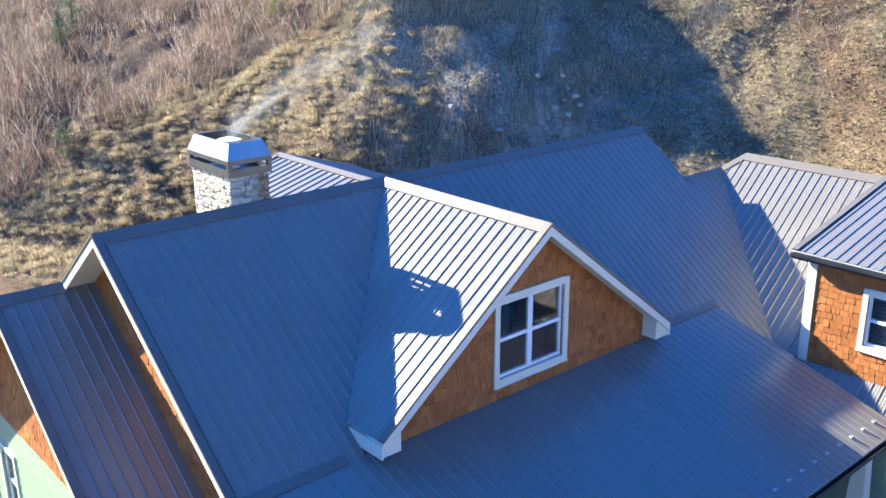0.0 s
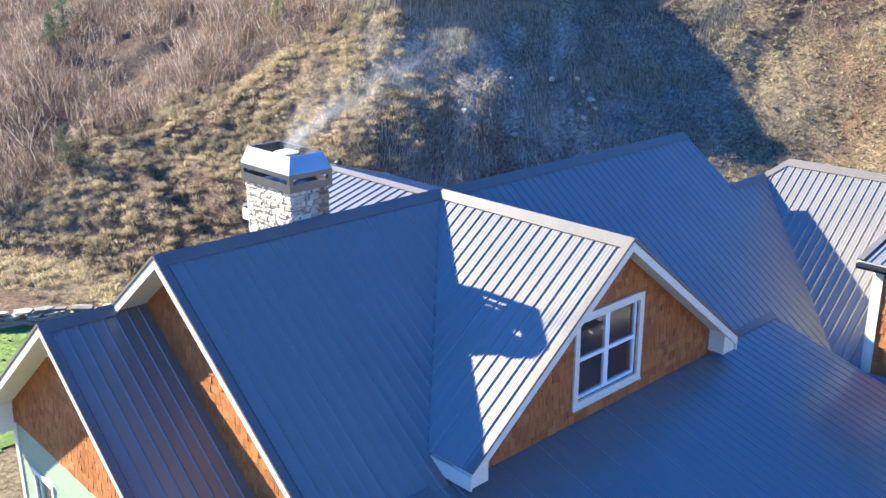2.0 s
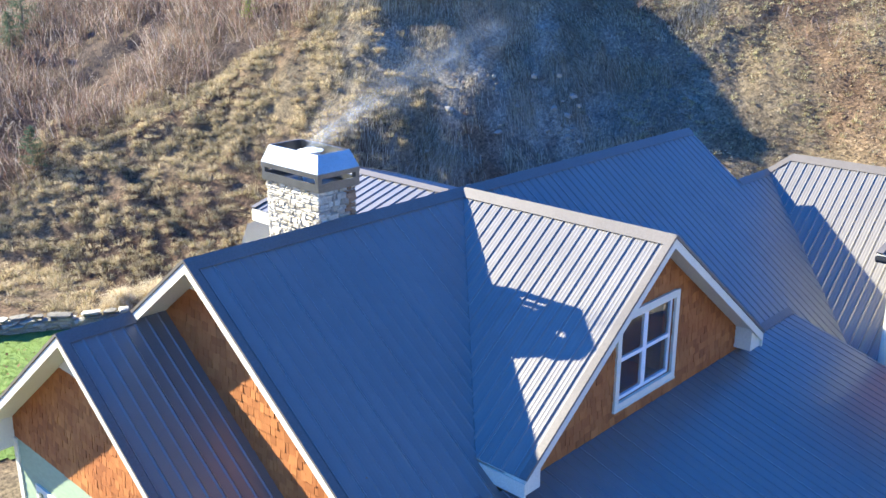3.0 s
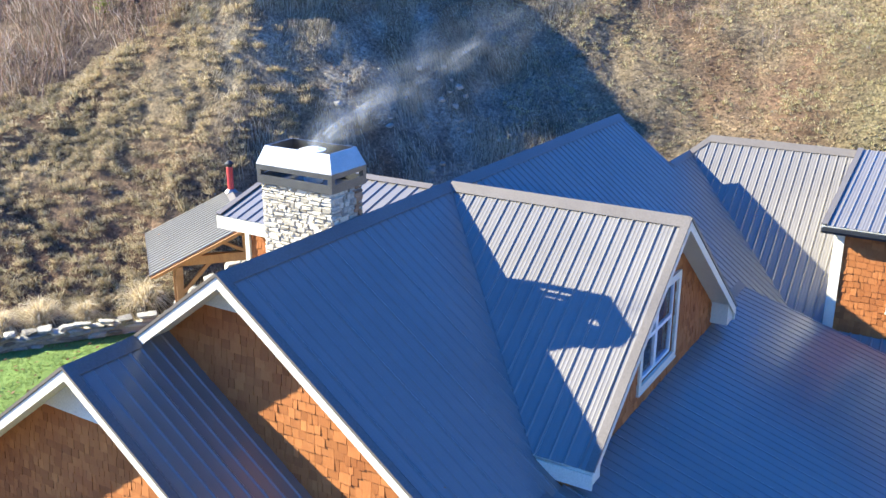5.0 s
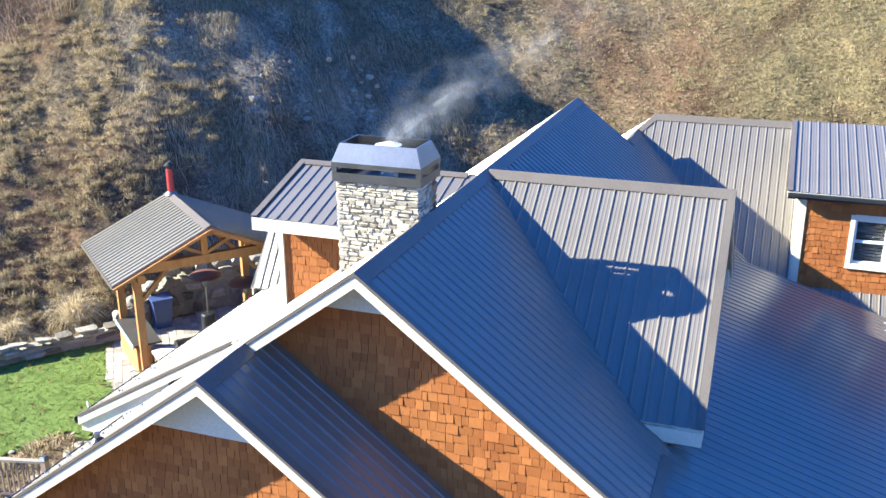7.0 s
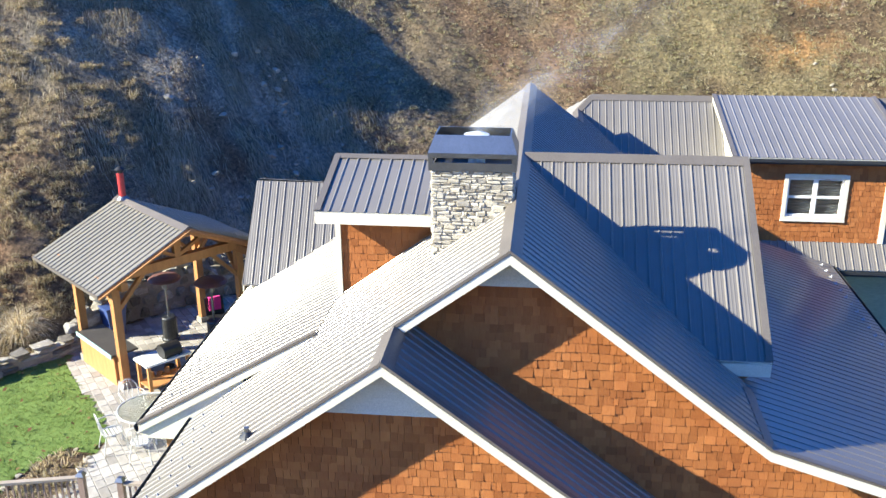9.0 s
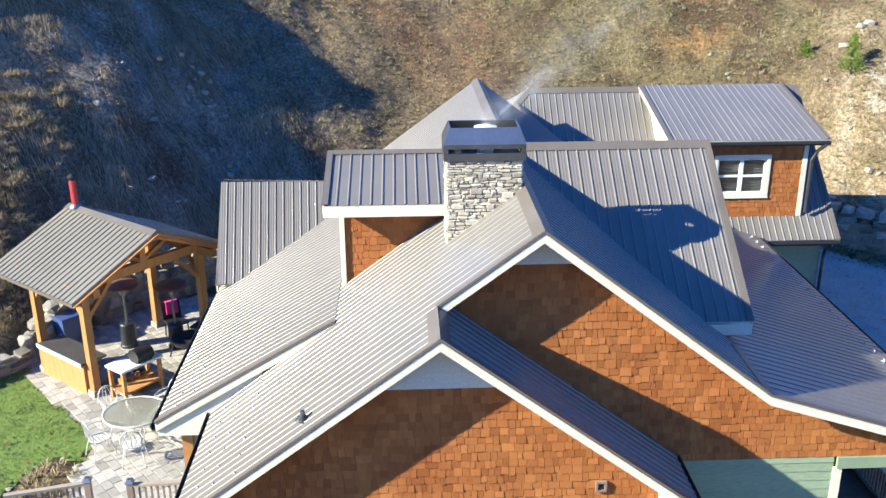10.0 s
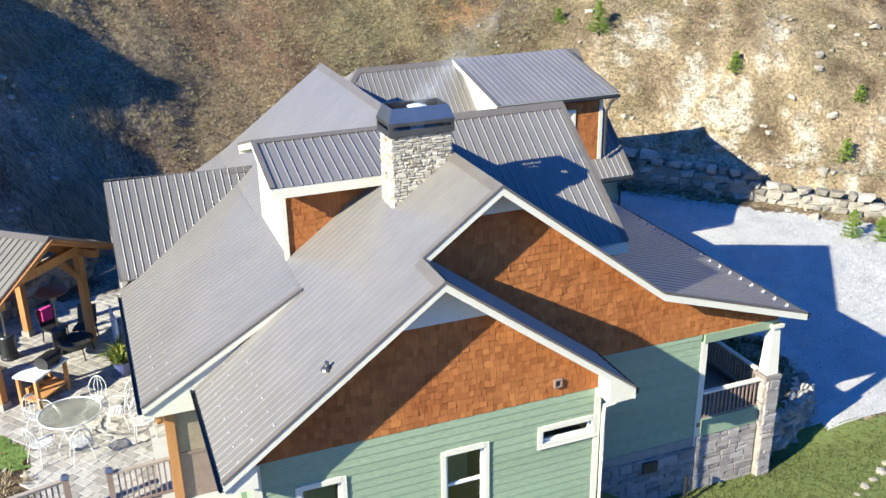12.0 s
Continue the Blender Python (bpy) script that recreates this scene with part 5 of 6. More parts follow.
# ---- under the pavilion ----
WHITE_TOP = surface("white_counter", (0.62, 0.62, 0.6), (0.74, 0.74, 0.72), 2, 0.5, 40, 0.05)
TEAL = surface("teal_edge", (0.3, 0.5, 0.48), (0.4, 0.6, 0.58), 2, 0.5, 40, 0.05)
bar = thing("bar_counter", "low bar counter with board cladding and a teal edge", "counter", at=(4.61, 9.07, PATIO), turn=50.1)
part("body", one(bm_box, (-0.9, 1.45, 0.0), (0.95, 1.8, 0.78)), TIMBER, bar)
part("counter_top", one(bm_box, (-0.95, 1.2, 0.78), (0.95, 1.86, 0.83)), surface("dark_counter_top", (0.035, 0.032, 0.03), (0.07, 0.064, 0.06), 2, 0.5, 40, 0.05), bar, "dark brown counter top")
part("edge_strip", one(bm_box, (-0.95, 1.865, 0.74), (0.95, 1.89, 0.84)), TEAL, bar, "teal edge strip")
work = thing("work_table", "timber work table with a white top", "table", at=(4.61, 9.07, PATIO), turn=50.1)
part("tabletop", one(bm_box, (-2.05, 0.4, 0.78), (-1.4, 1.55, 0.83)), WHITE_TOP, work)
for x in (-1.98, -1.47):
    for y in (0.48, 1.47):
        part("leg", one(bm_box, (x - 0.04, y - 0.04, 0), (x + 0.04, y + 0.04, 0.78)), TIMBER, work)
part("stretcher", one(bm_box, (-2.0, 0.44, 0.2), (-1.45, 1.5, 0.24)), TIMBER, work)
grill = thing("charcoal_grill", "small black and steel charcoal grill on the work table", "grill", at=(4.61, 9.07, PATIO), turn=50.1)
bm = bmesh.new()
ring = [Vector((-1.85, 0.62, 0.98)) + Vector((0.2 * math.cos(a), 0, 0.17 * math.sin(a))) for a in [k * math.tau / 14 for k in range(14)]]
bm_prism(bm, ring, (0, 0.45, 0))
part("drum", bm, BLACK, grill)
part("shelf", one(bm_box, (-1.72, 0.64, 0.93), (-1.5, 1.05, 0.95)), STEEL, grill)
for y in (0.68, 1.0):
    part("foot", one(bm_box, (-2.0, y - 0.02, 0.83), (-1.7, y + 0.02, 0.87)), BLACK, grill)
tub = thing("storage_tub", "dark blue storage tub behind the bar counter", "tub", at=(5.45, 10.85, PATIO), turn=50)
BLUETUB = surface("blue_plastic", (0.03, 0.055, 0.16), (0.05, 0.085, 0.22), 3, 0.45, 40, 0.05)
part("body", one(lambda b: bm_frustum(b, (0, 0, 0), 0.2, 0.26, 0.8)), BLUETUB, tub)
part("lid", one(bm_box, (-0.28, -0.28, 0.8), (0.28, 0.28, 0.85)), BLUETUB, tub)
bucket = thing("bucket", "galvanised steel bucket under the work table", "bucket", at=(3.25, 8.45, PATIO))
bm = bmesh.new()
bm_lathe(bm, [(0.1, 0.0), (0.14, 0.3), (0.15, 0.31), (0.13, 0.3), (0.1, 0.06)], sides=16)
part("pail", bm, STEEL, bucket)
for i, (x, y) in enumerate(((2.9, 8.55), (3.05, 8.42), (2.75, 8.7))):
    log = thing("firewood_log", "split firewood log standing on the patio", "log", "firewood", at=(x, y, PATIO), turn=35 * i)
    part("log", one(lambda b: bm_prism(b, [(-0.07, -0.05, 0), (0.06, -0.06, 0), (0.05, 0.06, 0), (-0.03, 0.07, 0)], (0.02, 0.01, 0.3 + 0.04 * i))), TIMBER, log)


def heater(x, y):
    """A gas patio heater: round base, pole, burner and broad reflector."""
    h = thing("patio_heater", "gas patio heater with a steel burner and brown dome", "patio heater", "patio heaters", at=(x, y, PATIO))
    bm = bmesh.new()
    bm_lathe(bm, [(0.23, 0.0), (0.23, 0.05), (0.2, 0.08), (0.19, 0.62), (0.17, 0.66)], sides=18)
    part("tank_housing", bm, DARKSTEEL, h)
    part("pole", one(bm_tube, [(0, 0, 0.64), (0, 0, 1.45)], 0.03, 10), STEEL, h)
    bm = bmesh.new()
    bm_lathe(bm, [(0.05, 1.43), (0.09, 1.47), (0.09, 1.66), (0.06, 1.7)], sides=14)
    part("burner", bm, STEEL, h)
    bm = bmesh.new()
    bm_lathe(bm, [(0.42, 1.7), (0.425, 1.72), (0.36, 1.77), (0.12, 1.81), (0.02, 1.82)], sides=24)
    part("reflector", bm, BROWNDOME, h)


BROWNDOME = surface("brown_enamel", (0.12, 0.06, 0.05), (0.18, 0.09, 0.08), 2, 0.4, 40, 0.05)
heater(5.3, 9.25)
heater(5.18, 7.98)
pit = thing("fire_pit", "round black iron fire pit on legs", "fire pit", at=(4.75, 7.6, PATIO))
bm = bmesh.new()
bm_lathe(bm, [(0.12, 0.2), (0.32, 0.28), (0.42, 0.42), (0.46, 0.43), (0.46, 0.46), (0.4, 0.45), (0.3, 0.34), (0.1, 0.26)], sides=22)
part("bowl", bm, BLACK, pit)
for k in range(4):
    a = k * math.tau / 4 + 0.4
    part("leg", one(bm_tube, [(0.36 * math.cos(a), 0.36 * math.sin(a), 0.34), (0.46 * math.cos(a), 0.46 * math.sin(a), 0)], 0.02, 6), BLACK, pit)


def metal_chair():
    """A curled iron garden chair: hoop back, slatted seat, four splayed legs."""
    ch = thing("garden_chair", "white wrought-iron garden chair with a hooped back", "chair", "garden chairs", at=(0, 0, 0))
    seat = [(0.22 * math.cos(a), 0.21 * math.sin(a), 0.43) for a in [k * math.tau / 16 for k in range(17)]]
    part("seat_rim", one(bm_tube, seat, 0.013, 6), WHITEIRON, ch)
    for i in range(5):
        x = -0.15 + i * 0.075
        half = math.sqrt(0.21**2 - (x * 0.95) ** 2)
        part("seat_slat", one(bm_box, (x - 0.022, -half, 0.425), (x + 0.022, half, 0.438)), WHITEIRON, ch)
    hoop = [(-0.21 + 0.0, 0.2, 0.43)] + [(-0.22 - 0.07 * math.sin(a), 0.22 * math.cos(a), 0.6 + 0.3 * math.sin(a)) for a in [k * math.pi / 10 for k in range(11)]] + [(-0.21, -0.2, 0.43)]
    part("back_hoop", one(bm_tube, hoop, 0.013, 6), WHITEIRON, ch)
    for y in (-0.09, 0.0, 0.09):
        part("back_bar", one(bm_tube, [(-0.21, y * 0.6, 0.44), (-0.25, y * 1.2, 0.64), (-0.285, y * 0.5, 0.88)], 0.009, 5), WHITEIRON, ch)
    for s in (-1, 1):
        part("arm", one(bm_tube, [(-0.24, s * 0.22, 0.66), (0.0, s * 0.26, 0.67), (0.16, s * 0.25, 0.64), (0.17, s * 0.2, 0.44)], 0.011, 6), WHITEIRON, ch)
        part("leg", one(bm_tube, [(0.15, s * 0.16, 0.43), (0.2, s * 0.2, 0.2), (0.23, s * 0.23, 0.0)], 0.012, 6), WHITEIRON, ch)
        part("leg", one(bm_tube, [(-0.16, s * 0.16, 0.43), (-0.22, s * 0.2, 0.2), (-0.26, s * 0.23, 0.0)], 0.012, 6), WHITEIRON, ch)
    return ch


WHITEIRON = surface("white_painted_iron", (0.46, 0.455, 0.43), (0.55, 0.545, 0.52), 4, 0.45, 60, 0.05)
TX, TY = 0.55, 7.78
chair = metal_chair()
chair.matrix_world = pose(TX + 0.62, TY + 0.66, PATIO, 0, 0, 225)
for dx, dy, turn in ((-0.55, 0.62, 310), (-0.85, -0.15, 10), (0.15, -0.95, 80), (0.85, -0.5, 150)):
    copy_thing(chair, pose(TX + dx, TY + dy, PATIO, 0, 0, turn))
for i in range(3):
    copy_thing(chair, pose(0.05 + 0.42 * i, 6.3 + 0.02 * i, PATIO, 0, 0, 182 + 3 * i))
table = thing("garden_table", "round glass-topped white iron garden table", "table", at=(TX, TY, PATIO))
part("rim", one(bm_tube, [(0.66 * math.cos(a), 0.66 * math.sin(a), 0.7) for a in [k * math.tau / 40 for k in range(41)]], 0.02, 8), WHITEIRON, table)
bm = bmesh.new()
bm_lathe(bm, [(0.65, 0.697), (0.65, 0.705)], sides=40)
FROSTED = glass_dark("frosted_table_glass", (0.75, 0.8, 0.76))
FROSTED.node_tree.nodes["Principled BSDF"].inputs["Roughness"].default_value = 0.25
part("glass_top", bm, FROSTED, table, "frosted greenish glass top").visible_shadow = False
for k in range(4):
    a = k * math.tau / 4 + 0.6
    c, s = math.cos(a), math.sin(a)
    part("leg", one(bm_tube, [(0.6 * c, 0.6 * s, 0.69), (0.3 * c, 0.3 * s, 0.5), (0.22 * c, 0.22 * s, 0.3), (0.4 * c, 0.4 * s, 0.0)], 0.016, 6), WHITEIRON, table)
part("ring", one(bm_tube, [(0.26 * math.cos(a), 0.26 * math.sin(a), 0.4) for a in [k * math.tau / 20 for k in range(21)]], 0.012, 6), WHITEIRON, table)


def black_chair(x, y, turn):
    ch = thing("patio_chair", "black metal patio chair beside the fire pit", "chair", "patio chairs", at=(x, y, PATIO), turn=turn)
    part("seat", one(bm_box, (-0.24, -0.25, 0.4), (0.24, 0.25, 0.45)), BLACK, ch)
    part("backrest", one(lambda b: bm_prism(b, [(-0.24, -0.25, 0.45), (-0.24, 0.25, 0.45), (-0.36, 0.25, 0.9), (-0.36, -0.25, 0.9)], (-0.03, 0, 0.01))), BLACK, ch)
    for sx in (-1, 1):
        for sy in (-1, 1):
            part("leg", one(bm_tube, [(sx * 0.21, sy * 0.22, 0.4), (sx * 0.24, sy * 0.24, 0)], 0.018, 6), BLACK, ch)


black_chair(5.55, 7.35, 160)
black_chair(5.8, 8.1, 215)
towel = thing("pink_towel", "bright pink towel hung over a chair back", "towel", at=(6.02, 8.25, PATIO), turn=215)
PINK = surface("pink_cloth", (0.75, 0.03, 0.22), (0.85, 0.06, 0.3), 6, 0.8, 60, 0.2)
part("cloth", one(lambda b: [bm_box(b, (0.02, -0.16, 0.58), (0.045, 0.16, 0.93))]), PINK, towel)
part("fold", one(lambda b: bm_box(b, (-0.05, -0.16, 0.92), (0.045, 0.16, 0.945))), PINK, towel)

# ---- by the rear wall ----
crate = thing("shutter_rack", "white louvred rack leaning by the rear porch", "rack", at=(4.85, 6.6, PATIO), turn=6)
BLUEWHITE = surface("blue_white_paint", (0.5, 0.55, 0.66), (0.62, 0.66, 0.76), 3, 0.5, 40, 0.05)
for x in (-0.45, 0.45):
    part("side_rail", one(bm_box, (x - 0.03, -0.03, 0), (x + 0.03, 0.03, 1.0)), BLUEWHITE, crate)
for i in range(9):
    part("louvre", one(bm_box, (-0.42, -0.025, 0.08 + i * 0.1), (0.42, 0.025, 0.14 + i * 0.1)), BLUEWHITE, crate)


# ---- stones ----
def rock_mesh(seed, square=0.55):
    """A rounded, slightly angular stone about one metre across."""
    rnd = random.Random(seed)
    bm = bmesh.new()
    bmesh.ops.create_icosphere(bm, subdivisions=1, radius=0.5)
    off = Vector((rnd.uniform(0, 50), rnd.uniform(0, 50), rnd.uniform(0, 50)))
    for v in bm.verts:
        c = v.co.normalized()
        c = Vector([math.copysign(abs(k) ** square, k) for k in c])
        v.co = c * 0.5 * (0.86 + 0.5 * noise.noise(c * 1.3 + off)) * 0.95
    return mesh_of("stone", bm, FIELD)


ROCKS = [rock_mesh(k) for k in range(10)]
SLABS = [rock_mesh(k + 60, 0.42) for k in range(8)]
RUBBLE = [rock_mesh(k + 30, 0.9) for k in range(6)]
OUTCROP = [rock_mesh(k + 90, 0.5) for k in range(6)]
PALE = surface("pale_limestone", (0.24, 0.21, 0.165), (0.4, 0.36, 0.29), 5, 0.85, 30, 0.7, 0.02, vary=0.2)
for me in RUBBLE + OUTCROP:
    me.materials[0] = PALE


def along_path(path, s):
    for (ax, ay), (bx, by) in zip(path, path[1:]):
        n = math.hypot(bx - ax, by - ay)
        if s <= n:
            return ax + (bx - ax) * s / n, ay + (by - ay) * s / n, math.degrees(math.atan2(by - ay, bx - ax))
        s -= n
    return None


def stone_wall(path, height, size, thick, label, seed, foot=None, limit=290, kinds=ROCKS):
    """A dry-laid wall: stones as separate pieces on courses that follow the path, over a rough earth core."""
    rnd = random.Random(seed)
    wall = thing("stone_wall", label, "stone wall")
    total = sum(math.hypot(b[0] - a[0], b[1] - a[1]) for a, b in zip(path, path[1:]))
    core = bmesh.new()
    s, row = 0.0, []
    while s < total:
        x, y, t = along_path(path, s)
        z = float(ground_height(x, y)) if foot is None else foot
        row.append((x, y, z, t, height(s / total)))
        s += 0.4
    rings = []
    for x, y, z, t, h in row:
        n = Vector((-math.sin(radians(t)), math.cos(radians(t)), 0)) * thick * 0.2
        p = Vector((x, y, z))
        rings.append([core.verts.new(q) for q in (p - n - Vector((0, 0, 0.3)), p - n + Vector((0, 0, h * 0.68)), p + n + Vector((0, 0, h * 0.68)), p + n - Vector((0, 0, 0.3)))])
    for a, b in zip(rings, rings[1:]):
        for k in range(4):
            core.faces.new((a[k], a[(k + 1) % 4], b[(k + 1) % 4], b[k]))
    core.faces.new(rings[0])
    core.faces.new(rings[-1][::-1])
    part("earth_core", core, MORTAR, wall)
    made, level = 0, 0.0
    while made < limit:
        h = rnd.uniform(size[1] * 0.75, size[1] * 1.25)
        s, any_here = rnd.uniform(0, 0.2), False
        while s < total and made < limit:
            w = rnd.uniform(size[0] * 0.6, size[0] * 1.4)
            spot = along_path(path, min(s + w / 2, total - 0.01))
            x, y, t = spot
            if level + h * 0.4 < height(min(1, (s + w / 2) / total)):
                z = float(ground_height(x, y)) if foot is None else foot
                m = pose(x + rnd.uniform(-0.07, 0.07), y + rnd.uniform(-0.07, 0.07), z + level + h / 2, rnd.uniform(-6, 6), rnd.uniform(-6, 6), t + rnd.uniform(-8, 8) + 180 * rnd.randint(0, 1))
                shared("stone", rnd.choice(kinds), wall, m @ Matrix.Diagonal((w * 1.05, thick * rnd.uniform(0.85, 1.1), h * 1.12, 1)))
                made += 1
                any_here = True
            s += w * 0.98
        level += h * 0.95
        if not any_here:
            break
    return wall


stone_wall([(-7.5, 19.1), (-1.7, 15.6), (1.85, 13.4), (4.3, 11.55)], lambda k: 0.42, (0.62, 0.11), 0.42, "low dry-stone wall of flat pale slabs behind the lawn", 1, kinds=SLABS)
stone_wall([(4.5, 11.75), (6.4, 10.9), (7.6, 9.7), (9.2, 8.1), (10.2, 7.0)], lambda k: min(1.7 - 0.5 * k, 0.4 + 5.0 * k), (0.46, 0.3), 0.5, "mossy boulder wall behind the patio pavilion", 2)
stone_wall([(14.2, -9.4), (13.6, -10.6), (10.3, -15.0), (8.7, -16.8), (6.9, -18.9), (4.8, -21.5)], lambda k: 1.6 - 1.05 * k, (0.62, 0.27), 0.6, "grey slab-stone retaining wall along the drive", 3, kinds=SLABS)
stone_wall([(-4.2, -7.1), (-4.15, -8.0), (-3.75, -8.9), (-3.1, -9.5), (-2.2, -9.85), (-1.0, -9.9), (0.4, -9.5)], lambda k: 1.2 - 0.65 * k, (0.36, 0.2), 0.4, "curved dry-stone wall around the porch bed", 4, foot=-1.45)
rnd = random.Random(8)


def loose_stones(spots, sizes, label, group, meshes):
    for x, y in spots:
        s = rnd.uniform(*sizes)
        ob = new("stone", rnd.choice(meshes))
        z = float(ground_height(x, y))
        ob.matrix_world = pose(x, y, z + s * 0.1, rnd.uniform(-20, 20), rnd.uniform(-20, 20), rnd.uniform(0, 360)) @ Matrix.Diagonal((s, s * rnd.uniform(0.7, 1.1), s * rnd.uniform(0.5, 0.8), 1))
        tagged(ob, label, "stone", group)


loose_stones([(-0.1 - 1.5 + 1.5 * math.cos(a), 9.2 + 0.75 * math.sin(a)) for a in [k * math.tau / 20 for k in range(20)] if rnd.random() < 0.7], (0.1, 0.22), "pale rounded stone edging the flower bed", "bed stones", RUBBLE)
loose_stones([(-6.4 + 0.16 * k + rnd.uniform(-0.05, 0.05), -7.9 - 0.36 * k) for k in range(9)], (0.2, 0.36), "whitish stone in a row on the lawn", "lawn stones", RUBBLE)
spots = []
while len(spots) < 120:
    x, y = rnd.uniform(4, 19), rnd.uniform(-26, -9)
    d, st, al = hill_distance(np.array([x]), np.array([y]))
    if 0.5 < d[0] < 8 and rnd.random() < 0.35 + 0.5 * (fbm(np.array([x]), np.array([y]), 0.5, 2, 2.0)[0] > 0.1):
        spots.append((x, y))
loose_stones(spots[:60], (0.08, 0.3), "pale broken rock lying on the cut slope", "slope rocks", RUBBLE)
loose_stones(spots[60:], (0.16, 0.5), "pale angular rock bedded in the cut slope", "bedded rocks", OUTCROP)
loose_stones([(14.75 + rnd.gauss(0, 0.3), 8.8 + rnd.gauss(0, 0.4)) for _ in range(16)], (0.08, 0.32), "pale rock outcrop in the shaded cut", "outcrop rocks", OUTCROP)
loose_stones([(15.1 + rnd.gauss(0, 0.25), 6.6 + rnd.gauss(0, 0.45)) for _ in range(14)], (0.08, 0.28), "pale rock outcrop in the shaded cut", "outcrop rocks", OUTCROP)
loose_stones([(12.4 + rnd.uniform(-2.5, 2.5), 9.5 + rnd.uniform(-2, 2)) for _ in range(22)], (0.15, 0.4), "grey rock lying on the shaded slope", "shade rocks", RUBBLE[:3])

# ---- patio paving ----
PAVER = surface("concrete_paver", (0.27, 0.25, 0.22), (0.39, 0.365, 0.33), 5, 0.8, 50, 0.4, 0.004, vary=0.3)
PAVER_ROW = surface("concrete_paver_far", (0.27, 0.25, 0.22), (0.39, 0.365, 0.33), 5, 0.8, 50, 0.4, 0.004, vary=0.3, island=True)
patio = thing("patio", "patio of beige and grey concrete pavers", "patio", kind="structure")
ex, ey = zip(*PATIO_EDGE)


def on_patio(x, y):
    d = hill_distance(np.array([x]), np.array([y]))[0][0]
    return y < np.interp(x, ex, ey) - 0.05 and y > 6.2 and d < -0.35 and x > -2.9


def bm_paver(bm, w, l, m=None):
    c = 0.008
    lo = [(-w / 2, -l / 2, -0.06), (w / 2, -l / 2, -0.06), (w / 2, l / 2, -0.06), (-w / 2, l / 2, -0.06)]
    mid = [(x, y, 0.0 - c) for x, y, _ in lo]
    top = [(x - math.copysign(c, x), y - math.copysign(c, y), 0.0) for x, y, _ in lo]
    rings = [[bm.verts.new((m @ Vector(p)) if m else p) for p in r] for r in (lo, mid, top)]
    for a, b in zip(rings, rings[1:]):
        for k in range(4):
            bm.faces.new((a[k], a[(k + 1) % 4], b[(k + 1) % 4], b[k]))
    bm.faces.new(rings[-1])


part("bedding_sand", one(lambda b: bm_prism(b, [(-2.95, 6.2, PATIO - 0.09), (8.2, 6.2, PATIO - 0.09), (8.0, 9.2, PATIO - 0.09), (5.2, 11.5, PATIO - 0.09), (4.2, 11.5, PATIO - 0.09), (3.2, 10.95, PATIO - 0.09), (0.4, 8.7, PATIO - 0.09), (-2.95, 8.75, PATIO - 0.09)], (0, 0, 0.075))), surface("paver_sand", (0.2, 0.18, 0.15), (0.28, 0.25, 0.21), 5, 0.9, 60, 0.3), patio)
PAV = {}
rest, made, pieces = bmesh.new(), 0, []
ang = 38.0
turn = pose(0, 0, 0, 0, 0, ang)
v = -14.0
row = 0
while v < 14:
    u = -14.0 + 0.17 * (row % 3)
    while u < 14:
        l = rnd.choice((0.2, 0.3, 0.3, 0.4))
        p = turn @ Vector((u + l / 2, v + 0.1, 0)) + Vector((2.0, 8.0, 0))
        if -3 < p.x < 8.5 and 6 < p.y < 12 and on_patio(p.x, p.y):
            pieces.append((math.hypot(p.x - 0.6, p.y - 7.9), p.x, p.y, l))
        u += l
    v += 0.2
    row += 1
pieces.sort()
for k, (_, x, y, l) in enumerate(pieces):
    m = pose(x, y, PATIO + rnd.uniform(-0.003, 0.003), rnd.uniform(-0.4, 0.4), rnd.uniform(-0.4, 0.4), ang)
    if k < 300:
        if l not in PAV:
            PAV[l] = mesh_of("paver", one(bm_paver, l - 0.008, 0.192), PAVER)
        shared("paver", PAV[l], patio, m)
    else:
        bm_paver(rest, l - 0.008, 0.192, m)
tagged(part("pavers", rest, PAVER_ROW, patio), kind="stuff")


# ---- plants ----
def leafy(name, tints, rough=0.85, shine=0.1):
    """A thin plant surface whose pieces each take a tint of their own."""
    m, n, l, b = material(name)
    r = n.new("ShaderNodeNewGeometry").outputs["Random Per Island"]
    k = len(tints) - 1
    c = ramp(n, l, r, [(i / k, t) for i, t in enumerate(tints)])
    c = mix(n, l, 1.0, c, ramp(n, l, noise_at(n, l, 0.5, 3, 0.6), [(0.3, (0.72, 0.72, 0.72)), (0.7, (1.22, 1.2, 1.16))]), "MULTIPLY")
    l.new(c, b.inputs["Base Color"])
    b.inputs["Roughness"].default_value, b.inputs["Specular IOR Level"].default_value = rough, shine
    thin = n.new("ShaderNodeBsdfTranslucent")
    l.new(c, thin.inputs[0])
    both = n.new("ShaderNodeMixShader")
    both.inputs[0].default_value = 0.4
    l.new(b.outputs[0], both.inputs[1])
    l.new(thin.outputs[0], both.inputs[2])
    l.new(both.outputs[0], n["Material Output"].inputs[0])
    return m


rng = np.random.default_rng(5)


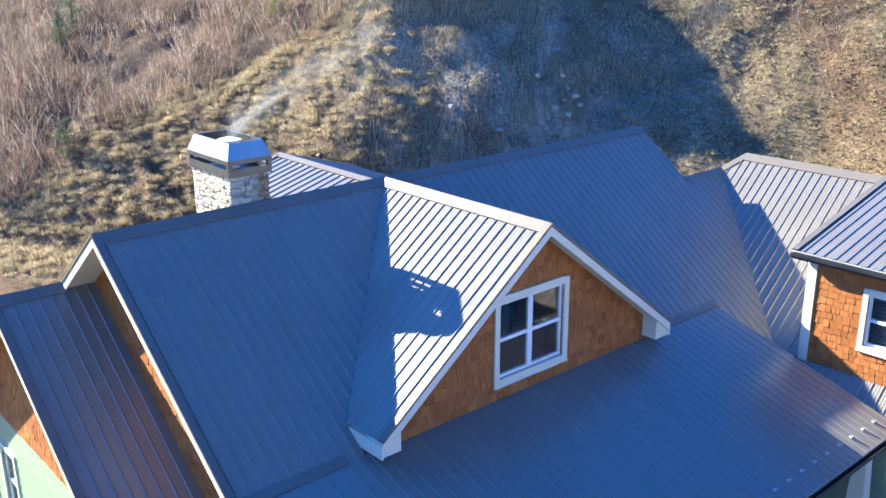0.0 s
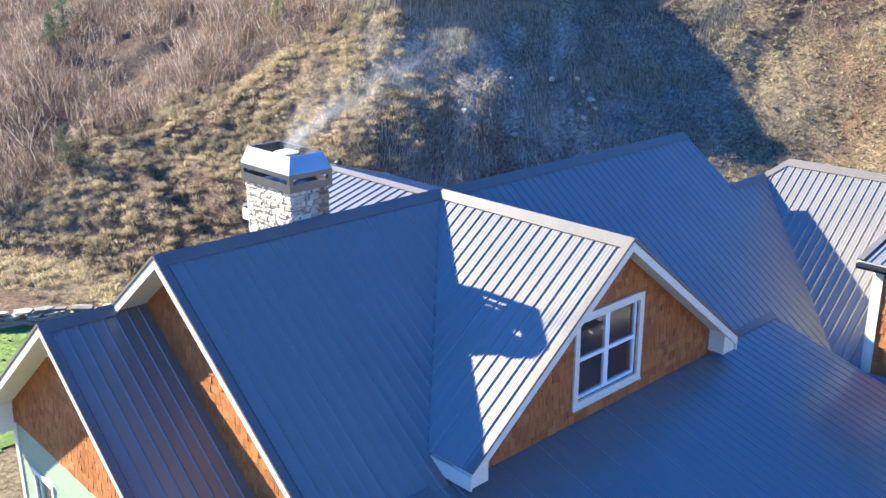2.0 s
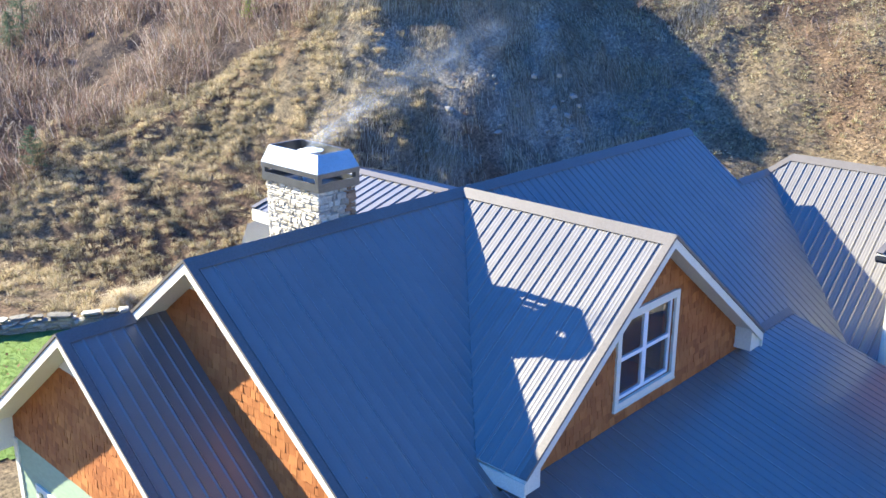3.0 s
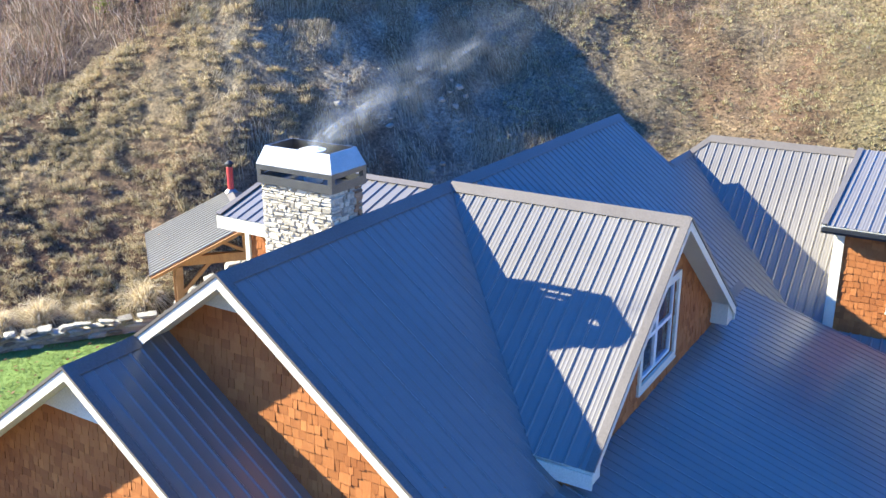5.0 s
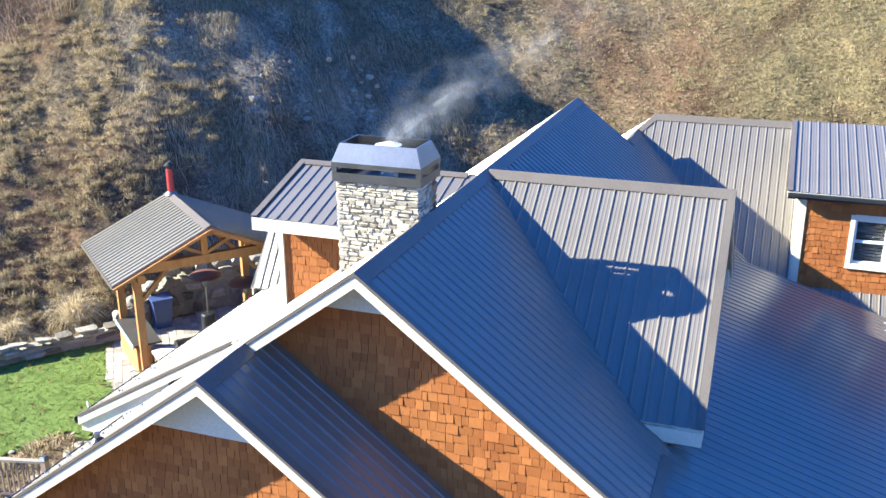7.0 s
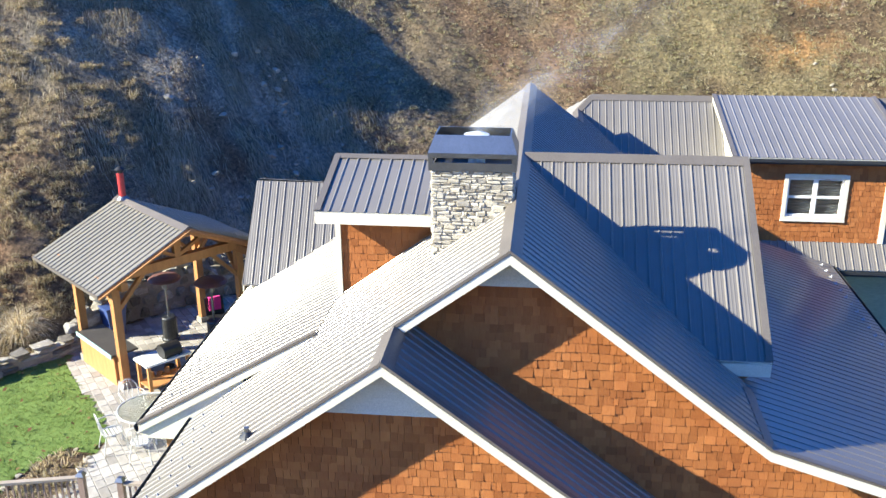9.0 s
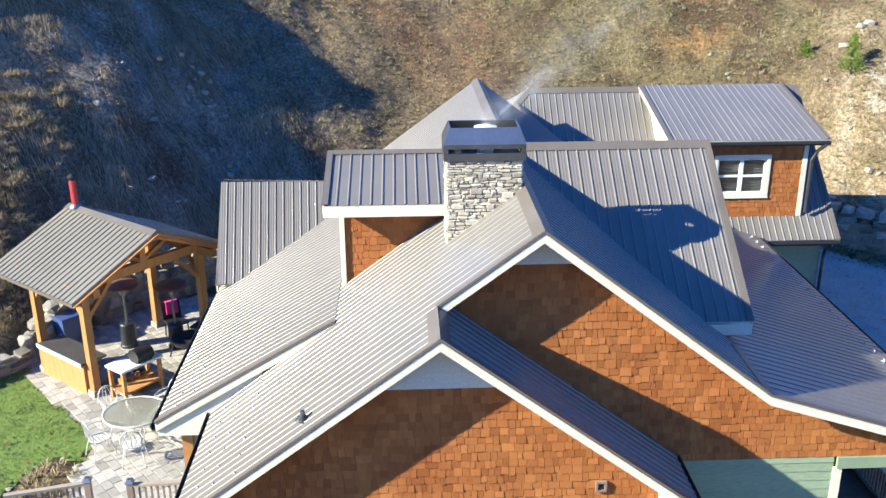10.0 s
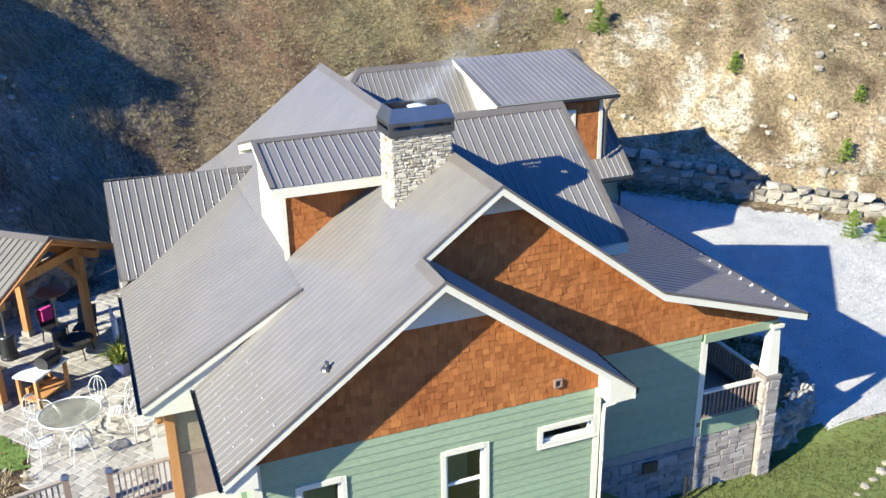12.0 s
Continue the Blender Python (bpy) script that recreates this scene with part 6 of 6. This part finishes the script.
def blades(places, count, length, spread, width, lean, droop=0.35):
    """Bent blades that fan out from each place: each is three triangles."""
    n = len(places)
    p = np.repeat(places, count, 0)
    size = np.repeat(length if np.ndim(length) else np.full(n, length), count) * rng.uniform(0.55, 1.15, n * count)
    a = rng.uniform(0, math.tau, n * count)
    out = np.stack([np.cos(a), np.sin(a), np.zeros_like(a)], -1)
    tilt = rng.uniform(0.05, 1.0, n * count) * lean
    base = p + out * (rng.uniform(0, 1, n * count) * spread)[:, None]
    up = np.array([0, 0, 1.0])
    mid = base + (out * np.sin(tilt)[:, None] + up * np.cos(tilt)[:, None]) * (size * 0.6)[:, None]
    t2 = tilt + droop + rng.uniform(0, 0.5, n * count)
    tip = mid + (out * np.sin(t2)[:, None] + up * np.cos(t2)[:, None]) * (size * 0.45)[:, None]
    b = rng.uniform(0, math.tau, n * count)
    side = np.stack([np.cos(b), np.sin(b), np.zeros_like(b)], -1) * (width * rng.uniform(0.6, 1.3, n * count))[:, None]
    v = np.stack([base - side, base + side, mid - side * 0.7, mid + side * 0.7, tip], 1).reshape(-1, 3)
    i = np.arange(n * count)[:, None] * 5
    f = np.concatenate([i + [0, 1, 3], i + [0, 3, 2], i + [2, 3, 4]], 1).reshape(-1, 3)
    return v, f


def hangers(places, count, length, spread, width):
    """Long blades that lie down the fall of the slope in combed streaks."""
    n = len(places) * count
    p = np.repeat(places, count, 0) + rng.normal(0, spread, (n, 3)) * np.array([1, 1, 0])
    e = 0.3
    gx_ = (ground_height(p[:, 0] + e, p[:, 1]) - ground_height(p[:, 0] - e, p[:, 1]))
    gy_ = (ground_height(p[:, 0], p[:, 1] + e) - ground_height(p[:, 0], p[:, 1] - e))
    a = np.arctan2(-gy_, -gx_) + rng.normal(0, 0.3, n)
    size = np.repeat(length, count) * rng.uniform(0.4, 1.0, n)
    out = np.stack([np.cos(a), np.sin(a)], -1) * (size * 0.62)[:, None]
    rows = []
    for k, lift in ((0.0, 0.0), (0.5, 0.1), (1.0, 0.03)):
        q = p[:, :2] + out * k
        rows.append(np.concatenate([q, (ground_height(q[:, 0], q[:, 1]) + lift * rng.uniform(0.4, 1.3, n))[:, None]], 1))
    side = np.stack([-np.sin(a), np.cos(a), np.zeros(n)], -1) * (width * rng.uniform(0.6, 1.3, n))[:, None]
    v = np.stack([rows[0] - side, rows[0] + side, rows[1] - side, rows[1] + side, rows[2]], 1).reshape(-1, 3)
    i = np.arange(n)[:, None] * 5
    return v, np.concatenate([i + [0, 1, 3], i + [0, 3, 2], i + [2, 3, 4]], 1).reshape(-1, 3)


def on_slope(count, x0, x1, y0, y1, test):
    """Places on the ground within a stretch of the plan, kept where test says how likely they are."""
    x, y = rng.uniform(x0, x1, count), rng.uniform(y0, y1, count)
    d, st, al = hill_distance(x, y)
    keep = rng.uniform(0, 1, count) < test(x, y, d, al)
    x, y = x[keep], y[keep]
    return np.stack([x, y, ground_height(x, y) - 0.02], -1), d[keep], al[keep]


def stuff(name, vf, mat, label, category):
    return tagged(new(name, fast_mesh(name, vf[0], vf[1], mat)), label, category, kind="stuff")


DRYGRASS = leafy("dry_grass", [(0.17, 0.13, 0.085), (0.36, 0.295, 0.19), (0.56, 0.475, 0.33), (0.4, 0.3, 0.18), (0.27, 0.265, 0.14)])
PALEGRASS = leafy("pale_grass", [(0.15, 0.125, 0.07), (0.36, 0.31, 0.19), (0.58, 0.51, 0.34), (0.3, 0.3, 0.14), (0.42, 0.36, 0.22)])
GREYGRASS = leafy("grey_grass", [(0.16, 0.125, 0.085), (0.32, 0.265, 0.19), (0.52, 0.45, 0.34), (0.24, 0.22, 0.13)])
LITTER = leafy("leaf_litter", [(0.08, 0.042, 0.028), (0.19, 0.095, 0.055), (0.26, 0.14, 0.085), (0.32, 0.22, 0.14)])
TWIGS = leafy("bare_twigs", [(0.055, 0.042, 0.036), (0.2, 0.13, 0.105), (0.48, 0.43, 0.39), (0.23, 0.115, 0.085), (0.09, 0.09, 0.05), (0.3, 0.22, 0.19)])
TURF = leafy("turf_blades", [(0.07, 0.118, 0.028), (0.115, 0.18, 0.045), (0.175, 0.235, 0.07), (0.3, 0.31, 0.13)])
NEEDLES = leafy("pine_needles", [(0.11, 0.18, 0.03), (0.18, 0.28, 0.05), (0.27, 0.35, 0.08)])
DARKNEEDLES = leafy("dark_evergreen", [(0.05, 0.08, 0.05), (0.09, 0.13, 0.085), (0.15, 0.2, 0.14)])

# golden tussocks on the spur
pts, d, al = on_slope(22000, -12, 20, 10, 34, lambda x, y, d, al: ((d > -2.5) & (y > np.interp(x, [-9, -1.7, 1.85, 4.3], [20.4, 15.8, 13.6, 11.7])) & (d < 12) & (al < 6.4 + 0.5 * fbm(x, y, 1.2, 3, 5.0)) & (al > 1.5) & (y < brush_line(x) + 0.6 + 0.7 * fbm(x, y, 0.6, 2))) * (0.5 + 0.3 * fbm(x, y, 0.9, 2, 4.0)) * np.where(al > 5.9, 0.7, 1.0))
stuff("dry_tussocks", blades(pts, 80, rng.uniform(0.1, 0.4, len(pts)), 0.17, 0.008, 1.5, 1.3), DRYGRASS, "golden dry grass tussocks on the hillside", "grass")
# thin hanging grass on the steep cut
pts, d, al = on_slope(40000, 5, 24, 0, 20, lambda x, y, d, al: ((d > 0.1) & (d < 12) & (al >= 5.8) & (al < 8.1)) * np.clip(0.15 + 0.5 * fbm(x, y, 1.0, 3, 7.0), 0.03, 1))
stuff("hanging_grass", hangers(pts, 14, rng.uniform(0.25, 0.8, len(pts)), 0.16, 0.008), GREYGRASS, "grey-brown thin grass hanging on the steep cut", "grass")
# short grass on the eastern slope
pts, d, al = on_slope(30000, 11, 30, -14, 14, lambda x, y, d, al: ((d > 0.1) & (d < 17) & (al >= 7.9) & (al < 11.2)) * (0.5 + 0.35 * fbm(x, y, 0.8, 2, 2.0)) * np.where(al < 9.3, 0.6, 1.0))
stuff("short_dry_grass", blades(pts, 14, rng.uniform(0.07, 0.22, len(pts)), 0.09, 0.009, 1.25, 0.6), PALEGRASS, "short tan grass on the eastern slope", "grass")
pts, d, al = on_slope(16000, 2, 26, -34, -8, lambda x, y, d, al: ((d > 0.2) & (d < 14) & (al >= 10.8)) * (0.3 + 0.4 * fbm(x, y, 0.7, 2, 9.0)))
stuff("slope_weeds", blades(pts, 22, rng.uniform(0.08, 0.26, len(pts)), 0.12, 0.009, 1.2), PALEGRASS, "sparse dry weeds on the rocky cut", "weeds")


def flakes(pts, size):
    """Curled fallen leaves lying anyhow on the ground."""
    n = len(pts)
    a, s = rng.uniform(0, math.tau, n), size * rng.uniform(0.6, 1.3, n)
    u = np.stack([np.cos(a), np.sin(a), rng.uniform(-0.5, 0.5, n)], -1) * s[:, None]
    w = np.stack([-np.sin(a), np.cos(a), rng.uniform(-0.5, 0.5, n)], -1) * (s * 0.7)[:, None]
    c = pts + np.array([0, 0, 0.05])
    v = np.stack([c - u, c - w, c + u, c + w], 1).reshape(-1, 3)
    i = np.arange(n)[:, None] * 4
    return v, np.concatenate([i + [0, 1, 2], i + [0, 2, 3]], 1).reshape(-1, 3)


pts, d, al = on_slope(220000, -12, 34, -30, 34, lambda x, y, d, al: ((d > 0.0) & (d < 16)) * (0.35 + 0.35 * fbm(x, y, 0.6, 2, 11.0)))
stuff("fallen_leaves", flakes(pts, 0.036), LITTER, "brown fallen leaves strewn over the slope", "leaves")
pts, d, al = on_slope(260000, -4, 30, -28, 34, lambda x, y, d, al: ((d > 0.0) & (d < 13)) * (0.5 + 0.4 * fbm(x, y, 0.9, 3, 14.0)) * np.where(al > 7.8, 1.0, 0.35))
stuff("leaf_scatter", flakes(pts, 0.04), leafy("pale_litter", [(0.06, 0.042, 0.028), (0.2, 0.14, 0.085), (0.5, 0.4, 0.27), (0.12, 0.08, 0.05), (0.34, 0.27, 0.17)]), "pale and dark dead leaves littering the slope", "leaves")
lx, ly = rng.uniform(-6, 4.5, 300), rng.uniform(8.7, 15, 300)
ok = on_lawn(lx, ly)
stuff("lawn_leaves", flakes(np.stack([lx, ly, ground_height(lx, ly)], -1)[ok] + np.array([0, 0, 0.03]), 0.05), LITTER, "pale fallen leaves on the lawn", "leaves")

gvx, gvy = rng.uniform(-6, 15, 60000), rng.uniform(-25, -5, 60000)
ok = on_drive(gvx, gvy)
stuff("gravel", flakes(np.stack([gvx, gvy, ground_height(gvx, gvy) - 0.018], -1)[ok], 0.024), leafy("gravel_chips", [(0.14, 0.13, 0.12), (0.4, 0.39, 0.37), (0.7, 0.69, 0.66), (0.3, 0.28, 0.25), (0.56, 0.55, 0.52)]), "crushed pale gravel over the drive", "gravel")
# lawns
lx, ly = rng.uniform(-7, 4.6, 24000), rng.uniform(8.7, 18, 24000)
ok = on_lawn(lx, ly)
stuff("lawn_grass", blades(np.stack([lx, ly, ground_height(lx, ly) + 0.02], -1)[ok], 6, 0.05, 0.05, 0.006, 1.1), TURF, "short green lawn grass", "grass")
lx, ly = rng.uniform(-8.5, -3, 16000), rng.uniform(-16, -4, 16000)
ok = on_front_lawn(lx, ly)
stuff("front_grass", blades(np.stack([lx, ly, ground_height(lx, ly) + 0.015], -1)[ok], 4, 0.06, 0.05, 0.012, 1.1), leafy("thin_turf", [(0.07, 0.095, 0.028), (0.13, 0.16, 0.05), (0.22, 0.22, 0.1)]), "thin yellow-green lawn grass", "grass")


def brush(pts, height):
    """Bare many-stemmed bushes: thin wands that fork once."""
    v, f = blades(pts, 9, height, 0.4, 0.008, 0.75, 0.15)
    mids = v.reshape(-1, 5, 3)[:, 2]
    pick = rng.permutation(len(mids))[: int(len(mids) * 0.8)]
    v2, f2 = blades(mids[pick], 3, rng.uniform(0.3, 0.8, len(pick)), 0.01, 0.006, 1.0, 0.1)
    return np.concatenate([v, v2]), np.concatenate([f, f2 + len(v)])


pts, d, al = on_slope(24000, -25, 24, 13, 60, lambda x, y, d, al: ((d > 1) & (d < 45) & (al < 6.4) & (y > brush_line(x) - 0.3)) * (0.5 + 0.4 * fbm(x, y, 0.35, 2, 3.0)))
stuff("bare_brush", brush(pts, rng.uniform(0.5, 1.8, len(pts))), TWIGS, "bare reddish-grey brush on the upper slope", "brush")
pts, d, al = on_slope(900, 14, 40, -20, 20, lambda x, y, d, al: ((d > 7.5) & (d < 22) & (al > 6.5)) * 0.4)
stuff("scattered_brush", brush(pts, rng.uniform(0.4, 1.0, len(pts))), TWIGS, "scattered bare shrubs high on the slope", "brush")


def conifer(x, y, h, mat, label, wide=0.36, seed=0, base=None):
    """A young conifer: tapered trunk, whorls of drooping boughs and needles along them."""
    r = random.Random(seed)
    z = float(ground_height(x, y)) - 0.05 if base is None else base
    tree = thing("pine_sapling" if h < 2 else "evergreen_tree", label, "tree", "conifers", at=(x, y, z))
    part("trunk", one(bm_tube, [(0, 0, 0), (0.01 * h, 0, h * 0.5), (0, 0.01 * h, h)], 0.022 * h + 0.01, 7, 0.004), bark, tree)
    vv, ff, n0 = [], [], 0
    tiers = int(8 + 4 * h)
    for k in range(tiers):
        t = 0.1 + 0.88 * k / tiers
        reach = wide * h * (1 - t) ** 0.8 * r.uniform(0.75, 1.15) + 0.04
        for j in range(7):
            a = r.uniform(0, math.tau)
            tip = Vector((math.cos(a) * reach, math.sin(a) * reach, h * t + reach * r.uniform(0.0, 0.35)))
            root = Vector((0, 0, h * t))
            for s in range(9):
                c = root.lerp(tip, 0.15 + 0.85 * s / 8)
                for _ in range(3):
                    q = Vector((r.gauss(0, 1), r.gauss(0, 1), r.gauss(0, 0.7))).normalized() * (0.035 + 0.05 * h * 0.5)
                    w = q.cross(Vector((r.gauss(0, 1), r.gauss(0, 1), r.gauss(0, 1)))).normalized() * 0.014
                    vv += [c - w, c + w, c + q]
                    ff.append((n0, n0 + 1, n0 + 2))
                    n0 += 3
    ob = new("crown", fast_mesh("crown", [tuple(p) for p in vv], ff, mat))
    ob.parent = tree
    return tree


bark = surface("grey_bark", (0.1, 0.075, 0.055), (0.2, 0.16, 0.12), 6, 0.9, 40, 0.6)
for i, (x, y, h) in enumerate(((15.6, -14.0, 1.5), (11.6, -18.0, 1.0), (7.6, -20.4, 1.1), (8.5, -21.6, 0.8), (4.6, -18.2, 1.2), (17.2, -13.0, 0.7), (4.1, -19.0, 1.0))):
    conifer(x, y, h, NEEDLES, "small bright green pine sapling on the slope", seed=i)
for i, (x, y, h) in enumerate(((2.65, 22.9, 1.6), (7.1, 32.8, 2.4), (6.0, 31.6, 1.8))):
    conifer(x, y, h, DARKNEEDLES, "blue-green young evergreen among the bare brush", 0.42, seed=20 + i)
conifer(11.4, 21.85, 1.7, NEEDLES, "slim yellow-green sapling at the edge of the brush", 0.2, seed=31)

# pale plume grass by the wall, a potted shrub on the patio, weeds in the beds
PLUME = leafy("plume_grass", [(0.4, 0.31, 0.19), (0.6, 0.5, 0.34), (0.72, 0.63, 0.47)])
for x, y, s in ((4.55, 12.95, 1.05), (2.45, 14.8, 1.0), (3.3, 14.0, 0.7), (1.5, 15.2, 0.8)):
    vf = blades(np.array([[0.0, 0.0, 0.0]]), 700, s, 0.1, 0.011, 1.3, 1.0)
    ob = new("plume_grass", fast_mesh("plume_grass", vf[0], vf[1], PLUME))
    ob.matrix_world = pose(x, y, float(ground_height(x, y)) - 0.03)
    tagged(ob, "pale clump of plume grass behind the stone wall", "grass", "plume grasses")
pot = thing("potted_plant", "leafy green and yellow plant in a blue pot", "potted plant", at=(3.2, 6.55, PATIO))
bm = bmesh.new()
bm_lathe(bm, [(0.14, 0.0), (0.22, 0.2), (0.24, 0.36), (0.26, 0.4), (0.23, 0.4), (0.2, 0.34)], sides=18)
part("pot", bm, surface("blue_glaze", (0.05, 0.06, 0.16), (0.1, 0.11, 0.24), 3, 0.3, 40, 0.1), pot)
YUCCA = leafy("yucca_leaves", [(0.06, 0.12, 0.03), (0.13, 0.2, 0.05), (0.35, 0.33, 0.08), (0.2, 0.26, 0.08)])
vf = blades(np.array([[0.0, 0.0, 0.36]]), 140, 0.75, 0.1, 0.03, 1.1, 0.5)
ob = new("leaves", fast_mesh("leaves", vf[0], vf[1], YUCCA))
ob.parent = pot
bx, by = rng.uniform(-3, -0.2, 60), rng.uniform(8.6, 9.8, 60)
ok = np.hypot((bx + 1.6) / 1.4, (by - 9.2) / 0.65) < 1
stuff("bed_plants", blades(np.stack([bx, by, ground_height(bx, by)], -1)[ok], 14, 0.22, 0.08, 0.014, 1.1), DRYGRASS, "withered plants in the flower bed", "plants")
bx, by = rng.uniform(-4, 1.7, 160), rng.uniform(-9.8, -7.2, 160)
ok = np.hypot((bx + 1.2) / 2.6, (by + 6.9) / 2.6) < 1
stuff("porch_bed_plants", blades(np.stack([bx, by, ground_height(bx, by)], -1)[ok], 16, 0.2, 0.1, 0.016, 1.1), leafy("bed_greens", [(0.04, 0.06, 0.025), (0.08, 0.1, 0.04), (0.14, 0.12, 0.07)]), "low dark plants in the porch bed", "plants")


# ---- smoke over the chimney: thin folded veils that fade along their edges ----
def smoke_material():
    m, n, l, b = material("thin_smoke")
    b.inputs["Base Color"].default_value = (0.8, 0.83, 0.86, 1)
    b.inputs["Roughness"].default_value, b.inputs["Specular IOR Level"].default_value = 1.0, 0.0
    fade = n.new("ShaderNodeAttribute")
    fade.attribute_name = "fade"
    wisps = ramp(n, l, noise_at(n, l, 2.2, 6, 0.6), [(0.4, (0.02, 0.02, 0.02)), (0.66, (1, 1, 1))])
    times = n.new("ShaderNodeMath")
    times.operation = "MULTIPLY"
    l.new(wisps, times.inputs[0])
    l.new(fade.outputs["Fac"], times.inputs[1])
    thin = n.new("ShaderNodeBsdfTranslucent")
    thin.inputs[0].default_value = (0.8, 0.83, 0.86, 1)
    lit = n.new("ShaderNodeMixShader")
    lit.inputs[0].default_value = 0.5
    l.new(b.outputs[0], lit.inputs[1])
    l.new(thin.outputs[0], lit.inputs[2])
    clear = n.new("ShaderNodeBsdfTransparent")
    both = n.new("ShaderNodeMixShader")
    l.new(times.outputs[0], both.inputs[0])
    l.new(clear.outputs[0], both.inputs[1])
    l.new(lit.outputs[0], both.inputs[2])
    l.new(both.outputs[0], n["Material Output"].inputs[0])
    return m


path = np.array([(-2.6, 0.64, 7.4), (-2.55, 0.45, 7.62), (-2.5, 0.15, 7.86), (-2.3, -0.25, 8.15), (-2.0, -0.8, 8.5), (-1.6, -1.5, 8.95), (-1.3, -2.1, 9.5)])
ks, kk, ss = np.linspace(0, 1, len(path)), np.linspace(0, 1, 60), np.linspace(-1, 1, 19)
kg, sg = np.meshgrid(kk, ss, indexing="ij")
line = np.stack([np.interp(kg, ks, path[:, i]) for i in range(3)], -1)
vv, ff, fade = [], [], []
VEILS = 4
for i in range(VEILS):
    # each veil is a rumpled sheet at its own depth in the plume
    a = i * math.pi / VEILS + 0.3
    across = np.array([0.55 * math.cos(a), math.sin(a), 0.5 * math.cos(a)])
    other = np.array([-0.5 * math.sin(a), math.cos(a), 0.4 * math.sin(a)])
    wide = 0.22 + 0.95 * kg**0.8
    wave = 0.16 * (0.2 + kg) * np.sin(kg * (8 + i) + 3 * sg + i * 2.1) + (rng.uniform(-1, 1)) * 0.3 * (0.3 + kg)
    p = line + across * (sg * wide)[..., None] + other * wave[..., None] + np.array([0, 0, 0.12])[None, None] * np.sin(kg * 13 + i)[..., None] * kg[..., None]
    idx = np.arange(kg.size).reshape(kg.shape) + i * kg.size
    vv.append(p.reshape(-1, 3))
    ff.append(np.stack([idx[:-1, :-1], idx[1:, :-1], idx[1:, 1:], idx[:-1, 1:]], -1).reshape(-1, 4))
    fade.append(((1 - sg**2) ** 1.5 * np.clip(kg * 14, 0, 1) * (0.12 * (1 - kg) ** 0.8)).ravel())
smoke = fast_mesh("chimney_smoke", np.concatenate(vv), np.concatenate(ff), smoke_material(), True)
mark = smoke.attributes.new("fade", "FLOAT", "POINT")
mark.data.foreach_set("value", np.concatenate(fade).astype(np.float32))
tagged(new("chimney_smoke", smoke), "thin pale smoke drifting from the chimney hood", "smoke", kind="stuff")
